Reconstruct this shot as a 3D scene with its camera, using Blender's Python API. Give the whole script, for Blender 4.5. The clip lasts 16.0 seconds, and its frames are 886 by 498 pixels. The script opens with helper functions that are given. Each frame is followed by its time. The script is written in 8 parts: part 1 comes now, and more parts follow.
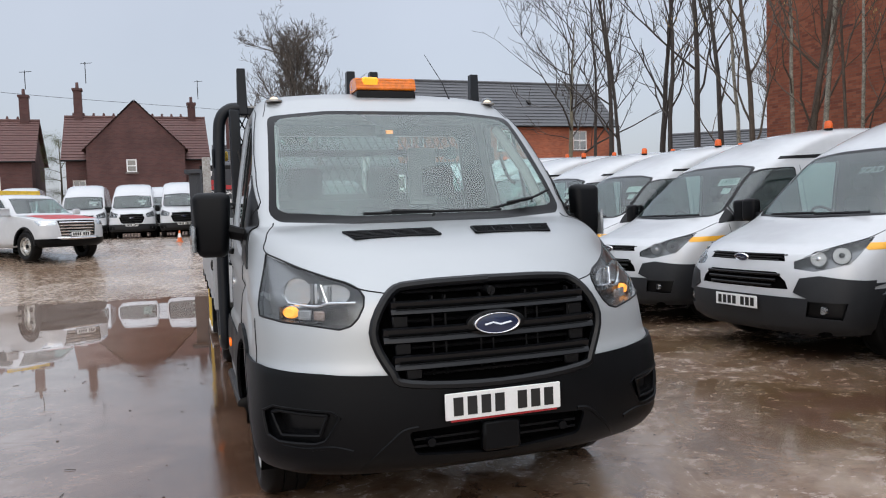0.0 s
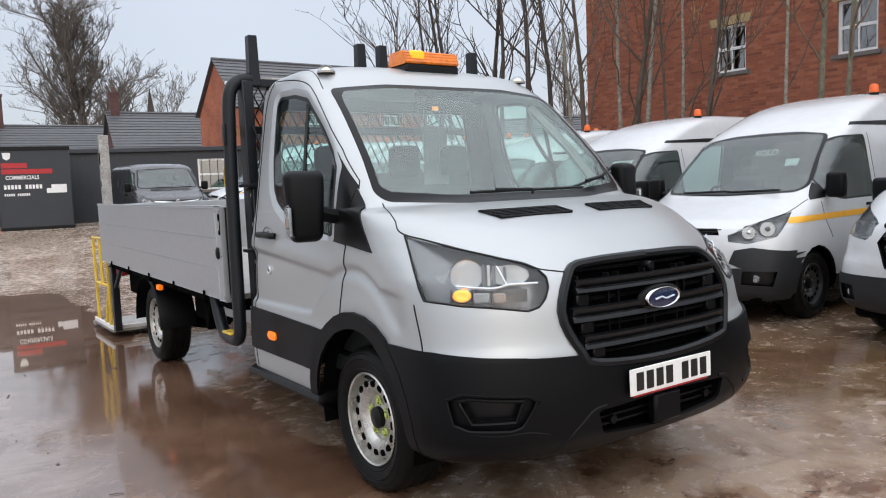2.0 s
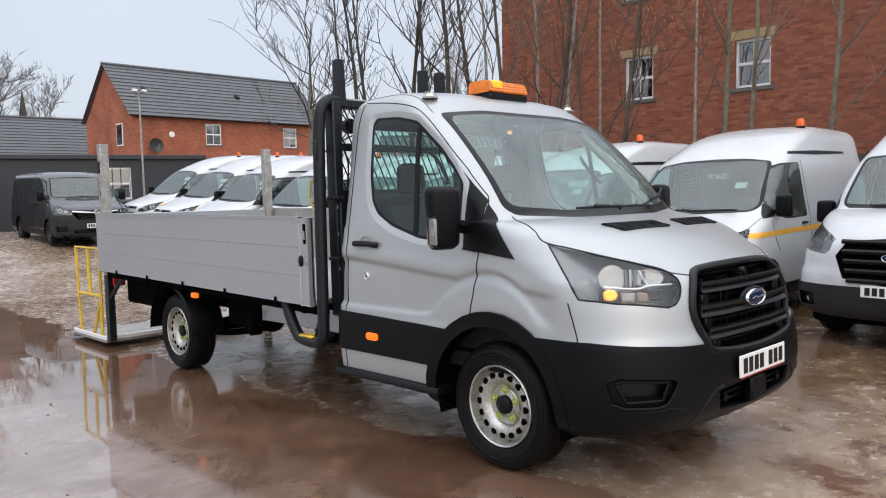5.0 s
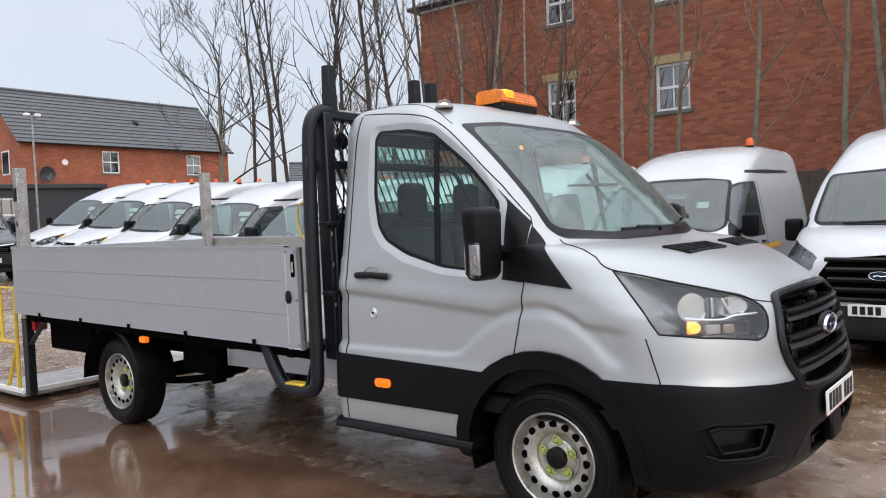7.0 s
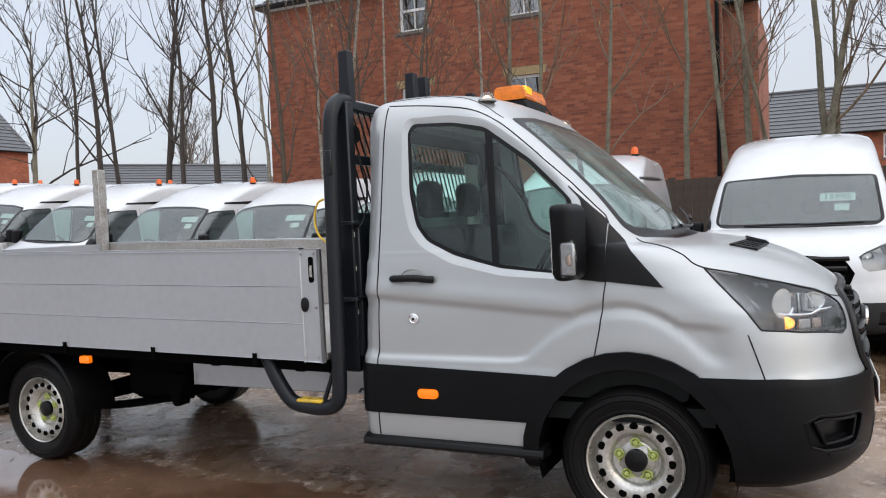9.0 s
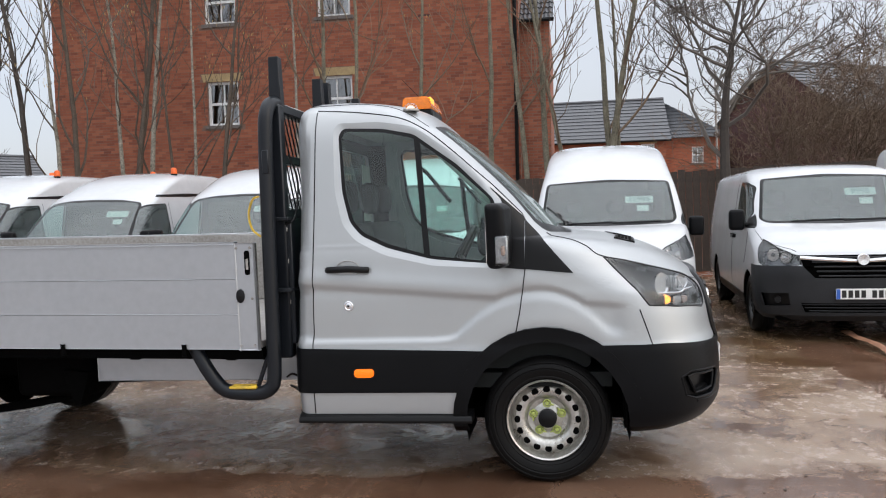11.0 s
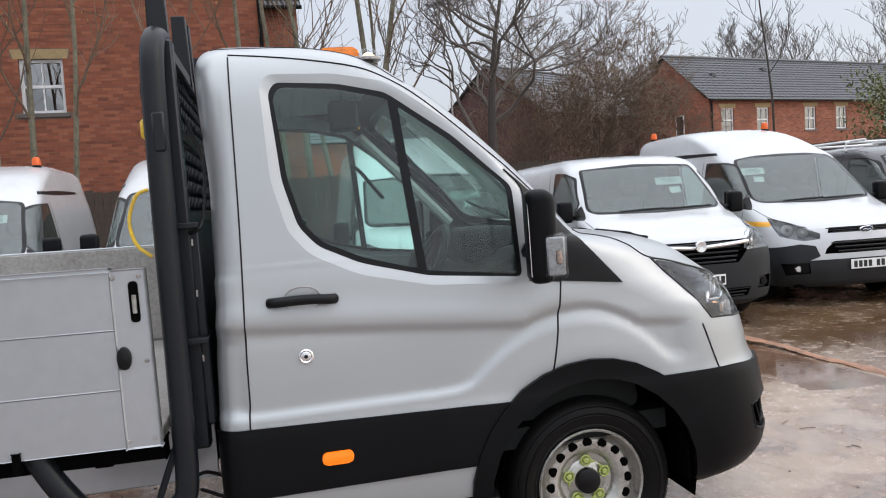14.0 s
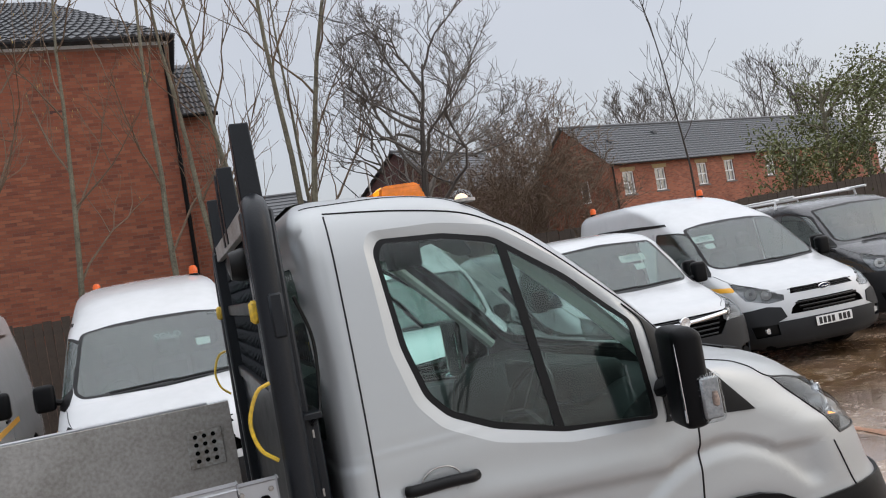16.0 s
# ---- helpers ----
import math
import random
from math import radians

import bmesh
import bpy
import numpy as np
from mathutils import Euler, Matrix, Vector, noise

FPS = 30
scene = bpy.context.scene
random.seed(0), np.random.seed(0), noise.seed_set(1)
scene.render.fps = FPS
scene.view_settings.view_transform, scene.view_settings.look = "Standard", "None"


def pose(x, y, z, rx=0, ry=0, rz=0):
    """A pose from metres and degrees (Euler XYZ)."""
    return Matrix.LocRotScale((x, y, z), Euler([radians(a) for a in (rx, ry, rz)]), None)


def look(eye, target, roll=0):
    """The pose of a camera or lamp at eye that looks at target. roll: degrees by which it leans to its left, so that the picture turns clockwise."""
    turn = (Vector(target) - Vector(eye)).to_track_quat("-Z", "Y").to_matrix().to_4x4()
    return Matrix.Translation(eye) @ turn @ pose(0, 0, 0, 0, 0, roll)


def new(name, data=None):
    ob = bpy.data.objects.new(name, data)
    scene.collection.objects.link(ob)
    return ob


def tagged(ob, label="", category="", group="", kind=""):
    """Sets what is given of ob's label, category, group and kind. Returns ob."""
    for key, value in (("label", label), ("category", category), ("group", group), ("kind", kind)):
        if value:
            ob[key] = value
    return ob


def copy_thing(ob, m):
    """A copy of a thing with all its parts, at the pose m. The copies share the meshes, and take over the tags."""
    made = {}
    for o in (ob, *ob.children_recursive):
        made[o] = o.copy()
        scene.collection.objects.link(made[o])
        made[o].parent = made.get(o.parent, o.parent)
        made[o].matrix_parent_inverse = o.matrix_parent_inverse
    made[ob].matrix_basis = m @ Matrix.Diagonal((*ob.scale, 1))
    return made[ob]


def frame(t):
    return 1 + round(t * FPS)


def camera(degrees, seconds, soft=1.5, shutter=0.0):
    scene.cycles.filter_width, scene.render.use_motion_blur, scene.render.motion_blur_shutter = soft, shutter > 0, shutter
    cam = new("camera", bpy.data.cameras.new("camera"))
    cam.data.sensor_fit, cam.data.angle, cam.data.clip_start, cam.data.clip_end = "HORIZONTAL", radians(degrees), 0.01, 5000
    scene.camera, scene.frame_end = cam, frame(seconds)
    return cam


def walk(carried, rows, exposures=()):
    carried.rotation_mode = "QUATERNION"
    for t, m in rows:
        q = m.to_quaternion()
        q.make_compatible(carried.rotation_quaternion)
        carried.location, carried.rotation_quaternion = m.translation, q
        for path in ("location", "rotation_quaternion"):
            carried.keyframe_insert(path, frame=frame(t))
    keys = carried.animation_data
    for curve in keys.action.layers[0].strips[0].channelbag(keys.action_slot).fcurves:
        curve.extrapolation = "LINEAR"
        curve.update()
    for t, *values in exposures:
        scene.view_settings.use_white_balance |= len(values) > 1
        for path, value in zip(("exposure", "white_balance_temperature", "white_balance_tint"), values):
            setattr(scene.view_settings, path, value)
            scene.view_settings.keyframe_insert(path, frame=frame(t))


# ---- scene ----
from mathutils.bvhtree import BVHTree

cam = camera(60.4, 16.0, 1.1)
PATH = [
    (0, (-1.216, -3.919, 1.356), (-0.579, -2.025, 1.271), -2.1),
    (0.5, (-1.543, -3.756, 1.336), (-0.786, -1.907, 1.247), -2.3),
    (1, (-1.869, -3.476, 1.357), (-0.983, -1.687, 1.252), -2.4),
    (1.5, (-2.242, -3.348, 1.403), (-1.232, -1.626, 1.278), -2.5),
    (2, (-2.574, -3.118, 1.389), (-1.452, -1.469, 1.242), -2.7),
    (2.5, (-2.976, -3.061, 1.426), (-1.764, -1.478, 1.265), -2.8),
    (3, (-3.278, -2.983, 1.418), (-2.012, -1.443, 1.255), -2.8),
    (3.5, (-3.571, -2.866, 1.445), (-2.276, -1.349, 1.292), -2.6),
    (4, (-3.816, -2.847, 1.444), (-2.479, -1.366, 1.303), -2.1),
    (4.2, (-3.857, -2.846, 1.443), (-2.515, -1.369, 1.306), -1.9),
    (6.5, (-3.844, -2.13, 1.419), (-2.36, -0.791, 1.35), -2.6),
    (7, (-3.872, -1.851, 1.445), (-2.329, -0.581, 1.384), -2.8),
    (7.5, (-3.816, -1.466, 1.444), (-2.217, -0.266, 1.389), -3.0),
    (8, (-3.97, -1.227, 1.452), (-2.304, -0.123, 1.4), -3.0),
    (8.2, (-4.041, -1.135, 1.466), (-2.349, -0.069, 1.413), -3.0),
    (10.3, (-4.841, -0.194, 1.45), (-2.899, 0.278, 1.365), -2.4),
    (10.5, (-4.927, -0.158, 1.463), (-2.974, 0.265, 1.377), -2.4),
    (11, (-4.992, -0.144, 1.485), (-3.021, 0.181, 1.39), -2.5),
    (11.5, (-4.711, -0.06, 1.449), (-2.728, 0.178, 1.343), -2.7),
    (12, (-4.386, 0.161, 1.449), (-2.394, 0.299, 1.334), -3.1),
    (12.5, (-4.211, 0.424, 1.502), (-2.215, 0.415, 1.379), -3.3),
    (13, (-3.888, 0.643, 1.505), (-1.898, 0.498, 1.375), -3.5),
    (13.5, (-3.793, 0.928, 1.512), (-1.822, 0.624, 1.374), -3.5),
    (14, (-3.677, 1.134, 1.514), (-1.727, 0.708, 1.383), -4.4),
    (14.5, (-3.466, 1.318, 1.551), (-1.54, 0.792, 1.442), -6.6),
    (15, (-3.433, 1.515, 1.746), (-1.528, 0.909, 1.675), -8.9),
    (15.5, (-3.347, 1.624, 1.914), (-1.459, 0.963, 1.886), -11.6),
    (16, (-3.239, 1.749, 1.861), (-1.359, 1.068, 1.903), -10.4),
]
walk(cam, [(t, look(eye, target, roll)) for t, eye, target, roll in PATH],
     [(0, 0.10, 6050, 10), (1, 0.18, 6100, 10), (2.5, 0.33, 6150, 10), (7, 0.34, 6150, 10), (11, 0.40, 6200, 10), (14.5, 0.33, 6150, 10), (15.5, 0.17, 6200, 10), (16, 0.12, 6250, 10)])

# ---------------------------------------------------------------- light
world = bpy.data.worlds.new("overcast")
scene.world = world
world.use_nodes = True
wn, wl = world.node_tree.nodes, world.node_tree.links
wn.clear()
w_out, w_bg = wn.new("ShaderNodeOutputWorld"), wn.new("ShaderNodeBackground")
w_sky, w_tc, w_sep = wn.new("ShaderNodeTexSky"), wn.new("ShaderNodeTexCoord"), wn.new("ShaderNodeSeparateXYZ")
w_ramp, w_noise, w_mul, w_mix = wn.new("ShaderNodeValToRGB"), wn.new("ShaderNodeTexNoise"), wn.new("ShaderNodeMix"), wn.new("ShaderNodeMix")
w_sky.sky_type, w_sky.sun_disc = "NISHITA", False
w_sky.sun_elevation, w_sky.sun_rotation, w_sky.dust_density = radians(35), radians(200), 4.0
w_ramp.color_ramp.elements[0].position, w_ramp.color_ramp.elements[0].color = 0.0, (0.455, 0.453, 0.461, 1)
w_ramp.color_ramp.elements[1].position, w_ramp.color_ramp.elements[1].color = 1.0, (1.55, 1.55, 1.57, 1)
w_mid = w_ramp.color_ramp.elements.new(0.42)
w_mid.color = (0.538, 0.535, 0.545, 1)
w_noise.inputs["Scale"].default_value, w_noise.inputs["Detail"].default_value = 2.2, 5.0
w_map = wn.new("ShaderNodeMapRange")
w_map.inputs["To Min"].default_value, w_map.inputs["To Max"].default_value = 0.86, 1.14
w_mul.data_type, w_mul.blend_type = "RGBA", "MULTIPLY"
w_mul.inputs["Factor"].default_value = 1.0
w_mix.data_type = "RGBA"
w_mix.inputs["Factor"].default_value = 0.04
wl.new(w_tc.outputs["Generated"], w_sep.inputs[0])
wl.new(w_tc.outputs["Generated"], w_noise.inputs["Vector"])
wl.new(w_sep.outputs["Z"], w_ramp.inputs[0])
wl.new(w_noise.outputs["Fac"], w_map.inputs["Value"])
wl.new(w_ramp.outputs[0], w_mul.inputs["A"])
wl.new(w_map.outputs[0], w_mul.inputs["B"])
wl.new(w_mul.outputs["Result"], w_mix.inputs["A"])
wl.new(w_sky.outputs[0], w_mix.inputs["B"])
wl.new(w_mix.outputs["Result"], w_bg.inputs[0])
wl.new(w_bg.outputs[0], w_out.inputs[0])
w_bg.inputs[1].default_value = 1.0
sun = new("sun", bpy.data.lights.new("sun", "SUN"))
sun.data.energy, sun.data.angle, sun.data.color = 0.8, radians(150), (1.0, 0.98, 0.95)
sun.matrix_world = look((-6, -12, 14), (0, 0, 0))

# ---------------------------------------------------------------- materials
def mat(name, color, rough=0.5, metal=0.0, vary=0.12, scale=6.0, bump=0.0, fine=60.0, dirt=None, coat=0.0, rough_vary=0.1, spec=0.5):
    """A principled surface with two scales of colour, gloss and relief."""
    m = bpy.data.materials.new(name)
    m.use_nodes = True
    n, l = m.node_tree.nodes, m.node_tree.links
    b = n["Principled BSDF"]
    tc = n.new("ShaderNodeTexCoord")
    big, small = n.new("ShaderNodeTexNoise"), n.new("ShaderNodeTexNoise")
    big.inputs["Scale"].default_value, big.inputs["Detail"].default_value = scale, 5
    small.inputs["Scale"].default_value, small.inputs["Detail"].default_value = fine, 4
    for t in (big, small):
        l.new(tc.outputs["Object"], t.inputs["Vector"])
    add = n.new("ShaderNodeMath")
    add.operation = "ADD"
    l.new(big.outputs["Fac"], add.inputs[0])
    l.new(small.outputs["Fac"], add.inputs[1])
    rng = n.new("ShaderNodeMapRange")
    rng.inputs["From Min"].default_value, rng.inputs["From Max"].default_value = 0.65, 1.35
    l.new(add.outputs[0], rng.inputs["Value"])
    mix = n.new("ShaderNodeMix")
    mix.data_type = "RGBA"
    dark = dirt or [c * (1 - vary) for c in color]
    light = [min(1.0, c * (1 + vary * 0.6)) for c in color]
    mix.inputs["A"].default_value, mix.inputs["B"].default_value = (*dark, 1), (*light, 1)
    l.new(rng.outputs[0], mix.inputs["Factor"])
    l.new(mix.outputs["Result"], b.inputs["Base Color"])
    rr = n.new("ShaderNodeMapRange")
    rr.inputs["To Min"].default_value, rr.inputs["To Max"].default_value = max(0.02, rough - rough_vary), min(1.0, rough + rough_vary)
    l.new(big.outputs["Fac"], rr.inputs["Value"])
    l.new(rr.outputs[0], b.inputs["Roughness"])
    b.inputs["Metallic"].default_value = metal
    b.inputs["Specular IOR Level"].default_value = spec
    b.inputs["Coat Weight"].default_value = coat
    b.inputs["Coat Roughness"].default_value = 0.06
    if bump:
        bp = n.new("ShaderNodeBump")
        bp.inputs["Strength"].default_value, bp.inputs["Distance"].default_value = 0.6, bump
        l.new(small.outputs["Fac"], bp.inputs["Height"])
        l.new(bp.outputs[0], b.inputs["Normal"])
    return m


def glow(name, color, strength):
    m = bpy.data.materials.new(name)
    m.use_nodes = True
    b = m.node_tree.nodes["Principled BSDF"]
    b.inputs["Base Color"].default_value = (*color, 1)
    b.inputs["Emission Color"].default_value = (*color, 1)
    b.inputs["Emission Strength"].default_value = strength
    b.inputs["Roughness"].default_value = 0.2
    return m


def glass(name, tint, ior=1.5, rough=0.02, drops=0.0, haze=0.0, haze_color=(0.5, 0.55, 0.53), runs=0.0):
    """A thin pane: clear tint, mirror gloss by Fresnel, and a film of wet haze; on the vans it also paints mirrored
    sky.
    """
    m = bpy.data.materials.new(name)
    m.use_nodes = True
    n, l = m.node_tree.nodes, m.node_tree.links
    n.remove(n["Principled BSDF"])
    out = n["Material Output"]
    tr, gl, fr, mx = n.new("ShaderNodeBsdfTransparent"), n.new("ShaderNodeBsdfGlossy"), n.new("ShaderNodeLayerWeight"), n.new("ShaderNodeMixShader")
    tr.inputs[0].default_value = (*tint, 1)
    gl.inputs["Roughness"].default_value = rough
    fr.inputs["Blend"].default_value = 0.5
    pw, rs = n.new("ShaderNodeMath"), n.new("ShaderNodeMapRange")
    pw.operation = "POWER"
    pw.inputs[1].default_value = 4.5
    rs.inputs["To Min"].default_value, rs.inputs["To Max"].default_value = 2 * ((ior - 1) / (ior + 1)) ** 2, 0.95
    l.new(fr.outputs["Facing"], pw.inputs[0])
    l.new(pw.outputs[0], rs.inputs["Value"])
    tc, ns = n.new("ShaderNodeTexCoord"), n.new("ShaderNodeTexNoise")
    ns.inputs["Scale"].default_value, ns.inputs["Detail"].default_value = 3.0, 6
    l.new(tc.outputs["Object"], ns.inputs["Vector"])
    if drops:
        vo, bp = n.new("ShaderNodeTexVoronoi"), n.new("ShaderNodeBump")
        vo.inputs["Scale"].default_value = 110
        bp.inputs["Strength"].default_value, bp.inputs["Distance"].default_value = drops, 0.002
        l.new(tc.outputs["Object"], vo.inputs["Vector"])
        l.new(vo.outputs["Distance"], bp.inputs["Height"])
        l.new(bp.outputs[0], gl.inputs["Normal"])
    l.new(rs.outputs[0], mx.inputs[0])
    l.new(tr.outputs[0], mx.inputs[1])
    l.new(gl.outputs[0], mx.inputs[2])
    last = mx
    if haze:
        df, m2, rg = n.new("ShaderNodeBsdfDiffuse"), n.new("ShaderNodeMixShader"), n.new("ShaderNodeMapRange")
        df.inputs[0].default_value = (*haze_color, 1)
        rg.inputs["From Min"].default_value, rg.inputs["From Max"].default_value = 0.3, 0.7
        rg.inputs["To Min"].default_value, rg.inputs["To Max"].default_value = haze * 0.5, haze * 1.4
        l.new(ns.outputs["Fac"], rg.inputs["Value"])
        # runs of water down the pane and beads between them
        mp, run, bead, rr, br, su, s2 = n.new("ShaderNodeMapping"), n.new("ShaderNodeTexNoise"), n.new("ShaderNodeTexVoronoi"), n.new("ShaderNodeMapRange"), n.new("ShaderNodeMapRange"), n.new("ShaderNodeMath"), n.new("ShaderNodeMath")
        mp.inputs["Scale"].default_value = (46, 46, 3.5)
        run.inputs["Scale"].default_value, run.inputs["Detail"].default_value, bead.inputs["Scale"].default_value = 1.0, 4, 75
        l.new(tc.outputs["Object"], mp.inputs["Vector"])
        l.new(mp.outputs[0], run.inputs["Vector"])
        l.new(tc.outputs["Object"], bead.inputs["Vector"])
        rr.inputs["From Min"].default_value, rr.inputs["From Max"].default_value, rr.inputs["To Max"].default_value = 0.60, 0.74, 0.22 * runs
        br.inputs["From Min"].default_value, br.inputs["From Max"].default_value = 0.18, 0.10
        br.inputs["To Max"].default_value = 0.13 * runs
        l.new(run.outputs["Fac"], rr.inputs["Value"])
        l.new(bead.outputs["Distance"], br.inputs["Value"])
        su.operation, s2.operation = "ADD", "ADD"
        l.new(rr.outputs[0], su.inputs[0])
        l.new(br.outputs[0], su.inputs[1])
        l.new(su.outputs[0], s2.inputs[0])
        l.new(rg.outputs[0], s2.inputs[1])
        l.new(s2.outputs[0], m2.inputs[0])
        l.new(mx.outputs[0], m2.inputs[1])
        l.new(df.outputs[0], m2.inputs[2])
        last = m2
    l.new(last.outputs[0], out.inputs["Surface"])
    return m


def brick_mat(name, c1, c2, mortar, scale=1.0, bump=0.01):
    m = bpy.data.materials.new(name)
    m.use_nodes = True
    n, l = m.node_tree.nodes, m.node_tree.links
    b = n["Principled BSDF"]
    tc, br, sep, com = n.new("ShaderNodeTexCoord"), n.new("ShaderNodeTexBrick"), n.new("ShaderNodeSeparateXYZ"), n.new("ShaderNodeCombineXYZ")
    add = n.new("ShaderNodeMath")
    l.new(tc.outputs["Object"], sep.inputs[0])
    l.new(sep.outputs["X"], add.inputs[0])
    l.new(sep.outputs["Y"], add.inputs[1])
    l.new(add.outputs[0], com.inputs["X"])
    l.new(sep.outputs["Z"], com.inputs["Y"])
    l.new(com.outputs[0], br.inputs["Vector"])
    br.inputs["Scale"].default_value = scale
    br.inputs["Brick Width"].default_value, br.inputs["Row Height"].default_value = 0.225, 0.075
    br.inputs["Mortar Size"].default_value, br.inputs["Mortar Smooth"].default_value = 0.009, 0.3
    br.inputs["Bias"].default_value = -0.1
    br.inputs["Color1"].default_value, br.inputs["Color2"].default_value, br.inputs["Mortar"].default_value = (*c1, 1), (*c2, 1), (*mortar, 1)
    ns, mul, rg = n.new("ShaderNodeTexNoise"), n.new("ShaderNodeMix"), n.new("ShaderNodeMapRange")
    ns.inputs["Scale"].default_value, ns.inputs["Detail"].default_value = 0.7, 8
    l.new(tc.outputs["Object"], ns.inputs["Vector"])
    rg.inputs["From Min"].default_value, rg.inputs["From Max"].default_value = 0.3, 0.7
    rg.inputs["To Min"].default_value, rg.inputs["To Max"].default_value = 0.72, 1.18
    l.new(ns.outputs["Fac"], rg.inputs["Value"])
    mul.data_type, mul.blend_type = "RGBA", "MULTIPLY"
    mul.inputs["Factor"].default_value = 1
    l.new(br.outputs["Color"], mul.inputs["A"])
    l.new(rg.outputs[0], mul.inputs["B"])
    l.new(mul.outputs["Result"], b.inputs["Base Color"])
    bp = n.new("ShaderNodeBump")
    bp.invert = True
    bp.inputs["Distance"].default_value, bp.inputs["Strength"].default_value = bump, 0.6
    l.new(br.outputs["Fac"], bp.inputs["Height"])
    l.new(bp.outputs[0], b.inputs["Normal"])
    b.inputs["Roughness"].default_value = 0.85
    return m


def laid_brick(name, per_island):
    """Fired clay whose colour changes from brick to brick."""
    m = mat(name, (0.30, 0.10, 0.055), 0.85, 0, 0.3, 3.0, 0.002, 60)
    n, l = m.node_tree.nodes, m.node_tree.links
    src = n.new("ShaderNodeNewGeometry").outputs["Random Per Island"] if per_island else n.new("ShaderNodeObjectInfo").outputs["Random"]
    ramp = n.new("ShaderNodeValToRGB")
    ramp.color_ramp.elements[0].color, ramp.color_ramp.elements[1].color = (0.16, 0.052, 0.036, 1), (0.42, 0.155, 0.085, 1)
    for at_, c in ((0.12, (0.24, 0.078, 0.046, 1)), (0.6, (0.33, 0.108, 0.058, 1))):
        ramp.color_ramp.elements.new(at_).color = c
    tint = n.new("ShaderNodeMix")
    tint.data_type, tint.blend_type = "RGBA", "MIX"
    tint.inputs["Factor"].default_value = 0.72
    old = next(k for k in l if k.to_socket == n["Principled BSDF"].inputs["Base Color"])
    l.new(old.from_socket, tint.inputs["A"])
    l.new(src, ramp.inputs[0])
    l.new(ramp.outputs[0], tint.inputs["B"])
    l.new(tint.outputs["Result"], n["Principled BSDF"].inputs["Base Color"])
    return m


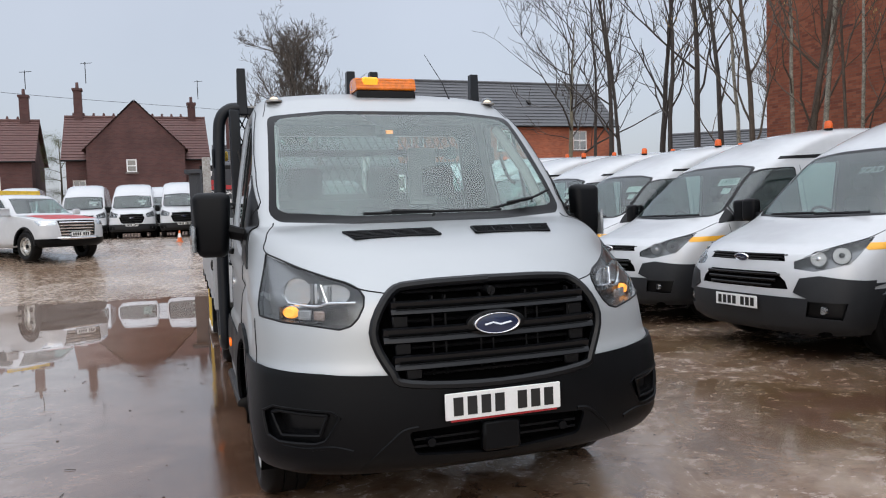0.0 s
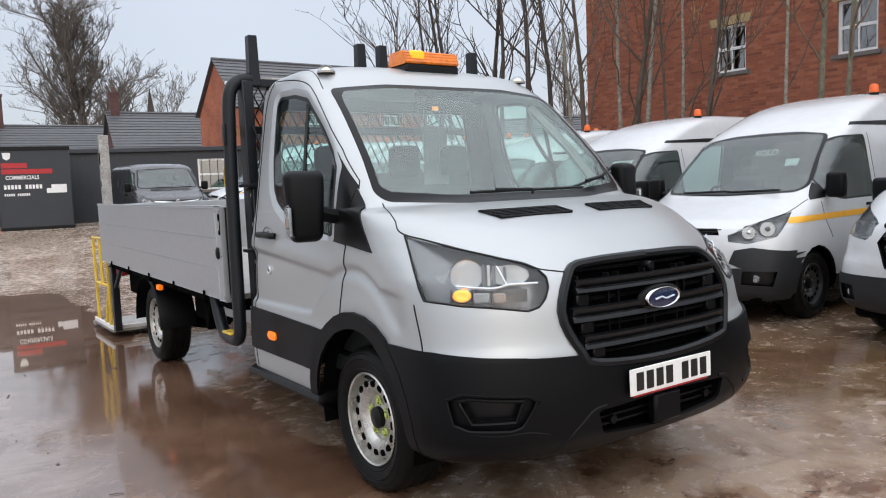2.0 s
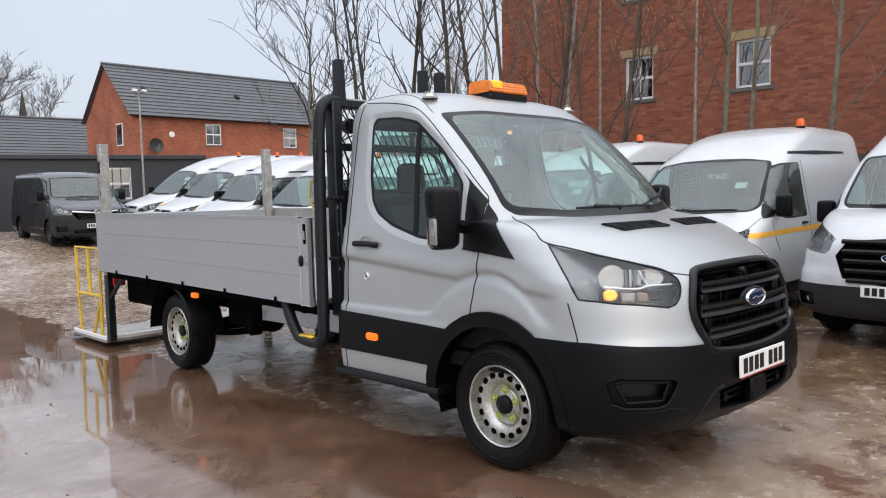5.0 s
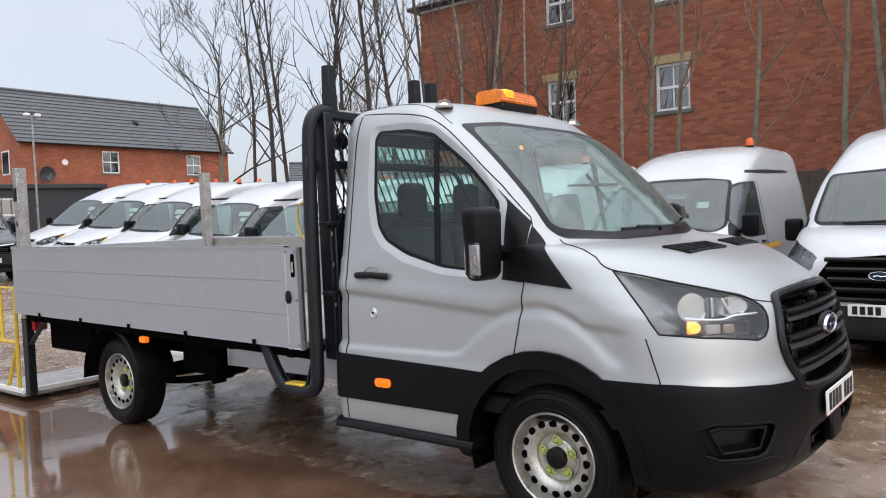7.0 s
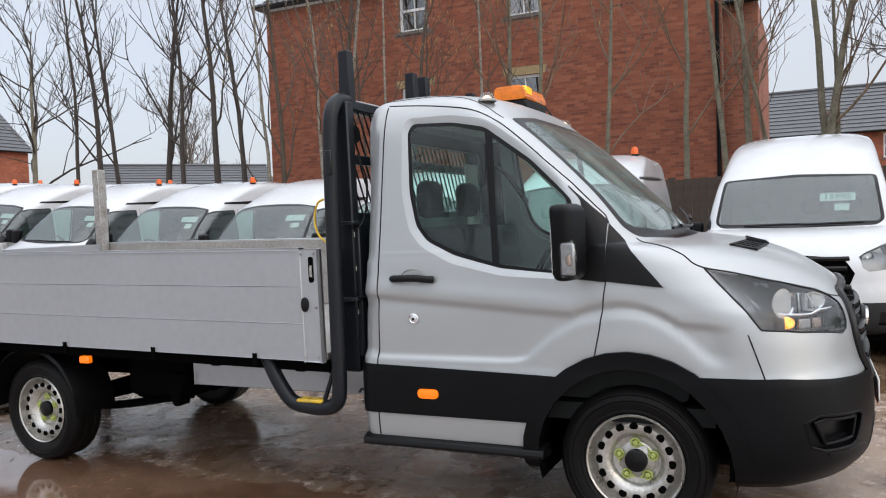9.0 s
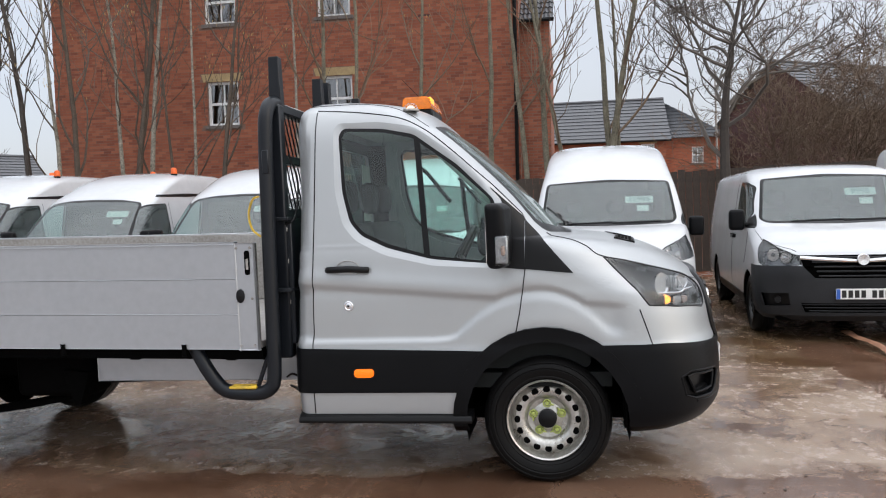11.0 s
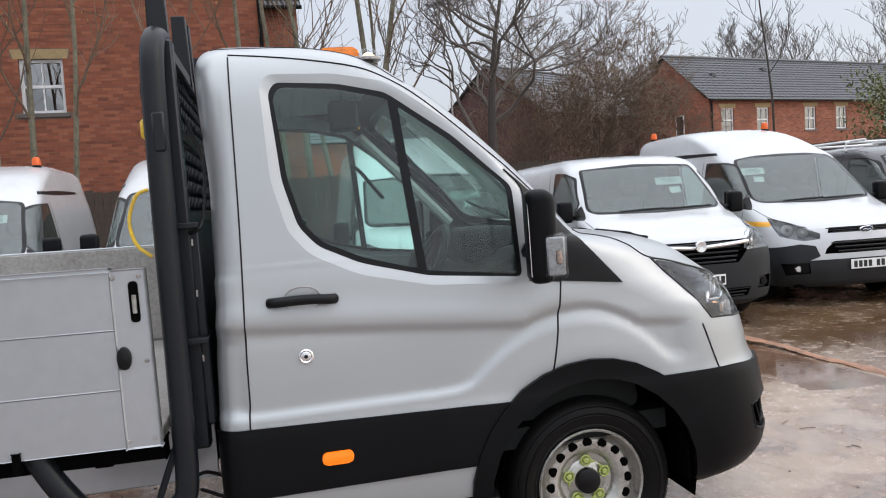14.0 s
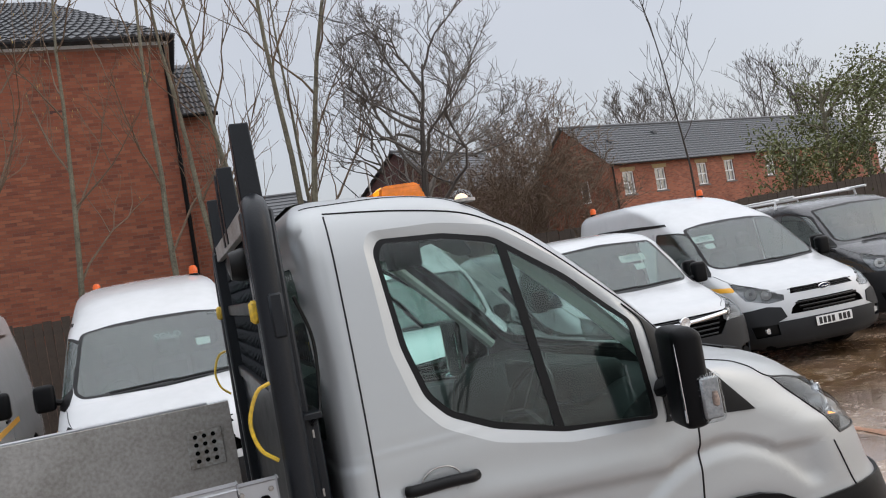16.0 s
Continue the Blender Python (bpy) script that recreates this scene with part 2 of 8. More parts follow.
M = dict(
    silver=mat("silver_paint", (0.425, 0.440, 0.446), 0.36, 0.50, 0.05, 2.0, 0.00004, 900, coat=0.3, rough_vary=0.05),
    white=mat("white_paint", (0.55, 0.56, 0.572), 0.22, 0, 0.05, 1.2, 0, 8, coat=0.5, rough_vary=0.06),
    grey_paint=mat("dark_grey_paint", (0.045, 0.045, 0.048), 0.25, 0.4, 0.1, 2, 0, 300, coat=0.6),
    plastic=mat("black_moulding", (0.0026, 0.0029, 0.0037), 0.42, 0, 0.35, 4, 0.0007, 260, spec=0.15, rough_vary=0.15),
    satin=mat("satin_black_grille", (0.0050, 0.0054, 0.0064), 0.30, 0, 0.2, 6, 0.0003, 300, spec=0.30, rough_vary=0.06),
    greyplastic=mat("dark_grey_moulding", (0.022, 0.023, 0.025), 0.5, 0, 0.25, 5, 0.0006, 300, spec=0.25),
    trim=mat("black_trim", (0.005, 0.005, 0.0055), 0.34, 0, 0.2, 8, 0.0003, 300, spec=0.22),
    bar=mat("powder_coated_steel", (0.0075, 0.0095, 0.013), 0.36, 0.0, 0.3, 7, 0.0006, 160, spec=0.30),
    rubber=mat("tyre_rubber", (0.0040, 0.0040, 0.0043), 0.46, 0, 0.3, 12, 0.0010, 120, dirt=(0.0065, 0.0060, 0.0055), spec=0.13),
    rim=mat("silver_wheel_steel", (0.56, 0.555, 0.53), 0.30, 0.75, 0.2, 10, 0.0003, 60, dirt=(0.36, 0.34, 0.30)),
    blackrim=mat("black_wheel_steel", (0.05, 0.05, 0.05), 0.45, 0.4, 0.3, 14, 0, 90),
    lime=mat("yellow_green_paint_mark", (0.40, 0.46, 0.12), 0.5, 0, 0.2, 30, 0, 200),
    alu=mat("anodised_aluminium", (0.425, 0.44, 0.462), 0.36, 0.62, 0.07, 0.9, 0.00003, 20, rough_vary=0.12),
    rawalu=mat("scuffed_aluminium", (0.42, 0.405, 0.385), 0.5, 0.5, 0.25, 3, 0.0006, 55, dirt=(0.27, 0.25, 0.225)),
    galv=mat("galvanised_steel", (0.42, 0.42, 0.41), 0.5, 0.6, 0.35, 9, 0.0006, 60, dirt=(0.2, 0.17, 0.14)),
    # black parts, with the deep shade of wells, recesses and holes in the colour
    dark=mat("underbody_shade_black", (0.0022, 0.0022, 0.0022), 0.85, 0, 0.4, 6, 0.001, 50, spec=0.03),
    seat=mat("dark_seat_cloth", (0.014, 0.015, 0.017), 0.85, 0, 0.25, 12, 0.001, 300),
    cabin=mat("grey_cabin_plastic", (0.0085, 0.0105, 0.0105), 0.65, 0, 0.2, 5, 0.0005, 200, spec=0.2),
    lining=mat("pale_roof_lining", (0.48, 0.5, 0.47), 0.8, 0, 0.1, 5, 0, 200),
    ghost=mat("faded_white_lettering", (0.22, 0.25, 0.25), 0.7, 0, 0.1, 20),
    ink=mat("faded_ink", (0.20, 0.24, 0.23), 0.7, 0, 0.1, 20),
    chrome=mat("chrome", (0.75, 0.75, 0.76), 0.1, 1.0, 0.06, 5, 0, 60, rough_vary=0.04),
    lamp_in=mat("lamp_reflector", (0.62, 0.64, 0.65), 0.14, 0.95, 0.35, 20, 0, 60, rough_vary=0.05),
    lamp_dark=mat("lamp_bezel", (0.20, 0.205, 0.21), 0.25, 0.5, 0.2, 10, 0, 60),
    smoke=mat("smoked_lamp_bezel", (0.048, 0.050, 0.053), 0.22, 0.4, 0.2, 10, 0, 60),
    plate=mat("plate_white", (0.82, 0.82, 0.80), 0.3, 0, 0.05, 8, 0, 60),
    black=mat("plate_black", (0.012, 0.012, 0.012), 0.4, 0, 0.1),
    red=mat("sign_red", (0.42, 0.02, 0.025), 0.45, 0, 0.15),
    blue=mat("oval_blue", (0.012, 0.022, 0.065), 0.2, 0, 0.1, coat=0.6),
    euroblue=mat("plate_blue", (0.03, 0.12, 0.5), 0.35, 0, 0.1),
    yellow=mat("safety_yellow", (0.75, 0.50, 0.03), 0.5, 0, 0.2, 10, 0.0005, 80, dirt=(0.45, 0.3, 0.05)),
    stripe=mat("amber_yellow_tape", (0.85, 0.42, 0.03), 0.4, 0, 0.1, 10),
    amber=mat("amber_plastic", (0.78, 0.20, 0.005), 0.22, 0, 0.3, 14, 0, 40, coat=0.3),
    blush=mat("pale_amber_lens", (0.34, 0.26, 0.22), 0.15, 0.4, 0.4, 60, 0, 120),
    amber_on=glow("amber_lit", (0.80, 0.155, 0.002), 0.62),
    yellow_on=glow("yellow_lit", (1.0, 0.34, 0.006), 0.72),
    white_on=glow("warm_white_lit", (1.0, 0.78, 0.50), 0.55),
    warm_on=glow("warm_bulb", (1.0, 0.36, 0.04), 1.15),
    orange=mat("orange_beacon", (0.80, 0.13, 0.015), 0.3, 0, 0.15, 12, 0, 50),
    clear=mat("clear_lens", (0.36, 0.365, 0.37), 0.12, 0.4, 0.35, 60, 0, 160),
    glass=glass("cab_glass", (0.70, 0.91, 0.85), 1.42, 0.012, 0.0, 0.014, (0.30, 0.42, 0.39), 0.8),
    wind=glass("windscreen_glass", (0.80, 0.92, 0.88), 1.70, 0.03, 0.0, 0.26, (0.27, 0.34, 0.325), 0.08),
    # the haze colour here stands in for sky mirrored in the van panes
    vanglass=glass("van_glass", (0.60, 0.78, 0.74), 1.68, 0.015, 0.0, 0.075, (0.27, 0.385, 0.36), 0.08),
    lens=glass("lamp_lens", (0.90, 0.92, 0.93), 1.4, 0.02, 0.0, 0.0, (0.5, 0.52, 0.54)),
    pane=glass("house_glass", (0.10, 0.11, 0.12), 2.3, 0.03),
    mortar=mat("brown_mortar", (0.24, 0.15, 0.115), 0.9, 0, 0.3, 2, 0.002, 80),
    clay=laid_brick("laid_red_brick", False),
    clay_rest=laid_brick("laid_red_bricks", True),
    silt=mat("ochre_silt_and_brick_dust", (0.34, 0.17, 0.10), 0.55, 0, 0.5, 9, 0.004, 60, dirt=(0.16, 0.085, 0.05)),
    brick=brick_mat("red_brick", (0.37, 0.125, 0.068), (0.20, 0.062, 0.036), (0.25, 0.145, 0.105)),
    brick2=brick_mat("orange_brick", (0.40, 0.125, 0.06), (0.27, 0.078, 0.04), (0.28, 0.12, 0.08)),
    brick3=brick_mat("dark_brick", (0.115, 0.050, 0.044), (0.08, 0.037, 0.035), (0.10, 0.068, 0.065)),
    tile=mat("slate_grey_tile", (0.085, 0.088, 0.095), 0.5, 0, 0.3, 3, 0.003, 30),
    redtile=mat("red_clay_tile", (0.13, 0.067, 0.060), 0.7, 0, 0.3, 3, 0.003, 20),
    stone=mat("buff_stone", (0.42, 0.31, 0.16), 0.85, 0, 0.2, 5, 0.002, 40),
    sill=mat("grey_stone", (0.16, 0.14, 0.13), 0.85, 0, 0.25, 5, 0.002, 40),
    upvc=mat("white_upvc", (0.80, 0.80, 0.80), 0.35, 0, 0.05),
    shed=mat("anthracite_cladding", (0.028, 0.032, 0.040), 0.5, 0, 0.2, 2, 0.0006, 30),
    fence=mat("dark_timber", (0.06, 0.045, 0.035), 0.85, 0, 0.4, 5, 0.003, 40),
    bark=mat("grey_green_bark", (0.185, 0.168, 0.120), 0.9, 0, 0.5, 4.5, 0.006, 26, dirt=(0.085, 0.075, 0.053)),
    palebark=mat("pale_speckled_bark", (0.30, 0.275, 0.225), 0.85, 0, 0.5, 9, 0.005, 30, dirt=(0.07, 0.06, 0.045)),
    brownbark=mat("brown_smooth_bark", (0.105, 0.078, 0.058), 0.8, 0, 0.4, 5, 0.004, 30, dirt=(0.05, 0.04, 0.03)),
    darkbark=mat("dark_bark", (0.060, 0.050, 0.043), 0.9, 0, 0.35, 6, 0.004, 40),
    # grey-brown twigs, their colour lifted to stand in for hazy air
    hazetwig=mat("haze_paled_twigs", (0.120, 0.104, 0.090), 0.9, 0, 0.3, 3, 0, 20),
    twig=mat("brown_twigs", (0.17, 0.12, 0.082), 0.9, 0, 0.3, 3, 0, 20),
    catkin=mat("catkins", (0.55, 0.40, 0.15), 0.9, 0, 0.3, 20),
    leaf=mat("evergreen_leaf", (0.135, 0.142, 0.040), 0.5, 0, 0.5, 1.5, 0, 20, dirt=(0.045, 0.062, 0.022)),
    cone=mat("cone_orange", (0.75, 0.16, 0.03), 0.5, 0, 0.2),
)


# ---------------------------------------------------------------- mesh helpers
def mesh_of(bm, name, smooth=True):
    me = bpy.data.meshes.new(name)
    bmesh.ops.recalc_face_normals(bm, faces=bm.faces[:])
    bm.to_mesh(me)
    bm.free()
    if smooth:
        me.polygons.foreach_set("use_smooth", [True] * len(me.polygons))
        me.set_sharp_from_angle(angle=radians(38))
    return me


def part(name, bm, material, parent=None, label="", m=None, smooth=True):
    """Links a bmesh as one mesh object under a thing or a part."""
    ob = new(name, mesh_of(bm, name, smooth))
    ob.data.materials.append(material)
    if parent is not None:
        ob.parent = parent
    if m is not None:
        ob.matrix_basis = m
    if label:
        ob["label"] = label
    return ob


def thing(name, label, category, m=None, group="", kind=""):
    ob = new(name)
    ob.empty_display_size = 0.2
    if m is not None:
        ob.matrix_basis = m
    return tagged(ob, label, category, group, kind)


def box(x0, x1, y0, y1, z0, z1, bevel=0.0, bm=None, seg=1):
    out = bm or bmesh.new()
    r = bmesh.ops.create_cube(out, size=1.0)
    for v in r["verts"]:
        v.co = Vector((x0 + (v.co.x + 0.5) * (x1 - x0), y0 + (v.co.y + 0.5) * (y1 - y0), z0 + (v.co.z + 0.5) * (z1 - z0)))
    if bevel:
        edges = list({e for v in r["verts"] for e in v.link_edges})
        bmesh.ops.bevel(out, geom=edges, offset=bevel, segments=seg, profile=0.5, affect="EDGES")
    return out


def tube(points, radius, sides=8, bm=None, cap=True, flat=1.0):
    """A pipe along points; radius may be a number or a list."""
    out = bm or bmesh.new()
    pts = [Vector(p) for p in points]
    rad = radius if isinstance(radius, (list, tuple)) else [radius] * len(pts)
    rings, side = [], None
    for i, p in enumerate(pts):
        d = (pts[min(i + 1, len(pts) - 1)] - pts[max(i - 1, 0)]).normalized()
        if side is None:
            side = d.orthogonal().normalized()
        side = (side - d * side.dot(d)).normalized()
        up = d.cross(side)
        rings.append([out.verts.new(p + rad[i] * (math.cos(2 * math.pi * k / sides) * side + flat * math.sin(2 * math.pi * k / sides) * up)) for k in range(sides)])
    for a, b in zip(rings, rings[1:]):
        for k in range(sides):
            out.faces.new((a[k], a[(k + 1) % sides], b[(k + 1) % sides], b[k]))
    if cap:
        out.faces.new(rings[0][::-1])
        out.faces.new(rings[-1])
    return out


def curve_pts(points, n=6):
    """A Catmull-Rom line through points."""
    p = [Vector(q) for q in points]
    p = [2 * p[0] - p[1], *p, 2 * p[-1] - p[-2]]
    out = []
    for i in range(1, len(p) - 2):
        for k in range(n):
            t = k / n
            out.append(0.5 * (2 * p[i] + (p[i + 1] - p[i - 1]) * t + (2 * p[i - 1] - 5 * p[i] + 4 * p[i + 1] - p[i + 2]) * t * t + (3 * p[i] - p[i - 1] - 3 * p[i + 1] + p[i + 2]) * t ** 3))
    return out + [p[-2]]


def lathe(profile, n=32, axis="x", bm=None, m=None, cap=True):
    """Turns (along, radius) pairs round an axis."""
    out = bm or bmesh.new()
    rings = []
    for a, r in profile:
        ring = []
        for k in range(n):
            c, s = math.cos(2 * math.pi * k / n) * r, math.sin(2 * math.pi * k / n) * r
            v = Vector((a, c, s)) if axis == "x" else Vector((c, a, s)) if axis == "y" else Vector((c, s, a))
            ring.append(out.verts.new(m @ v if m else v))
        rings.append(ring)
    for a, b in zip(rings, rings[1:]):
        for k in range(n):
            out.faces.new((a[k], a[(k + 1) % n], b[(k + 1) % n], b[k]))
    for ring, (a, r) in ((rings[0], profile[0]), (rings[-1], profile[-1])):
        if cap and r > 1e-3:
            out.faces.new(ring)
    return out


def prism(poly, axis, a0, a1, bm=None, bevel=0.0):
    """A polygon in the plane across an axis, drawn out from a0 to a1."""
    out = bm or bmesh.new()
    put = {"x": lambda u, v, a: (a, u, v), "y": lambda u, v, a: (u, a, v), "z": lambda u, v, a: (u, v, a)}[axis]
    lo, hi = ([out.verts.new(put(u, v, a)) for u, v in poly] for a in (a0, a1))
    fs = [out.faces.new(lo), out.faces.new(hi[::-1])]
    for k in range(len(poly)):
        fs.append(out.faces.new((lo[k], hi[k], hi[(k + 1) % len(poly)], lo[(k + 1) % len(poly)])))
    if bevel:
        bmesh.ops.bevel(out, geom=list({e for f in fs for e in f.edges}), offset=bevel, segments=2, profile=0.5, affect="EDGES")
    return out


def rounded(poly, r, n=4):
    """A polygon of (u, v) with its corners rounded."""
    out = []
    for i, p in enumerate(poly):
        p, a, b = Vector(p), Vector(poly[i - 1]), Vector(poly[(i + 1) % len(poly)])
        rr = min(r, (a - p).length * 0.45, (b - p).length * 0.45)
        s, e = p + (a - p).normalized() * rr, p + (b - p).normalized() * rr
        for k in range(n + 1):
            t = k / n
            out.append(tuple((1 - t) ** 2 * s + 2 * t * (1 - t) * p + t * t * e))
    return out


def text_mesh(body, height, depth=0.002, bold=0.0, squeeze=1.0):
    """Letters of the built-in font as a bmesh in x and z, centred, facing -y."""
    cu = bpy.data.curves.new("text", "FONT")
    cu.body, cu.size, cu.extrude, cu.align_x, cu.align_y, cu.offset = body, height / 0.7, depth / 2, "CENTER", "CENTER", bold
    cu.resolution_u = 3
    ob = new("text", cu)
    me = bpy.data.meshes.new_from_object(ob.evaluated_get(bpy.context.evaluated_depsgraph_get()))
    out = bmesh.new()
    out.from_mesh(me)
    bpy.data.objects.remove(ob)
    bpy.data.meshes.remove(me)
    bpy.data.curves.remove(cu)
    for v in out.verts:
        v.co = Vector((v.co.x * squeeze, -v.co.z, v.co.y))
    return out


# ---------------------------------------------------------------- vehicle shells
def smooth_rows(ctrl, levels):
    """Rows of a table, eased between its heights (monotone cubic)."""
    c = np.array(ctrl, float)
    z = c[:, 0]
    out = [levels]
    for k in range(1, c.shape[1]):
        y = c[:, k]
        dlt = np.diff(y) / np.diff(z)
        mm = np.zeros(len(z))
        for i in range(1, len(z) - 1):
            if dlt[i - 1] * dlt[i] > 0:
                w1, w2 = 2 * (z[i + 1] - z[i]) + z[i] - z[i - 1], z[i + 1] - z[i] + 2 * (z[i] - z[i - 1])
                mm[i] = (w1 + w2) / (w1 / dlt[i - 1] + w2 / dlt[i])
        mm[0], mm[-1] = dlt[0], dlt[-1]
        i = np.clip(np.searchsorted(z, levels) - 1, 0, len(z) - 2)
        h = z[i + 1] - z[i]
        t = (levels - z[i]) / h
        out.append((2 * t**3 - 3 * t**2 + 1) * y[i] + (t**3 - 2 * t**2 + t) * h * mm[i] + (-2 * t**3 + 3 * t**2) * y[i + 1] + (t**3 - t**2) * h * mm[i + 1])
    return np.array(out).T


def shell(ctrl, shape=None, step=0.03, nf=22, ns=24, rear_r=0.07):
    """A vehicle body as stacked plan outlines. Rows: height, front, half width, depth of the front curve, its squareness, rear."""
    zs = [ctrl[0][0]]
    for a, b in zip(ctrl, ctrl[1:]):
        n = max(1, round(max((b[0] - a[0]) / step, abs(b[1] - a[1]) / (2.4 * step), abs(b[2] - a[2]) / (2 * step))))
        zs += [a[0] + (b[0] - a[0]) * (k + 1) / n for k in range(n)]
    bm = bmesh.new()
    rows = []
    for z, yf, w, d, p, yr in smooth_rows(ctrl, np.array(zs)):
        half = []
        for k in range(nf + 1):
            f = k / nf * math.pi / 2
            half.append((w * math.sin(f) ** (2 / p), yf + d - d * max(0.0, math.cos(f)) ** (2 / p * 1.15)))
        y0, y1 = yf + d, yr - rear_r
        for k in range(1, ns + 1):
            half.append((w, y0 + (y1 - y0) * k / ns))
        for k in range(1, 5):
            a = k / 4 * math.pi / 2
            half.append((w - rear_r + rear_r * math.cos(a), y1 + rear_r * math.sin(a)))
        half.append(((w - rear_r) * 0.5, yr))
        half.append((0.0, yr))
        if shape:
            half = [(x + shape(x, y, z) * (1 if x > 0.3 else 0), y) for x, y in half]
        loop = [(-x, y) for x, y in half[::-1]] + half[1:-1]
        rows.append([bm.verts.new((x, y, z)) for x, y in loop])
    for a, b in zip(rows, rows[1:]):
        for k in range(len(a)):
            bm.faces.new((a[k], a[(k + 1) % len(a)], b[(k + 1) % len(a)], b[k]))
    # close the top with quads across
    top, n = rows[-1], len(rows[-1])
    mid = 0
    for k in range(1, n // 2):
        a, b, c, d2 = top[(mid + k) % n], top[(mid - k) % n], top[(mid + k + 1) % n], top[(mid - k - 1) % n]
        if k == 1:
            bm.faces.new((top[mid], a, b))
        if c is d2:
            bm.faces.new((a, c, b))
        else:
            bm.faces.new((a, c, d2, b))
    bmesh.ops.recalc_face_normals(bm, faces=bm.faces[:])
    return bm


def carve(bm, pts, way, where=None, keep=False):
    """Cuts a convex outline, swept along way, out of a shell: the cut piece as a bmesh (left in place too, if keep)."""
    pts, way = [Vector(p) for p in pts], Vector(way)
    mid = sum(pts, Vector()) / len(pts)
    inside = [f for f in bm.faces if f.is_valid and (where is None or where(f.calc_center_median()))]
    for a, b in zip(pts, pts[1:] + pts[:1]):
        no = (b - a).cross(way)
        if no.length < 1e-9:
            continue
        no.normalize()
        if (mid - a).dot(no) > 0:
            no = -no
        geom = list(inside) + list({e for f in inside for e in f.edges}) + list({v for f in inside for v in f.verts})
        got = bmesh.ops.bisect_plane(bm, geom=geom, dist=1e-5, plane_co=a, plane_no=no)
        faces = {g for g in got["geom"] if isinstance(g, bmesh.types.BMFace)}
        inside = [f for f in faces if (f.calc_center_median() - a).dot(no) <= 0]
    out, seen = bmesh.new(), {}
    for f in inside:
        vs = []
        for v in f.verts:
            if v not in seen:
                seen[v] = out.verts.new(v.co)
            vs.append(seen[v])
        out.faces.new(vs)
    bmesh.ops.recalc_face_normals(out, faces=out.faces[:])
    if not keep:
        bmesh.ops.delete(bm, geom=inside, context="FACES")
    return out


def bucket(bm, offset):
    """A sheet pushed in by an offset (or a function of the place), with walls from its old edge."""
    out, lo, hi = bmesh.new(), {}, {}
    off = offset if callable(offset) else (lambda c: Vector(offset))
    for f in bm.faces:
        for v in f.verts:
            if v not in lo:
                lo[v] = out.verts.new(v.co + off(v.co))
        out.faces.new([lo[v] for v in f.verts])
    for e in bm.edges:
        if len(e.link_faces) == 1:
            for v in e.verts:
                if v not in hi:
                    hi[v] = out.verts.new(v.co)
            a, b = e.verts
            out.faces.new((hi[a], hi[b], lo[b], lo[a]))
    return out


def joined(*bms):
    out = bmesh.new()
    for b in bms:
        me = bpy.data.meshes.new("tmp")
        b.to_mesh(me)
        out.from_mesh(me)
        b.free()
        bpy.data.meshes.remove(me)
    return out


def solid(bm, t, outwards=True, middle=None):
    """Gives a sheet a thickness, outward from middle."""
    bmesh.ops.recalc_face_normals(bm, faces=bm.faces[:])
    mid = Vector(middle or (0, 0.6, 1.0))
    s = sum((f.normal.dot(f.calc_center_median() - mid) * f.calc_area() for f in bm.faces))
    if s < 0:
        bmesh.ops.reverse_faces(bm, faces=bm.faces[:])
    bmesh.ops.solidify(bm, geom=bm.faces[:], thickness=-t if outwards else t)
    return bm


def grown(poly, by):
    """A convex polygon moved outwards by a distance."""
    c = [sum(p[k] for p in poly) / len(poly) for k in (0, 1)]
    out = []
    for p in poly:
        d = Vector((p[0] - c[0], p[1] - c[1]))
        out.append(tuple(Vector(c) + d * (1 + by / d.length)))
    return out


def both(fn):
    return [fn(-1), fn(1)]


# ---------------------------------------------------------------- ground
def ground_height(x, y):
    def ease(a, b, v):
        t = min(1.0, max(0.0, (v - a) / (b - a)))
        return t * t * (3 - 2 * t)
    return 0.90 * ease(5 + 5 * (1 - ease(0, 4, x)), 24, y) - 0.013 * max(0.0, 2.0 - max(y, -12.0)) * ease(1.2, 3.4, x)


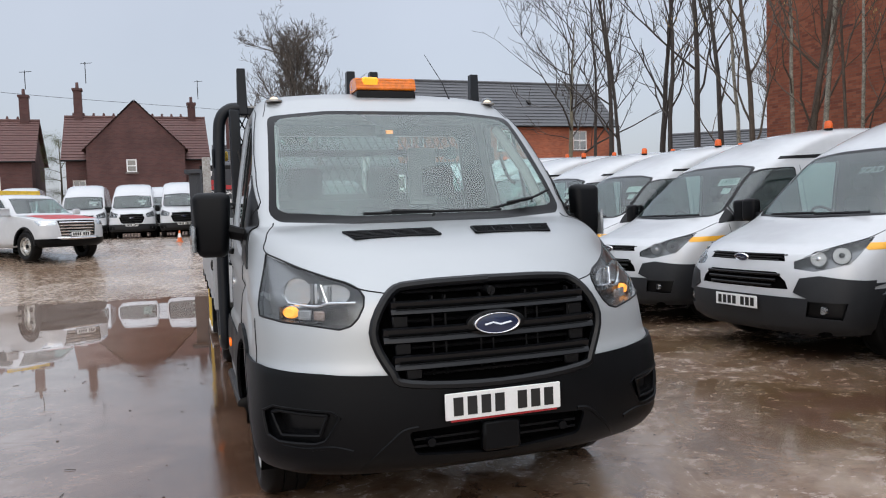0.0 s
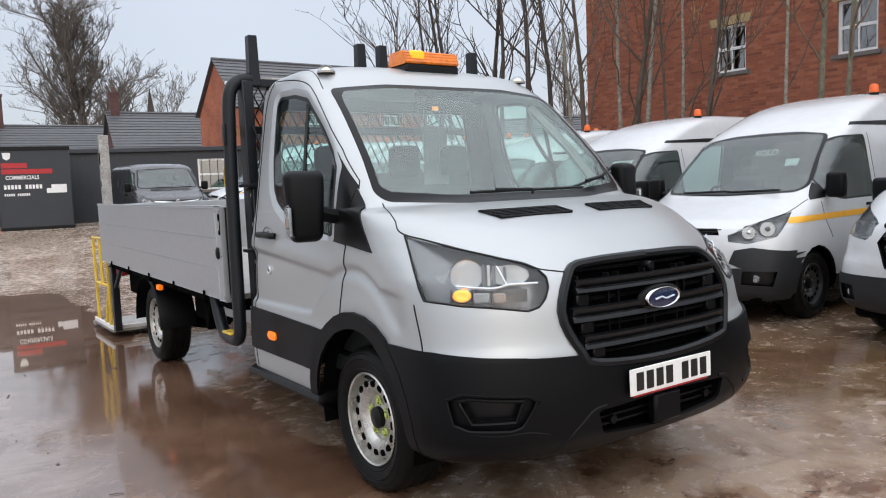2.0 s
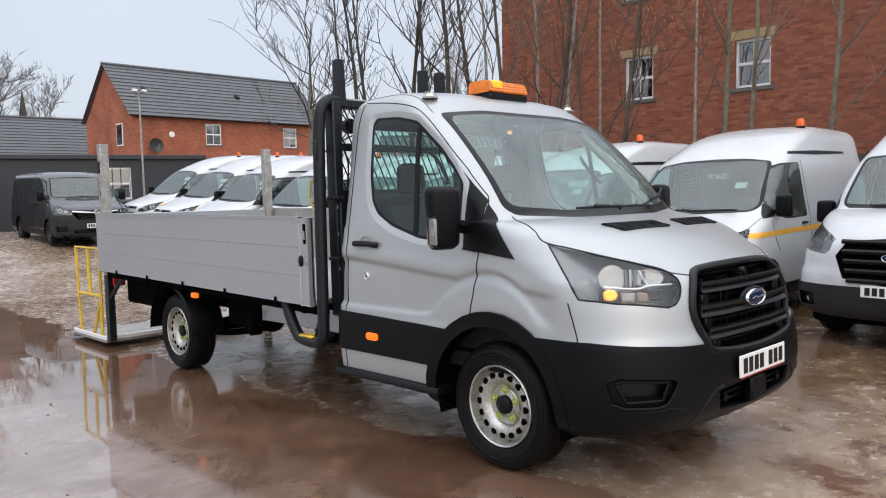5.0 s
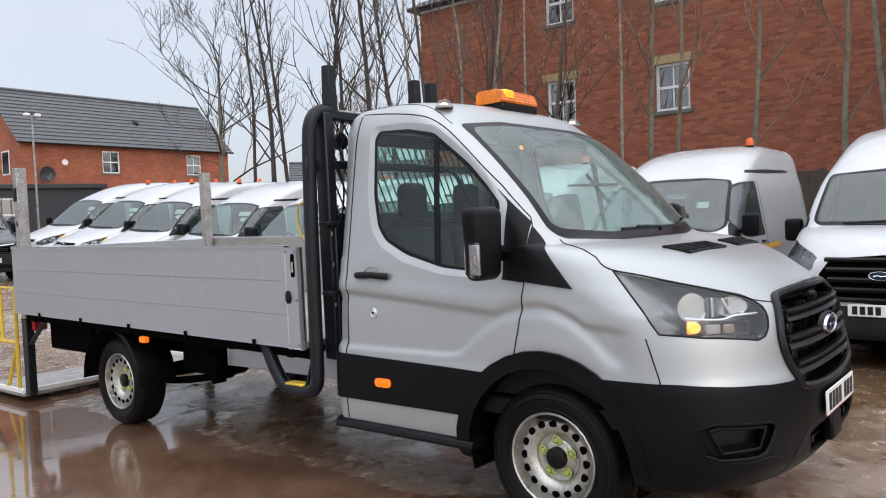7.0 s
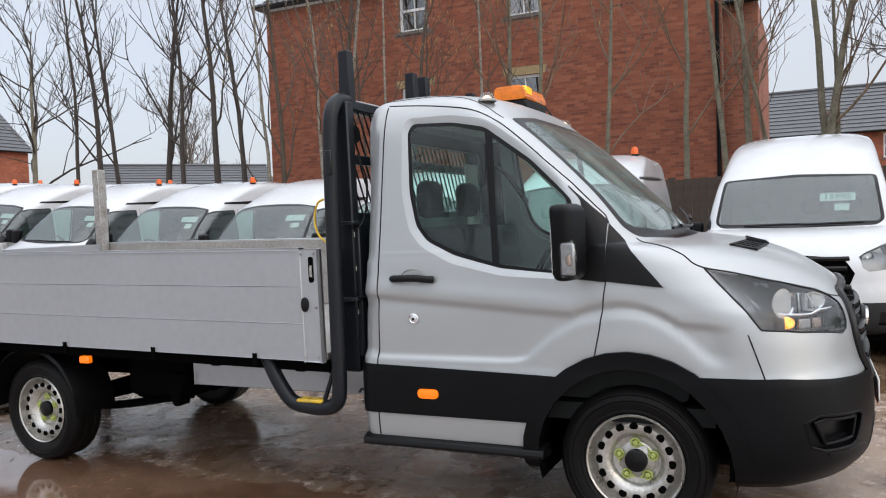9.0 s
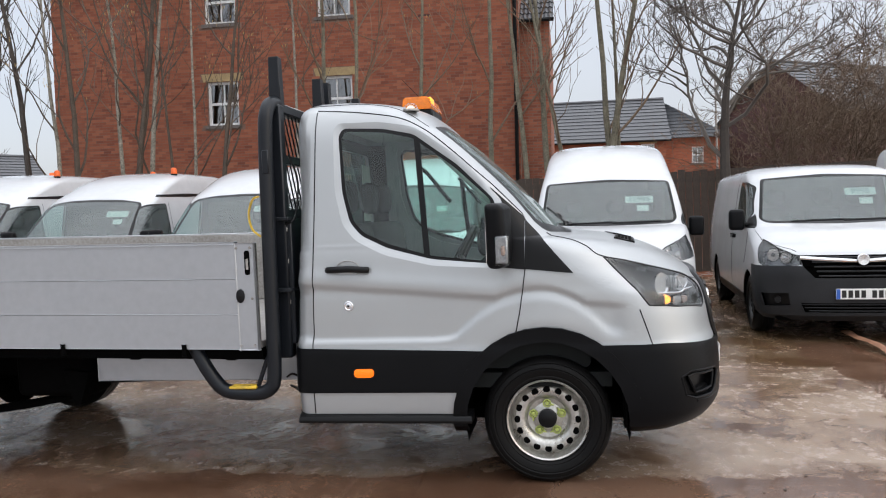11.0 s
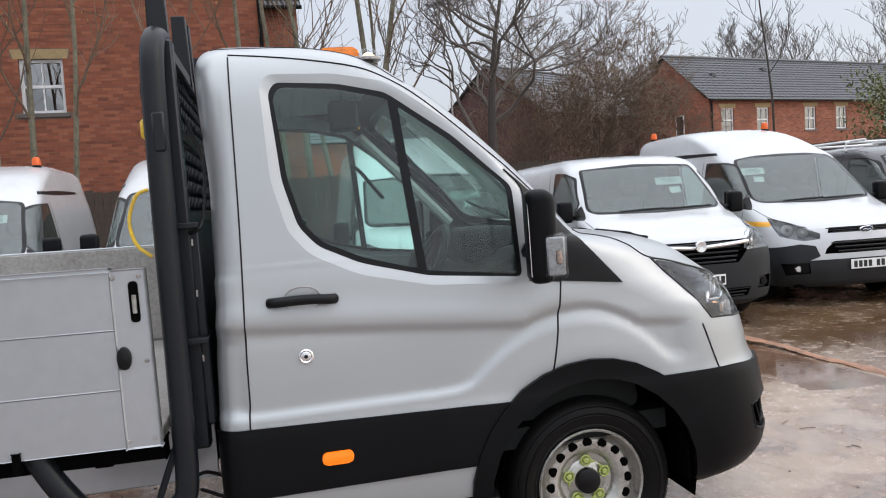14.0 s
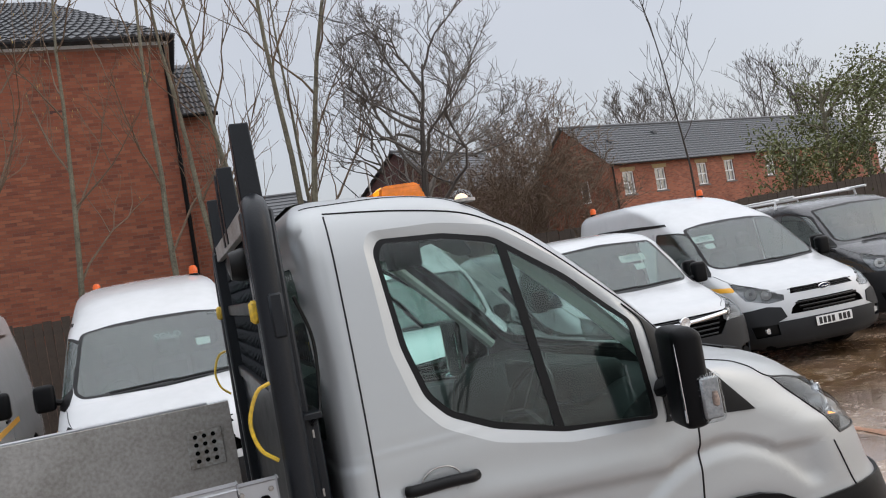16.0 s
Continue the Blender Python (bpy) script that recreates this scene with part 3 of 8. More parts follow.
def ground_material():
    m = bpy.data.materials.new("wet_stained_concrete")
    m.use_nodes = True
    n, l = m.node_tree.nodes, m.node_tree.links
    b = n["Principled BSDF"]
    tc = n.new("ShaderNodeTexCoord")

    def noise_at(scale, detail=6, rough=0.55, dist=0.0):
        t = n.new("ShaderNodeTexNoise")
        t.inputs["Scale"].default_value, t.inputs["Detail"].default_value = scale, detail
        t.inputs["Roughness"].default_value, t.inputs["Distortion"].default_value = rough, dist
        l.new(tc.outputs["Object"], t.inputs["Vector"])
        return t.outputs["Fac"]

    def ramp(src, a, b2, lo=0.0, hi=1.0):
        r = n.new("ShaderNodeMapRange")
        r.interpolation_type = "SMOOTHSTEP"
        for k, v in (("From Min", a), ("From Max", b2), ("To Min", lo), ("To Max", hi)):
            r.inputs[k].default_value = v
        l.new(src, r.inputs["Value"])
        return r.outputs[0]

    def math_node(op, a, b2):
        k = n.new("ShaderNodeMath")
        k.operation = op
        for i, v in enumerate((a, b2)):
            if isinstance(v, (int, float)):
                k.inputs[i].default_value = v
            else:
                l.new(v, k.inputs[i])
        return k.outputs[0]

    def blend(f, a, b2, mode="MIX"):
        k = n.new("ShaderNodeMix")
        k.data_type, k.blend_type = "RGBA", mode
        for key, v in (("Factor", f), ("A", a), ("B", b2)):
            if isinstance(v, tuple):
                k.inputs[key].default_value = (*v, 1)
            elif isinstance(v, (int, float)):
                k.inputs[key].default_value = v
            else:
                l.new(v, k.inputs[key])
        return k.outputs["Result"]

    big, midn, fine, grit = noise_at(0.28, 7), noise_at(1.7, 8, 0.62, 0.6), noise_at(9, 8, 0.6), noise_at(90, 4)
    speck = noise_at(34, 5, 0.7, 1.2)
    chips = noise_at(26, 5, 0.65, 1.5)
    wide = noise_at(0.6, 6, 0.6, 0.8)
    sep = n.new("ShaderNodeSeparateXYZ")
    l.new(tc.outputs["Object"], sep.inputs[0])
    X, Y = sep.outputs["X"], sep.outputs["Y"]
    jog = math_node("MULTIPLY", math_node("SUBTRACT", midn, 0.5), 1.4)
    # where water stands: the low side of the yard, up to a rise in the slab
    edge_y = math_node("ADD", math_node("ADD", Y, jog), math_node("MULTIPLY", X, 0.10))
    basin = math_node("MULTIPLY", math_node("MULTIPLY", ramp(edge_y, 11.3, 11.0), ramp(math_node("ADD", X, jog), -11.0, -8.5)), math_node("MULTIPLY", ramp(X, -0.65, -1.15, 0.50, 1.0), math_node("MULTIPLY", ramp(X, 1.9, 1.1), ramp(math_node("SUBTRACT", Y, math_node("MULTIPLY", X, 2.0)), -2.8, -0.6))))
    yard = ramp(edge_y, 12.5, 9.0, 0.36, 0.50)
    dip = math_node("MULTIPLY", math_node("MULTIPLY", ramp(Y, -3.08, -2.98), ramp(math_node("ADD", Y, math_node("MULTIPLY", jog, 0.5)), -2.2, -2.5)), math_node("MULTIPLY", ramp(X, 0.5, 1.0), ramp(X, 3.8, 3.2)))
    wet = math_node("MAXIMUM", math_node("MAXIMUM", basin, dip), yard)
    level = math_node("ADD", math_node("MULTIPLY", wet, 0.42), math_node("MULTIPLY", math_node("ADD", math_node("MULTIPLY", wide, 0.40), math_node("ADD", math_node("MULTIPLY", midn, 0.35), math_node("MULTIPLY", noise_at(5.0, 8, 0.7, 1.0), 0.25))), 0.62))
    water = ramp(level, 0.545, 0.575)
    damp = ramp(level, 0.36, 0.55)
    # dry slab: pinkish grey; damp: brown; ochre silt before the row of vans
    col = blend(ramp(big, 0.36, 0.64), (0.31, 0.235, 0.172), (0.50, 0.415, 0.338))
    col = blend(math_node("MULTIPLY", ramp(midn, 0.42, 0.62, 0.0, 0.70), ramp(Y, 9.0, 13.0, 1.0, 0.45)), col, (0.225, 0.150, 0.108))
    near = ramp(Y, 8.0, 12.0, 1.0, 0.25)
    col = blend(math_node("MULTIPLY", ramp(fine, 0.50, 0.66, 0.0, 0.75), near), col, (0.50, 0.43, 0.39))
    silt = math_node("MULTIPLY", ramp(X, 0.8, 2.4), math_node("MULTIPLY", ramp(Y, 6.0, 2.0), ramp(wide, 0.40, 0.58)))
    col = blend(math_node("MULTIPLY", silt, 0.8), col, (0.165, 0.112, 0.050))
    col = blend(damp, col, blend(1.0, col, (0.70, 0.61, 0.53), "MULTIPLY"))
    bed = blend(ramp(midn, 0.40, 0.62), (0.18, 0.105, 0.068), (0.125, 0.069, 0.043))
    # paler to the left: pinkish silt, with mirrored sky painted into its colour
    bed = blend(math_node("MULTIPLY", ramp(X, -1.5, -2.7), ramp(midn, 0.68, 0.36, 0.45, 1.0)), bed, (0.32, 0.26, 0.225))
    col = blend(water, col, blend(ramp(fine, 0.45, 0.75, 0.0, 0.35), bed, (0.17, 0.115, 0.085)))
    col = blend(math_node("MULTIPLY", ramp(chips, 0.58, 0.66, 0.0, 0.5), near), col, blend(1.0, col, (1.6, 1.58, 1.56), "MULTIPLY"))
    col = blend(math_node("MULTIPLY", ramp(speck, 0.66, 0.72, 0.0, 0.7), near), col, (0.05, 0.035, 0.027))
    vor = n.new("ShaderNodeTexVoronoi")
    vor.feature = "DISTANCE_TO_EDGE"
    vor.inputs["Scale"].default_value = 0.42
    wob = n.new("ShaderNodeMix")
    wob.data_type = "VECTOR"
    wob.inputs["Factor"].default_value = 0.12
    nz = n.new("ShaderNodeTexNoise")
    nz.inputs["Scale"].default_value, nz.inputs["Detail"].default_value = 3.0, 6
    l.new(tc.outputs["Object"], nz.inputs["Vector"])
    l.new(tc.outputs["Object"], wob.inputs["A"])
    l.new(nz.outputs["Color"], wob.inputs["B"])
    l.new(wob.outputs["Result"], vor.inputs["Vector"])
    crack = ramp(vor.outputs["Distance"], 0.0, 0.010, 1.0, 0.0)
    col = blend(math_node("MULTIPLY", crack, math_node("MULTIPLY", ramp(wide, 0.45, 0.6), 0.28)), col, (0.04, 0.028, 0.022))
    slab = col
    # gloss: still water, a broken film where it thins out, matt slab
    film = ramp(math_node("ADD", math_node("MULTIPLY", fine, 0.6), math_node("MULTIPLY", speck, 0.4)), 0.43, 0.62, 0.05, 0.31)
    # a thin skin of rain with crisp ragged edges, broken by grit
    torn = noise_at(1.5, 12, 0.66, 0.9)
    skin = math_node("MULTIPLY", math_node("MULTIPLY", ramp(torn, 0.495, 0.53), ramp(damp, 0.0, 0.5)), math_node("MULTIPLY", ramp(Y, 9.0, 5.0), ramp(X, -3.5, -1.0, 0.35, 1.0)))
    rough = math_node("ADD", film, ramp(damp, 0, 1, 0.10, 0.0))
    rough = math_node("ADD", math_node("MULTIPLY", rough, ramp(skin, 0, 1, 1.15, 0.0)), math_node("MULTIPLY", skin, ramp(fine, 0.42, 0.62, 0.05, 0.16)))
    stirred = math_node("MULTIPLY", ramp(Y, 5.0, 3.2), ramp(X, -2.5, -1.5))
    still = math_node("ADD", 0.02, math_node("MULTIPLY", stirred, ramp(wide, 0.4, 0.65, 0.05, 0.13)))
    rough = math_node("ADD", math_node("MULTIPLY", rough, ramp(water, 0, 1, 1.0, 0.0)), math_node("MULTIPLY", water, still))
    l.new(blend(skin, slab, blend(1.0, slab, (0.80, 0.76, 0.72), "MULTIPLY")), b.inputs["Base Color"])
    l.new(rough, b.inputs["Roughness"])
    l.new(math_node("ADD", ramp(damp, 0, 1, 1.45, 2.0), math_node("MULTIPLY", water, ramp(X, -0.6, -2.2, 0.1, 0.35))), b.inputs["IOR"])
    hgt = math_node("ADD", math_node("ADD", math_node("MULTIPLY", fine, 0.5), math_node("MULTIPLY", chips, 0.35)), math_node("ADD", math_node("MULTIPLY", grit, 0.16), math_node("MULTIPLY", crack, -0.18)))
    bp = n.new("ShaderNodeBump")
    bp.inputs["Distance"].default_value = 0.012
    l.new(math_node("MULTIPLY", math_node("MULTIPLY", ramp(water, 0, 1, 0.55, 0.0), ramp(skin, 0, 1, 1.0, 0.22)), ramp(Y, 7.0, 11.5, 1.0, 0.10)), bp.inputs["Strength"])
    l.new(hgt, bp.inputs["Height"])
    rip = n.new("ShaderNodeBump")
    rip.inputs["Distance"].default_value = 0.004
    l.new(math_node("ADD", 0.08, math_node("MULTIPLY", stirred, 0.26)), rip.inputs["Strength"])
    l.new(math_node("ADD", noise_at(3.0, 3, 0.5, 0.4), math_node("MULTIPLY", noise_at(16.0, 4, 0.6, 0.8), math_node("MULTIPLY", stirred, 0.35))), rip.inputs["Height"])
    l.new(bp.outputs[0], rip.inputs["Normal"])
    l.new(rip.outputs[0], b.inputs["Normal"])
    return m


def build_ground():
    bm = bmesh.new()
    xs = [-400, -150, -60, -30, -20, -14, -10, -7, -5, -3, -2, -1, 0, 1, 2, 3, 4, 5, 6, 8, 10, 13, 16, 20, 30, 60, 150, 400]
    ys = [-400, -150, -60, -30, -18, -12, -8, -5, -2, 0, 2, 4, *range(5, 26), 28, 32, 40, 60, 150, 400]
    grid = [[bm.verts.new((x, y, ground_height(x, y))) for x in xs] for y in ys]
    for a, b in zip(grid, grid[1:]):
        for k in range(len(xs) - 1):
            bm.faces.new((a[k], a[k + 1], b[k + 1], b[k]))
    ob = part("ground", bm, ground_material(), None, "")
    tagged(ob, "wet brown stained concrete yard with puddles", "ground", kind="structure")


build_ground()

LEVEL = pose(0, 0, 0, 1.1, 0, 0)  # the yard falls away a little from true level


# ---------------------------------------------------------------- houses
def window(parent, x, z, w, h, y=0.0, head=True, face=-1, sash=True, nameing="window"):
    """A white sash window in a wall whose face lies at y and looks to -y (in the house's frame)."""
    d = 0.02
    fr = bmesh.new()
    t = 0.07
    for a in ((x - w / 2, x - w / 2 + t, z, z + h), (x + w / 2 - t, x + w / 2, z, z + h), (x - w / 2 + t, x + w / 2 - t, z, z + t), (x - w / 2 + t, x + w / 2 - t, z + h - t, z + h), (x - w / 2 + t, x + w / 2 - t, z + h / 2 - t / 2, z + h / 2 + t / 2)):
        box(a[0], a[1], y - d, y + 0.08, a[2], a[3], bm=fr)
    W = part("window", fr, M["upvc"], parent, "white framed sash window", smooth=False)
    if sash:
        part("glazing_bar", box(x - 0.015, x + 0.015, y - 0.01, y + 0.06, z + t, z + h - t), M["upvc"], W, smooth=False)
    part("pane", box(x - w / 2 + t, x + w / 2 - t, y + 0.03, y + 0.04, z + t, z + h - t), M["pane"], W, smooth=False)
    part("sill", box(x - w / 2 - 0.08, x + w / 2 + 0.08, min(y, 0) - 0.05, y + 0.05, z - 0.09, z), M["sill"], W, smooth=False)
    if head:
        part("lintel", prism([(x - w / 2 - 0.10, z + h + 0.005), (x + w / 2 + 0.10, z + h + 0.005), (x + w / 2 + 0.16, z + h + 0.22), (x - w / 2 - 0.16, z + h + 0.22)], "y", min(y, 0.0) - 0.012, min(y, 0.0) + 0.05), M["stone"], W, smooth=False)
    return W


def tiled_slope(a, b, c, d, rows, waves=0):
    """A roof slope between eaves a-b and ridge d-c as stepped courses."""
    bm = bmesh.new()
    a, b, c, d = map(Vector, (a, b, c, d))
    nrm = (b - a).cross(d - a).normalized()
    if nrm.z < 0:
        nrm = -nrm
    for r in range(rows):
        f0, f1 = r / rows, min(1.0, (r + 1.08) / rows)
        p0, p1, q0, q1 = a.lerp(d, f0), b.lerp(c, f0), a.lerp(d, f1), b.lerp(c, f1)
        n = max(1, waves)
        low, up, und = [], [], []
        for k in range(n * 4 + 1 if waves else 2):
            t = k / (n * 4) if waves else k
            lift = 0.045 + (0.022 * math.sin(2 * math.pi * k / 4) if waves else 0)
            low.append(bm.verts.new(p0.lerp(p1, t) + nrm * lift))
            up.append(bm.verts.new(q0.lerp(q1, t) + nrm * (0.008 + (lift - 0.045) * 0.8)))
            und.append(bm.verts.new(p0.lerp(p1, t)))
        for k in range(len(low) - 1):
            bm.faces.new((low[k], low[k + 1], up[k + 1], up[k]))
            bm.faces.new((und[k], und[k + 1], low[k + 1], low[k]))
    return bm


def roof_part(name, bm, material, parent, smooth=False):
    return tagged(part(name, bm, material, parent, smooth=smooth), kind="stuff")


def wall_with_holes(x0, x1, z0, z1, holes, y0, y1):
    """A wall along x with rectangular openings (x, z, w, h)."""
    bm = bmesh.new()
    us = sorted({x0, x1, *(v for x, z, w, h in holes for v in (x - w / 2, x + w / 2))})
    vs = sorted({z0, z1, *(v for x, z, w, h in holes for v in (z, z + h))})
    for u, u2 in zip(us, us[1:]):
        for v, v2 in zip(vs, vs[1:]):
            cu, cv = (u + u2) / 2, (v + v2) / 2
            if not any(abs(cu - x) < w / 2 and z < cv < z + h for x, z, w, h in holes):
                box(u, u2, y0, y1, v, v2, bm=bm)
    bmesh.ops.remove_doubles(bm, verts=bm.verts[:], dist=1e-4)
    bmesh.ops.delete(bm, geom=[f for f in bm.faces if sum(1 for g in bm.faces if g is not f and (g.calc_center_median() - f.calc_center_median()).length < 1e-4)], context="FACES") if len(bm.faces) < 400 else None
    return bm


def house(name, label, m, length, depth, eaves, ridge, holes, brick="brick2", roof="tile", rows=14, gable_holes=(), waves=0, heads=True, chimneys=(), group=""):
    """A house with its long front along x at y=0, looking to -y; gables at both ends."""
    H = thing(name, label, "house", m, group)
    part("front_wall", wall_with_holes(0, length, -2.5, eaves, holes, 0.0, 0.25), M[brick], H, smooth=False)
    for x, z, w, h in holes:
        window(H, x, z, w, h, 0.08, heads)
    for x0 in (0.0, length - 0.25):
        part("gable_wall", prism([(0.252, -2.5), (depth, -2.5), (depth, eaves), (depth / 2, ridge - 0.05), (0.252, eaves)], "x", x0, x0 + 0.25), M[brick], H, smooth=False)
    part("back_wall", box(0.252, length - 0.252, depth - 0.25, depth, -2.5, eaves - 0.01), M[brick], H, smooth=False)
    o = 0.25
    roof_part("roof_tiles", joined(tiled_slope((-o, -o, eaves - 0.12), (length + o, -o, eaves - 0.12), (length + o, depth / 2, ridge), (-o, depth / 2, ridge), rows, waves),
                        tiled_slope((length + o, depth + o, eaves - 0.12), (-o, depth + o, eaves - 0.12), (-o, depth / 2, ridge), (length + o, depth / 2, ridge), rows, 0)), M[roof], H, smooth=False)
    part("ridge_tiles", tube([(-o, depth / 2, ridge + 0.02), (length + o, depth / 2, ridge + 0.02)], 0.11, 6), M[roof], H)
    if roof == "redtile":
        for k in range(int(length / 0.6)):
            part("crest_tile", prism([(-0.09, 0.0), (0.09, 0.0), (0.05, 0.2), (-0.05, 0.2)], "y", -0.03, 0.03), M[roof], H, m=pose(0.3 + 0.6 * k, depth / 2, ridge + 0.1), smooth=False)
    part("gutter", tube([(-o, -o - 0.04, eaves - 0.13), (length + o, -o - 0.04, eaves - 0.13)], 0.055, 6), M["trim"], H)
    for g in gable_holes:  # (end, y, z, w, h) windows on a gable
        end, yy, z, w, h = g
        W = part("window", box(-0.03, 0.02, yy - w / 2, yy + w / 2, z, z + h), M["upvc"], H, "white framed window", pose(0 if end == 0 else length, 0, 0), smooth=False)
        s = -1 if end == 0 else 1
        part("pane", box(s * 0.033 - 0.004, s * 0.033 + 0.004, yy - w / 2 + 0.07, yy + w / 2 - 0.07, z + 0.07, z + h - 0.07), M["pane"], W, smooth=False)
    for x, y, top, w in chimneys:
        C = part("chimney", joined(box(x - w, x + w, y - 0.3, y + 0.3, ridge - 1.2, top), box(x - w - 0.06, x + w + 0.06, y - 0.36, y + 0.36, top, top + 0.15)), M[brick], H, smooth=False)
        part("chimney_pot", lathe([(top + 0.15, 0.11), (top + 0.55, 0.09), (top + 0.55, 0.0005)], 12, "z", m=Matrix.Translation((x, y, 0))), M["redtile"], C)
    return H


def at(x, y, yaw=0.0):
    return Matrix.Translation((x, y, 0)) @ LEVEL @ pose(0, 0, 0, 0, 0, yaw)


# tall brick block along the row of vans: its face looks to -x
BLOCK = []


def build_block():
    # frame: its x runs along world -y, its -y side looks to world -x
    m = Matrix.Translation((15.15, 14.45, 0)) @ LEVEL @ pose(0, 0, 0, 0, 0, -90)
    END = 13.40
    H = thing("apartment_block", "tall red brick apartment block with white sash windows", "building", m)
    holes = [(u, zz + 0.10, 0.92, 1.21) for u in (5.16, 8.43) for zz in (4.18, 6.98)]
    part("front_wall", wall_with_holes(0, END, -2.0, 8.40, holes, 0.0, 0.3), M["mortar"], H, smooth=False)
    for x, zz, w, h in holes:
        window(H, x, zz, w, h, 0.09)
    BLOCK.append((H, holes))
    part("end_wall", box(0, 0.3, 0.302, 9.0, -2.0, 8.40), M["brick"], H, smooth=False)
    part("end_wall", box(END - 0.3, END, 0.302, 9.0, -2.0, 8.40), M["brick"], H, smooth=False)
    part("back_wall", box(0.302, END - 0.302, 8.7, 9.0, -2.0, 8.39), M["brick"], H, smooth=False)
    o, ox = 0.30, 0.16
    roof_part("roof_tiles", joined(tiled_slope((-o, -o, 8.45), (END + ox, -o, 8.45), (10.5, 4.5, 11.2), (3.2, 4.5, 11.2), 16, 60),
                        tiled_slope((END + ox, -o, 8.45), (END + ox, 9 + o, 8.45), (10.5, 4.5, 11.2), (10.5, 4.5, 11.2), 16, 40),
                        tiled_slope((-o, 9 + o, 8.45), (-o, -o, 8.45), (3.2, 4.5, 11.2), (3.2, 4.5, 11.2), 16, 0)), M["tile"], H, smooth=False)
    part("soffit", box(-o, END + ox, -o, 9 + o, 8.402, 8.46), M["trim"], H, smooth=False)
    part("eaves_band", box(0, END, -0.03, 0.0, 8.33, 8.40), M["upvc"], H, smooth=False)
    # lower wing at the end
    part("wing_wall", box(END + 0.002, 14.18, 0.35, 6.0, -2.0, 6.70), M["brick"], H, smooth=False)
    roof_part("wing_roof_tiles", tiled_slope((END + 0.002, 0.15, 6.68), (14.28, 0.15, 6.68), (14.28, 3.0, 8.75), (END + 0.002, 3.0, 8.75), 10, 8), M["tile"], H, smooth=False)
    part("wing_gutter", tube([(END + 0.01, 0.10, 6.66), (14.30, 0.10, 6.66)], 0.055, 8), M["trim"], H)
    part("drain_pipe", tube([(13.30, -0.05, -1.0), (13.30, -0.05, 8.3)], 0.05, 8), M["plastic"], H)
    for u, zz in ((2.9, 5.9), (6.8, 5.75), (10.9, 6.9), (6.5, 8.0), (1.6, 8.0)):
        part("air_brick", box(u - 0.16, u + 0.16, -0.008, 0.02, zz, zz + 0.07), M["brick3"], H, smooth=False)


build_block()

# brick house beyond the yard
ORANGE = house("house", "orange brick house with dark tiled roof", at(13.24, 40.85, 1.5), 13.1, 6.8, 7.05, 10.2, [(5.0, 5.41, 1.05, 1.28), (10.5, 5.41, 1.05, 1.28)], "brick2", "tile", 14, [(0, 1.75, 5.3, 0.9, 1.3)], heads=False)
for x in (1.5, 7.6):
    part("roof_vent", joined(box(-0.14, 0.14, -0.20, 0.16, 0.0, 0.20, 0.03), box(-0.10, 0.10, -0.30, -0.12, 0.05, 0.15, 0.02)), M["trim"], ORANGE, "dark roof vent", pose(x, 1.75, 8.62, 42))
# low dark workshop in front of it
def build_shed():
    H = thing("workshop", "low dark grey clad workshop with white-framed windows", "building", Matrix.Translation((-1.0, 28.6, 0.0)) @ pose(0, 0, 0, 0, 0, -14))
    holes = [(8.2, 1.95, 1.1, 1.2), (1.9, 2.45, 1.3, 0.42)]
    part("front_wall", wall_with_holes(0, 11.4, 0.0, 3.45, holes, 0.0, 0.2), M["shed"], H, smooth=False)
    for x, z, w, h in holes:
        window(H, x, z, w, h, 0.05, False, sash=False)
    part("roof", box(-0.15, 11.55, -0.15, 6.0, 3.452, 3.62, 0.02), M["shed"], H)
    part("end_wall", box(0.0, 0.2, 0.202, 5.8, 0.0, 3.45), M["shed"], H, smooth=False)
    part("end_wall", box(11.2, 11.4, 0.202, 5.8, 0.0, 3.45), M["shed"], H, smooth=False)
    seams = bmesh.new()
    for k in range(1, 38):
        box(k * 0.3 - 0.008, k * 0.3 + 0.008, -0.012, 0.0, 0.0, 3.4, bm=seams)
    part("cladding_ribs", seams, M["shed"], H, smooth=False)


build_shed()


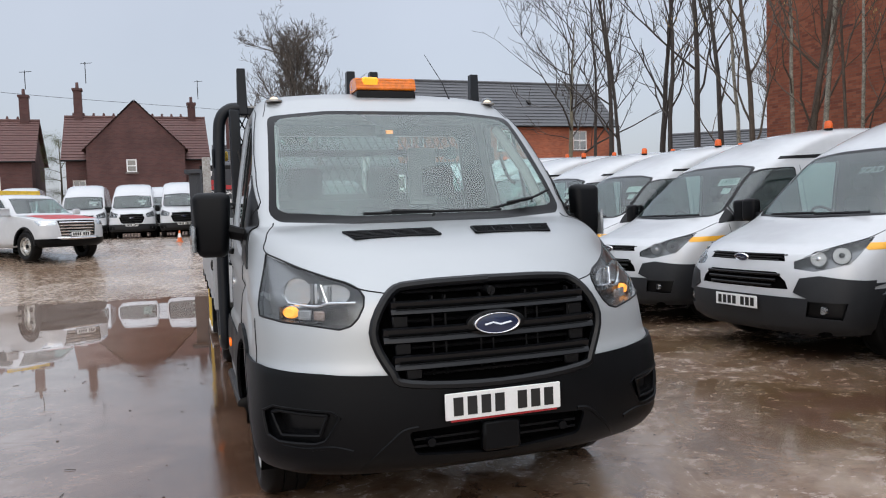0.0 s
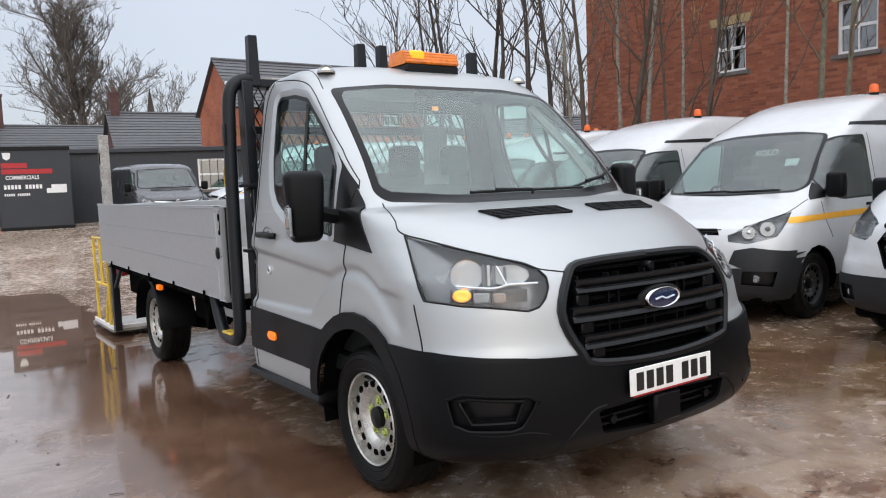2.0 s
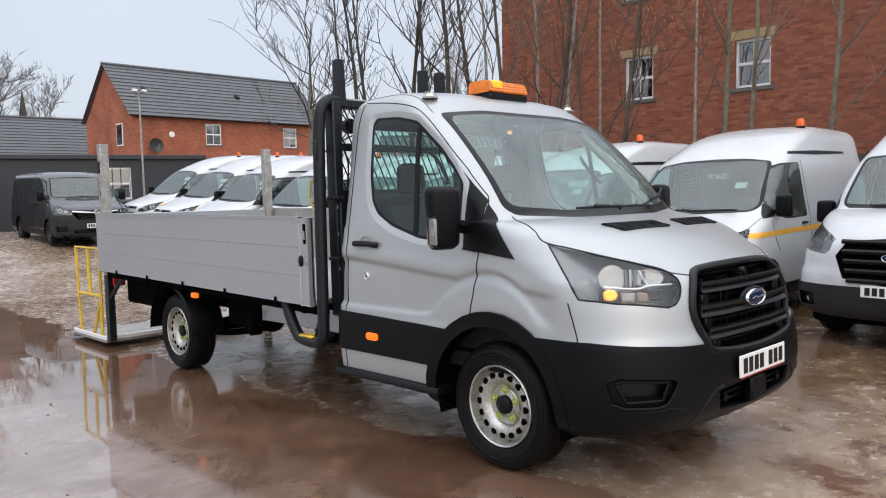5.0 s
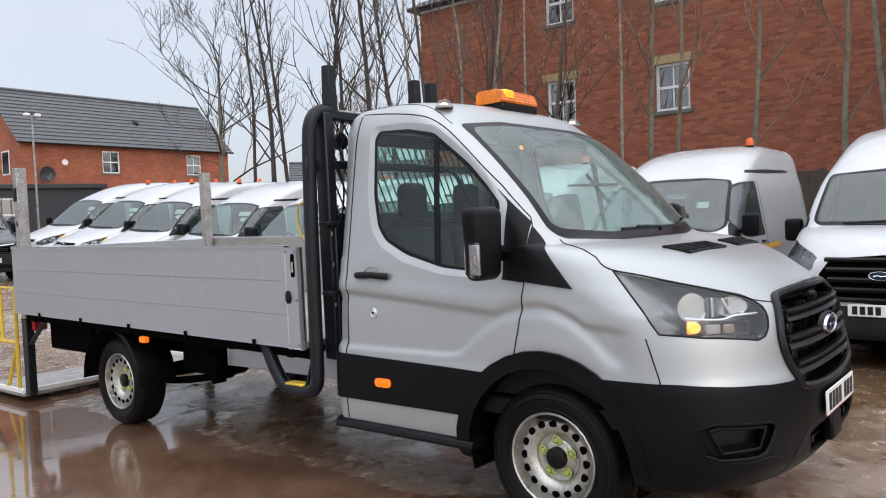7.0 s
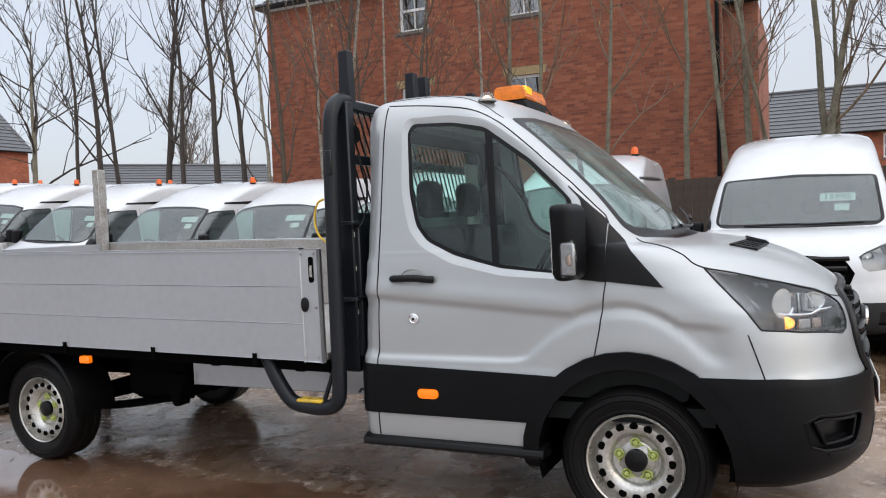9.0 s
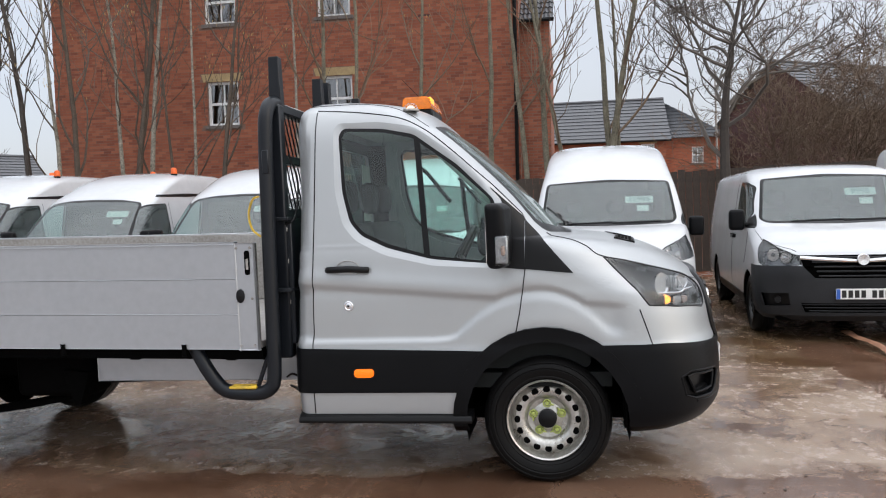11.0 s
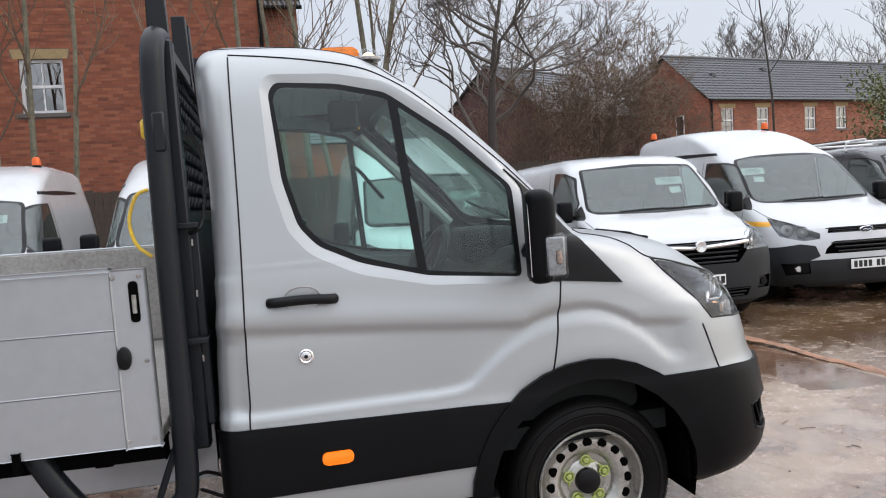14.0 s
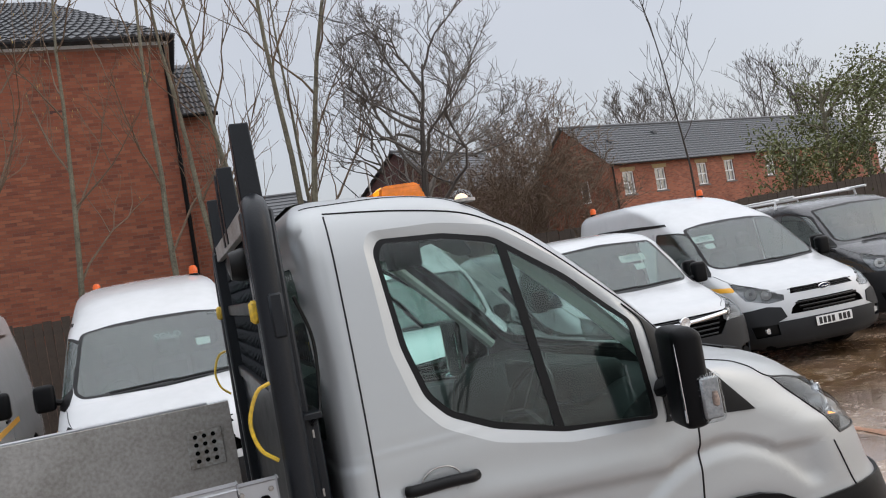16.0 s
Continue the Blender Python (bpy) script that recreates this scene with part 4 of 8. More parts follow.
def build_container():
    H = thing("sign_container", "dark site container with red and white dealer lettering", "container", Matrix.Translation((-0.68, 22.4, 0.86)) @ pose(0, 0, 0, 0, 0, -5) @ Matrix.Diagonal((0.82, 1, 1, 1)))
    body = part("container_body", box(0, 2.35, 0, 6.0, 0.0, 2.42, 0.03), M["shed"], H)
    part("container_rail", box(-0.02, 2.37, -0.02, 0.03, 2.34, 2.46, 0.01), M["trim"], H)
    part("container_rail", box(-0.02, 2.37, -0.02, 0.03, -0.02, 0.10, 0.01), M["trim"], H)
    part("red_lettering", joined(box(0.14, 0.95, -0.012, -0.001, 1.83, 1.98), box(0.14, 1.75, -0.012, -0.001, 1.66, 1.80)), M["red"], H, "red name lettering", smooth=False)
    part("lettering", text_mesh("COMMERCIALS", 0.11, 0.006, 0.004), M["upvc"], H, "white word on the container", pose(0.78, -0.006, 1.55))
    for n, u, w, z0, z1 in ((11, 0.112, 0.08, 1.22, 1.34), (12, 0.068, 0.048, 1.02, 1.09)):
        for k in range(n):
            if k != 5:
                part("white_bar", box(0.18 + k * u, 0.18 + k * u + w, -0.012, -0.001, z0, z1), M["upvc"], H, smooth=False)
    part("van_emblem", joined(box(1.52, 2.18, -0.012, -0.001, 1.08, 1.22), box(1.68, 2.18, -0.012, -0.001, 1.22, 1.33)), M["upvc"], H, smooth=False)
    part("shield", prism([(0.20, 2.28), (0.46, 2.28), (0.44, 2.12), (0.33, 2.06), (0.22, 2.12)], "y", -0.012, -0.001), M["upvc"], H, smooth=False)


build_container()

# older houses at the far side, well beyond the yard: drawn out from the yard's near end
FAR = Matrix.Translation((-1.216, -3.919, 1.356)) @ Matrix.Scale(1.6, 4) @ Matrix.Translation((1.216, 3.919, -1.356))
house("house", "old dark red brick house with clay tiled roof and chimneys", FAR @ at(-7.95, 47.5, 2), 8.2, 7.0, 5.7, 8.6, [(0.7, 3.3, 0.75, 1.1), (7.45, 3.5, 0.75, 0.9)], "brick3", "redtile", 16, heads=False, chimneys=((0.6, 3.5, 10.3, 0.24), (7.6, 3.5, 9.5, 0.24)))


def build_gable():
    m = FAR @ at(-6.65, 46.2, 2)
    H = thing("house_wing", "dark brick gabled wing of the old house", "house", m)
    part("gable_wall", prism([(0, -2.5), (5.6, -2.5), (5.6, 6.25), (2.8, 9.05), (0, 6.25)], "y", 0, 0.3), M["brick3"], H, smooth=False)
    roof_part("roof_tiles", joined(tiled_slope((-0.2, -0.15, 6.05), (-0.2, 4.0, 6.05), (2.8, 4.0, 9.12), (2.8, -0.15, 9.12), 16, 0), tiled_slope((5.8, 4.0, 6.05), (5.8, -0.15, 6.05), (2.8, -0.15, 9.12), (2.8, 4.0, 9.12), 16, 0)), M["redtile"], H, smooth=False)
    window(H, 2.5, 4.75, 0.58, 0.78, -0.06, False, sash=False)


build_gable()
house("house", "far red brick house with clay tiled roof", FAR @ at(-21.4, 47.5, 3), 11.5, 7.0, 5.7, 8.4, [(9.2, 3.3, 1.2, 1.4)], "brick3", "redtile", 16, heads=False, chimneys=((10.9, 3.5, 9.9, 0.26),))
house("house", "low dark brick terrace with tiled roof", at(8.75, 52, -4), 7.4, 7.0, 5.2, 8.1, [], "brick3", "tile", 14, heads=False, chimneys=((0.4, 3.5, 9.4, 0.28),))
house("house", "low dark brick house with slate roof behind the container", at(1.2, 57.0, -2), 9.0, 7.0, 5.0, 7.6, [], "brick3", "tile", 14, heads=False, chimneys=((1.2, 3.5, 9.7, 0.30),))
# terrace to the right of the yard
TERRACE = house("house", "red brick terrace with dark tiled roof and white sash windows", at(31.29, -20.72, -78), 26.0, 6.3, 5.58, 8.2, [(u, 3.80 + 0.012 * u, 0.85, 1.25) for u in (1.22, 3.69, 7.21, 9.65, 13.6, 16.2, 20.6)], "brick", "tile", 16, [(0, 2.12, 3.75, 0.62, 1.2)], 70)
for u, k in ((1.9, 0.55), (6.2, 0.72)):
    part("roof_vent", box(u - 0.16, u + 0.16, k * 3.15 - 0.2, k * 3.15 + 0.2, 5.5 + k * 2.62, 5.72 + k * 2.62, 0.03), M["tile"], TERRACE)
part("drain_pipe", tube([(0.12, -0.06, 0.0), (0.12, -0.06, 5.4)], 0.05, 8), M["trim"], TERRACE)
house("house", "brick house with a hipped dark roof seen beyond the trees", at(36.0, 1.0, -92), 6.2, 8.0, 4.95, 7.45, [(5.3, 3.6, 0.7, 1.1)], "brick2", "tile", 12, heads=True)
house("house", "brown brick house behind bare shrubs", at(32.5, -12.5, -60), 8.0, 8.0, 5.5, 8.3, [], "brick3", "tile", 14)
def build_hipped_wing():
    H = thing("house_wing", "brick house wing with a hipped slate roof", "house", at(36.6, -4.9, -92))
    part("front_wall", wall_with_holes(0, 3.4, -2.5, 4.9, [(2.0, 3.55, 0.6, 0.85)], 0.0, 0.25), M["brick2"], H, smooth=False)
    window(H, 2.0, 3.55, 0.6, 0.85, 0.08, False)
    part("end_wall", box(3.15, 3.4, 0.252, 7.0, -2.5, 4.9), M["brick2"], H, smooth=False)
    roof_part("roof_tiles", joined(tiled_slope((0, -0.25, 4.85), (3.65, -0.25, 4.85), (0.3, 3.4, 7.3), (0, 3.4, 7.3), 12, 24),
                                   tiled_slope((3.65, -0.25, 4.85), (3.65, 7.2, 4.85), (0.3, 3.6, 7.3), (0.3, 3.4, 7.3), 12, 0)), M["tile"], H)


build_hipped_wing()
# grey roofs beyond the trees
house("house", "distant house with a grey tiled roof", at(25.0, 33.0, -40), 9.0, 8.0, 3.8, 5.75, [], "brick2", "tile", 12)


def build_fence():
    H = thing("board_fence", "dark weathered timber board fence behind the vans", "fence")
    n = 0
    y = -34.0
    rng = random.Random(5)
    part("fence_rail", box(11.86, 11.90, -34, 24, 1.9, 2.0), M["fence"], H, smooth=False)
    bm = bmesh.new()
    board = None
    while y < 24.0:
        w = 0.145
        top = 2.15 + rng.uniform(-0.03, 0.03)
        if -16 < y < 24:
            if board is None:
                board = part("board", box(11.82, 11.845, 0, w, 0.0, 2.15), M["fence"], H, smooth=False)
                ob = board
            else:
                ob = new("board", board.data)
                ob.parent = H
            ob.matrix_basis = pose(rng.uniform(-0.01, 0.01), y, rng.uniform(-0.03, 0.03))
        else:
            box(11.82, 11.845, y, y + w, 0.0, top, bm=bm)
        y += w + 0.008
    tagged(part("fence_rest", bm, M["fence"], H, smooth=False), kind="stuff")


build_fence()


# ---------------------------------------------------------------- trees
def tree(name, label, x, y, height, seed, trunk_r=0.10, spread=0.35, first=0.35, limbs=9, depth=3, bark="bark", twig="twig", lean=(0.0, 0.0), z=None, top=1.0, thin=0.0045, category="tree", catkins=0, group="bare trees", rise=0.10, kids=(4, 6), crook=0.26, fork=1.0, steep=1.0, wander=0.085):
    """A bare tree: a tapered trunk, limbs that bend upwards by rise, branches and twigs; crook and wander: how much limbs and trunk bend."""
    rng = random.Random(seed)
    T = thing(name, label, category, Matrix.Translation((x, y, ground_height(x, y) - 0.1 if z is None else z)), group)
    trunk, crown = bmesh.new(), bmesh.new()
    tips = []
    pts, p, d = [], Vector((0, 0, 0)), Vector((lean[0], lean[1], 1)).normalized()
    n = 10
    for k in range(n + 1):
        pts.append(p.copy())
        d = (d + Vector((rng.uniform(-1, 1), rng.uniform(-1, 1), 0)) * wander + Vector((0, 0, 0.06))).normalized()
        p = p + d * height * top / n
    rad = [trunk_r * (1 - 0.86 * (k / n) ** 0.9) + (0.3 * trunk_r if k == 0 else 0) for k in range(n + 1)]
    tube(pts, rad, 8, bm=trunk, cap=False)

    def branch(start, way, length, r, level):
        seg = 6 if level == 0 else 4
        q, dd, line = start.copy(), way.normalized(), [start.copy()]
        for _ in range(seg):
            dd = (dd + Vector((rng.uniform(-1, 1), rng.uniform(-1, 1), rng.uniform(-0.8, 0.8))) * crook + Vector((0, 0, rise))).normalized()
            q = q + dd * length / seg
            line.append(q.copy())
        tube(line, [max(thin, r * (1 - 0.7 * k / seg)) for k in range(seg + 1)], 5 if level == 0 else 3, bm=crown, cap=False)
        tips.append(line[-1])
        if level < depth - 1:
            for k in range(rng.randint(*kids) if level == 0 else rng.randint(max(1, kids[0] - 1), kids[1] - 2)):
                f = rng.uniform(0.25, 1.0)
                i = min(seg - 1, int(f * seg))
                s = line[i].lerp(line[i + 1], f * seg - i)
                side = Vector((rng.uniform(-1, 1), rng.uniform(-1, 1), rng.uniform(-0.2, 0.9))).normalized()
                branch(s, (dd + side * 0.95 * fork), length * rng.uniform(0.40, 0.64), r * 0.52, level + 1)

    for k in range(limbs):
        f = first + (1 - first) * (k + rng.random()) / limbs
        i = min(n - 1, int(f * n))
        s = pts[i].lerp(pts[i + 1], f * n - i)
        a = rng.uniform(0, 2 * math.pi)
        up = rng.uniform(0.6, 1.7) * steep
        branch(s, Vector((math.cos(a), math.sin(a), up)), height * spread * (1.15 - 0.65 * f) * rng.uniform(0.7, 1.2), trunk_r * (0.42 - 0.24 * f), 0)
    part("trunk", trunk, M[bark], T)
    tagged(part("crown", crown, M[twig], T), kind="stuff")
    if catkins:
        cb = bmesh.new()
        for _ in range(catkins):
            t = rng.choice(tips) + Vector((rng.uniform(-0.15, 0.15), rng.uniform(-0.15, 0.15), rng.uniform(-0.1, 0.1)))
            tube([t, t + Vector((0.005, 0, -0.06))], [0.008, 0.005], 3, bm=cb, cap=False)
        tagged(part("catkin_mass", cb, M["catkin"], T), kind="stuff")
    return T


rng = random.Random(11)
# slender trees along the fence in front of the brick block: place along it, girth, lean along it
ROW = [(20.3, 0.07, 0.05), (19.4, 0.10, 0.10), (18.1, 0.075, 0.02), (16.9, 0.11, -0.03), (15.7, 0.08, 0.08), (14.5, 0.10, 0.02), (13.5, 0.085, -0.03), (12.4, 0.07, 0.0), (12.0, 0.10, -0.06), (10.95, 0.075, 0.05), (10.75, 0.11, 0.0),
       (10.5, 0.09, -0.08), (9.6, 0.05, 0.10), (9.05, 0.06, -0.06), (8.35, 0.09, 0.03), (6.4, 0.055, 0.06), (5.85, 0.075, -0.02), (4.95, 0.06, 0.06), (3.55, 0.065, -0.03), (1.6, 0.07, 0.08),
       (0.75, 0.07, 0.05), (0.2, 0.085, -0.04), (-0.35, 0.06, 0.10), (-0.95, 0.085, 0.02), (-1.2, 0.08, -0.07), (-1.35, 0.06, 0.12)]
for k, (y, r, ly) in enumerate(ROW):
    hazel = 6.2 < y < 12.5
    tree("tree", "slender bare brown tree with catkins beside the fence" if hazel else "slender bare grey-green tree beside the fence", 12.9 + rng.uniform(-0.35, 0.35), y, rng.uniform(9.5, 13.0), 100 + k, r * (0.95 if hazel else 1.15), 0.34 if hazel else 0.25, 0.16 if hazel else 0.26, 7 if hazel else (7 if y < 2 else 11), 3,
         ("palebark" if k % 2 else "brownbark") if hazel else "bark" if y < 12.5 else "darkbark", "brownbark" if hazel else "twig" if y < 12.5 else "darkbark", (rng.uniform(-0.03, 0.03), ly * 0.45), thin=0.0050, catkins=90 if 3 < y < 13 else 0, rise=0.12, kids=(3, 5), crook=0.26, steep=1.25, wander=0.07)
tree("tree", "large bare tree with a dense rounded crown far beyond the yard", 12.0, 81.0, 25.0, 7, 0.46, 0.29, 0.20, 62, 5, "darkbark", "hazetwig", top=0.74, thin=0.012, rise=0.02, steep=0.85, crook=0.28)
tree("tree", "large bare tree reaching over the fence", 13.2, 22.6, 11.0, 33, 0.13, 0.42, 0.25, 12, 4, "bark", "darkbark", (-0.05, 0.12), top=0.75, thin=0.008, rise=0.04, kids=(3, 5))
tree("tree", "bare spreading tree with crooked limbs behind the vans", 11.4, -3.35, 8.6, 21, 0.16, 0.44, 0.40, 15, 5, "darkbark", "hazetwig", (0.03, -0.06), top=0.72, thin=0.0042, rise=0.02, kids=(4, 6), crook=0.42)
for k, (x, y, h) in enumerate(((13.6, -6.3, 5.0), (14.6, -7.6, 4.8), (13.2, -8.4, 3.2), (15.5, -5.6, 5.0), (13.6, -5.2, 4.4), (16.2, -7.4, 4.8), (13.0, -7.4, 3.6), (12.8, -6.2, 4.6))):
    tree("shrub", "tangled bare brown shrub", x, y, h, 300 + k, 0.045, 0.5, 0.05, 20, 4, "twig", "twig", thin=0.0050, category="shrub", group="bare shrubs", rise=-0.02, crook=0.34)
tree("tree", "thin young bare tree", 10.8, -9.4, 8.2, 51, 0.036, 0.24, 0.46, 9, 3, "darkbark", "darkbark", thin=0.006, rise=0.16, kids=(3, 4), crook=0.16)
for k, (x, y, h) in enumerate(((52, -38, 12), (56, -46, 13), (48, -52, 13), (60, -31, 12), (58, -40, 13), (64, -36, 13), (54, -52, 14), (-34, 62, 12), (12, 74, 11), (22, 88, 13), (45, 46, 12))):
    tree("tree", "distant bare tree beyond the roofs", x, y, h, 400 + k, 0.22, 0.42, 0.2, 18, 4, "darkbark", "hazetwig", group="distant trees", thin=0.013, rise=0.08)
# bare trees on the open side of the yard, mirrored in wet glass and puddles
for k, (x, y, h) in enumerate(((-27, 12, 12), (-30, 2, 13), (-26, -7, 12))):
    tree("tree", "bare tree on the open side of the yard", x, y, h, 500 + k, 0.15, 0.40, 0.25, 14, 4, "hazetwig", "hazetwig", thin=0.008, rise=0.05)


def evergreen(x, y, h, w, seed):
    rng2 = random.Random(seed)
    T = thing("evergreen_tree", "untidy green evergreen with gaps in its crown", "tree", Matrix.Translation((x, y, ground_height(x, y) - 0.1)), "evergreens")
    trunk, leaves = bmesh.new(), bmesh.new()
    tube([(0, 0, 0), (0.1, 0.05, h * 0.5), (0.0, 0.1, h * 0.9)], [0.14, 0.09, 0.03], 7, bm=trunk, cap=False)
    for k in range(22):
        a, f = rng2.uniform(0, 6.28), rng2.uniform(0.15, 1.0)
        s = Vector((0.05, 0.05, h * f * 0.85))
        e = s + Vector((math.cos(a) * w * (1.1 - 0.6 * f), math.sin(a) * w * (1.1 - 0.6 * f), rng2.uniform(0.2, 1.1)))
        tube([s, s.lerp(e, 0.5) + Vector((0, 0, 0.1)), e], [0.05, 0.03, 0.01], 4, bm=trunk, cap=False)
        for j in range(230):
            c = s.lerp(e, rng2.uniform(0.25, 1.05)) + Vector((rng2.gauss(0, 0.26), rng2.gauss(0, 0.26), rng2.gauss(0, 0.24)))
            d1 = Vector((rng2.gauss(0, 1), rng2.gauss(0, 1), rng2.gauss(0, 1))).normalized()
            d2 = d1.orthogonal().normalized()
            sz = rng2.uniform(0.022, 0.048)
            leaves.faces.new([leaves.verts.new(c + d1 * sz * 1.5), leaves.verts.new(c + d2 * sz * 0.6), leaves.verts.new(c - d1 * sz * 1.5), leaves.verts.new(c - d2 * sz * 0.6)])
    part("trunk", trunk, M["bark"], T)
    part("crown", leaves, M["leaf"], T, smooth=False)


evergreen(13.4, -16.6, 6.0, 1.6, 61)
evergreen(13.2, -14.9, 3.9, 1.5, 66)
evergreen(12.0, -18.2, 6.4, 1.9, 62)
evergreen(14.6, -19.4, 6.4, 2.0, 63)
evergreen(-13.6, 86.0, 11.5, 3.0, 64)
evergreen(-16.0, 88.0, 12.5, 3.2, 65)


def litter():
    """Bits of leaf, twig and grit on the wet slab."""
    r = random.Random(77)
    bm = bmesh.new()
    for _ in range(900):
        x, y = r.uniform(-4.5, 3.6), r.uniform(-3.6, 9.0)
        s = r.uniform(0.003, 0.011)
        a = r.uniform(0, 6.28)
        if r.random() < 0.15:
            d = Vector((math.cos(a), math.sin(a), 0)) * r.uniform(0.03, 0.10)
            tube([Vector((x, y, 0.003)), Vector((x, y, 0.005)) + d * 0.5, Vector((x, y, 0.003)) + d], 0.0022, 3, bm=bm)
        else:
            m = Matrix.Translation((x, y, ground_height(x, y) + s * 0.25)) @ Matrix.Rotation(a, 4, "Z") @ Matrix.Diagonal((s, s * r.uniform(0.4, 1), s * 0.4, 1))
            bmesh.ops.create_icosphere(bm, subdivisions=1, radius=1.0, matrix=m)
    tagged(part("ground_litter", bm, M["darkbark"], None), "scattered dark leaves twigs and grit on wet concrete", "litter", kind="stuff")


litter()


def seam():
    """A ragged joint of ochre silt and brick dust across the slab."""
    r = random.Random(8)
    bm = bmesh.new()
    rows = []
    for k in range(46):
        x = 0.5 + k * 0.075
        y, w = -3.10 + 0.02 * math.sin(k * 0.5), 0.045 + r.uniform(-0.018, 0.02)
        rows.append([bm.verts.new((x, y - w, 0.001)), bm.verts.new((x, y - w * 0.4 + r.uniform(-0.01, 0.01), 0.010 + r.uniform(0, 0.006))), bm.verts.new((x, y + w * 0.5, 0.009 + r.uniform(0, 0.006))), bm.verts.new((x, y + w, 0.001))])
    for a, b in zip(rows, rows[1:]):
        for j in range(3):
            bm.faces.new((a[j], b[j], b[j + 1], a[j + 1]))
    tagged(part("ground_joint", bm, M["silt"], None), "ochre silt joint across the wet concrete", "ground joint", kind="structure")


seam()


# ---------------------------------------------------------------- the dropside truck
WHEEL_BITS = {}


def wheel(parent, x, y, z, r=0.345, width=0.215, rim_r=0.222, side=-1, rim="rim", marks=True, name="wheel", holes=16):
    """A steel wheel: tyre and pierced disc; side: the way its face looks along x."""
    hub = new(name)
    hub.parent, hub.matrix_basis = parent, pose(x, y, z)
    s = side
    w = width
    prof = [(0.0, rim_r), (0.010, rim_r + 0.010), (0.016, rim_r + 0.018), (0.014, rim_r + 0.022), (0.022, rim_r + 0.036), (0.026, r - 0.066), (0.022, r - 0.062), (0.026, r - 0.056), (0.021, r - 0.038), (0.016, r - 0.034), (0.019, r - 0.030), (0.008, r - 0.016), (-0.012, r - 0.004), (-0.035, r),
            (-w * 0.33, r), (-w * 0.35, r - 0.008), (-w * 0.38, r), (-w * 0.62, r), (-w * 0.64, r - 0.008), (-w * 0.67, r), (-w + 0.03, r), (-w + 0.005, r - 0.03), (-w, r - 0.06), (-w + 0.02, rim_r)]
    tyre = part("tyre", lathe([(s * a, b) for a, b in prof], 44, cap=False), M["rubber"], hub)
    R = rim_r
    disc = [(0.006, R), (0.012, R - 0.005), (0.006, R - 0.012), (-0.040, R - 0.017), (-0.052, R - 0.026), (-0.034, R - 0.038), (-0.018, R - 0.050), (-0.015, R - 0.076), (-0.026, R - 0.096), (-0.054, R - 0.114), (-0.058, 0.085), (-0.052, 0.078), (-0.046, 0.05), (-0.03, 0.044), (-0.026, 0.036), (-0.026, 0.0005)]
    rim_ob = part("rim", lathe([(s * a, b) for a, b in disc], 48, cap=False), M[rim], hub)
    key = (holes, s, R, marks)
    if key not in WHEEL_BITS:
        hb, nb = bmesh.new(), bmesh.new()
        c = Vector((s * -0.0150, R - 0.060, 0))
        ring = [hb.verts.new(c + Vector((s * (0.003 - 0.25 * max(0.0, -math.cos(q)) * 0.0175), 0.0175 * math.cos(q), 0.0195 * math.sin(q)))) for q in [2 * math.pi * j / 10 for j in range(10)]]
        low = [hb.verts.new(v.co + Vector((s * -0.02, 0, 0))) for v in ring]
        hb.faces.new(ring)
        for j in range(10):
            hb.faces.new((ring[j], ring[(j + 1) % 10], low[(j + 1) % 10], low[j]))
        lathe([(s * -0.056, 0.014), (s * -0.036, 0.013), (s * -0.032, 0.008), (s * -0.032, 0.0004)], 6, bm=nb, m=Matrix.Translation((0, 0.080, 0)))
        WHEEL_BITS[key] = mesh_of(hb, "vent_hole"), mesh_of(nb, "wheel_nut")
        WHEEL_BITS[key][0].materials.append(M["dark"])
        WHEEL_BITS[key][1].materials.append(M["lime"] if marks else M["galv"])
    for count, name2, me, a0 in ((holes, "vent_hole", WHEEL_BITS[key][0], 0.0), (5, "wheel_nut", WHEEL_BITS[key][1], 0.3)):
        for k in range(count):
            bit = new(name2, me)
            bit.parent, bit.matrix_basis = rim_ob, Matrix.Rotation(2 * math.pi * k / count + a0, 4, "X")
            if name2 == "wheel_nut" and marks:
                bit["label"] = "wheel nut with a yellow-green indicator"
    part("hub_cap", lathe([(s * a, b) for a, b in ((-0.05, 0.052), (-0.024, 0.050), (-0.018, 0.042), (-0.016, 0.0005))], 24), M["trim"], rim_ob)
    if marks:
        for k in range(5):
            mk = bmesh.new()
            a = 2 * math.pi * k / 5 + 0.3
            b = a + 2 * math.pi / 5 * (0.42 if k % 2 else -0.42)
            c0 = Vector((s * -0.043, math.cos(a) * 0.080, math.sin(a) * 0.080))
            c1 = Vector((s * -0.043, math.cos(b) * 0.080, math.sin(b) * 0.080))
            way = (c1 - c0).normalized()
            tube([c0 + Vector((0, 0.020 * math.cos(q), 0.020 * math.sin(q))) for q in [2 * math.pi * j / 14 for j in range(15)]], 0.0045, 5, bm=mk, cap=False)
            tube([c0 + way * 0.018, c0 + way * 0.040], [0.008, 0.003], 5, bm=mk)
            part("nut_pointer", mk, M["lime"], rim_ob)
    return hub


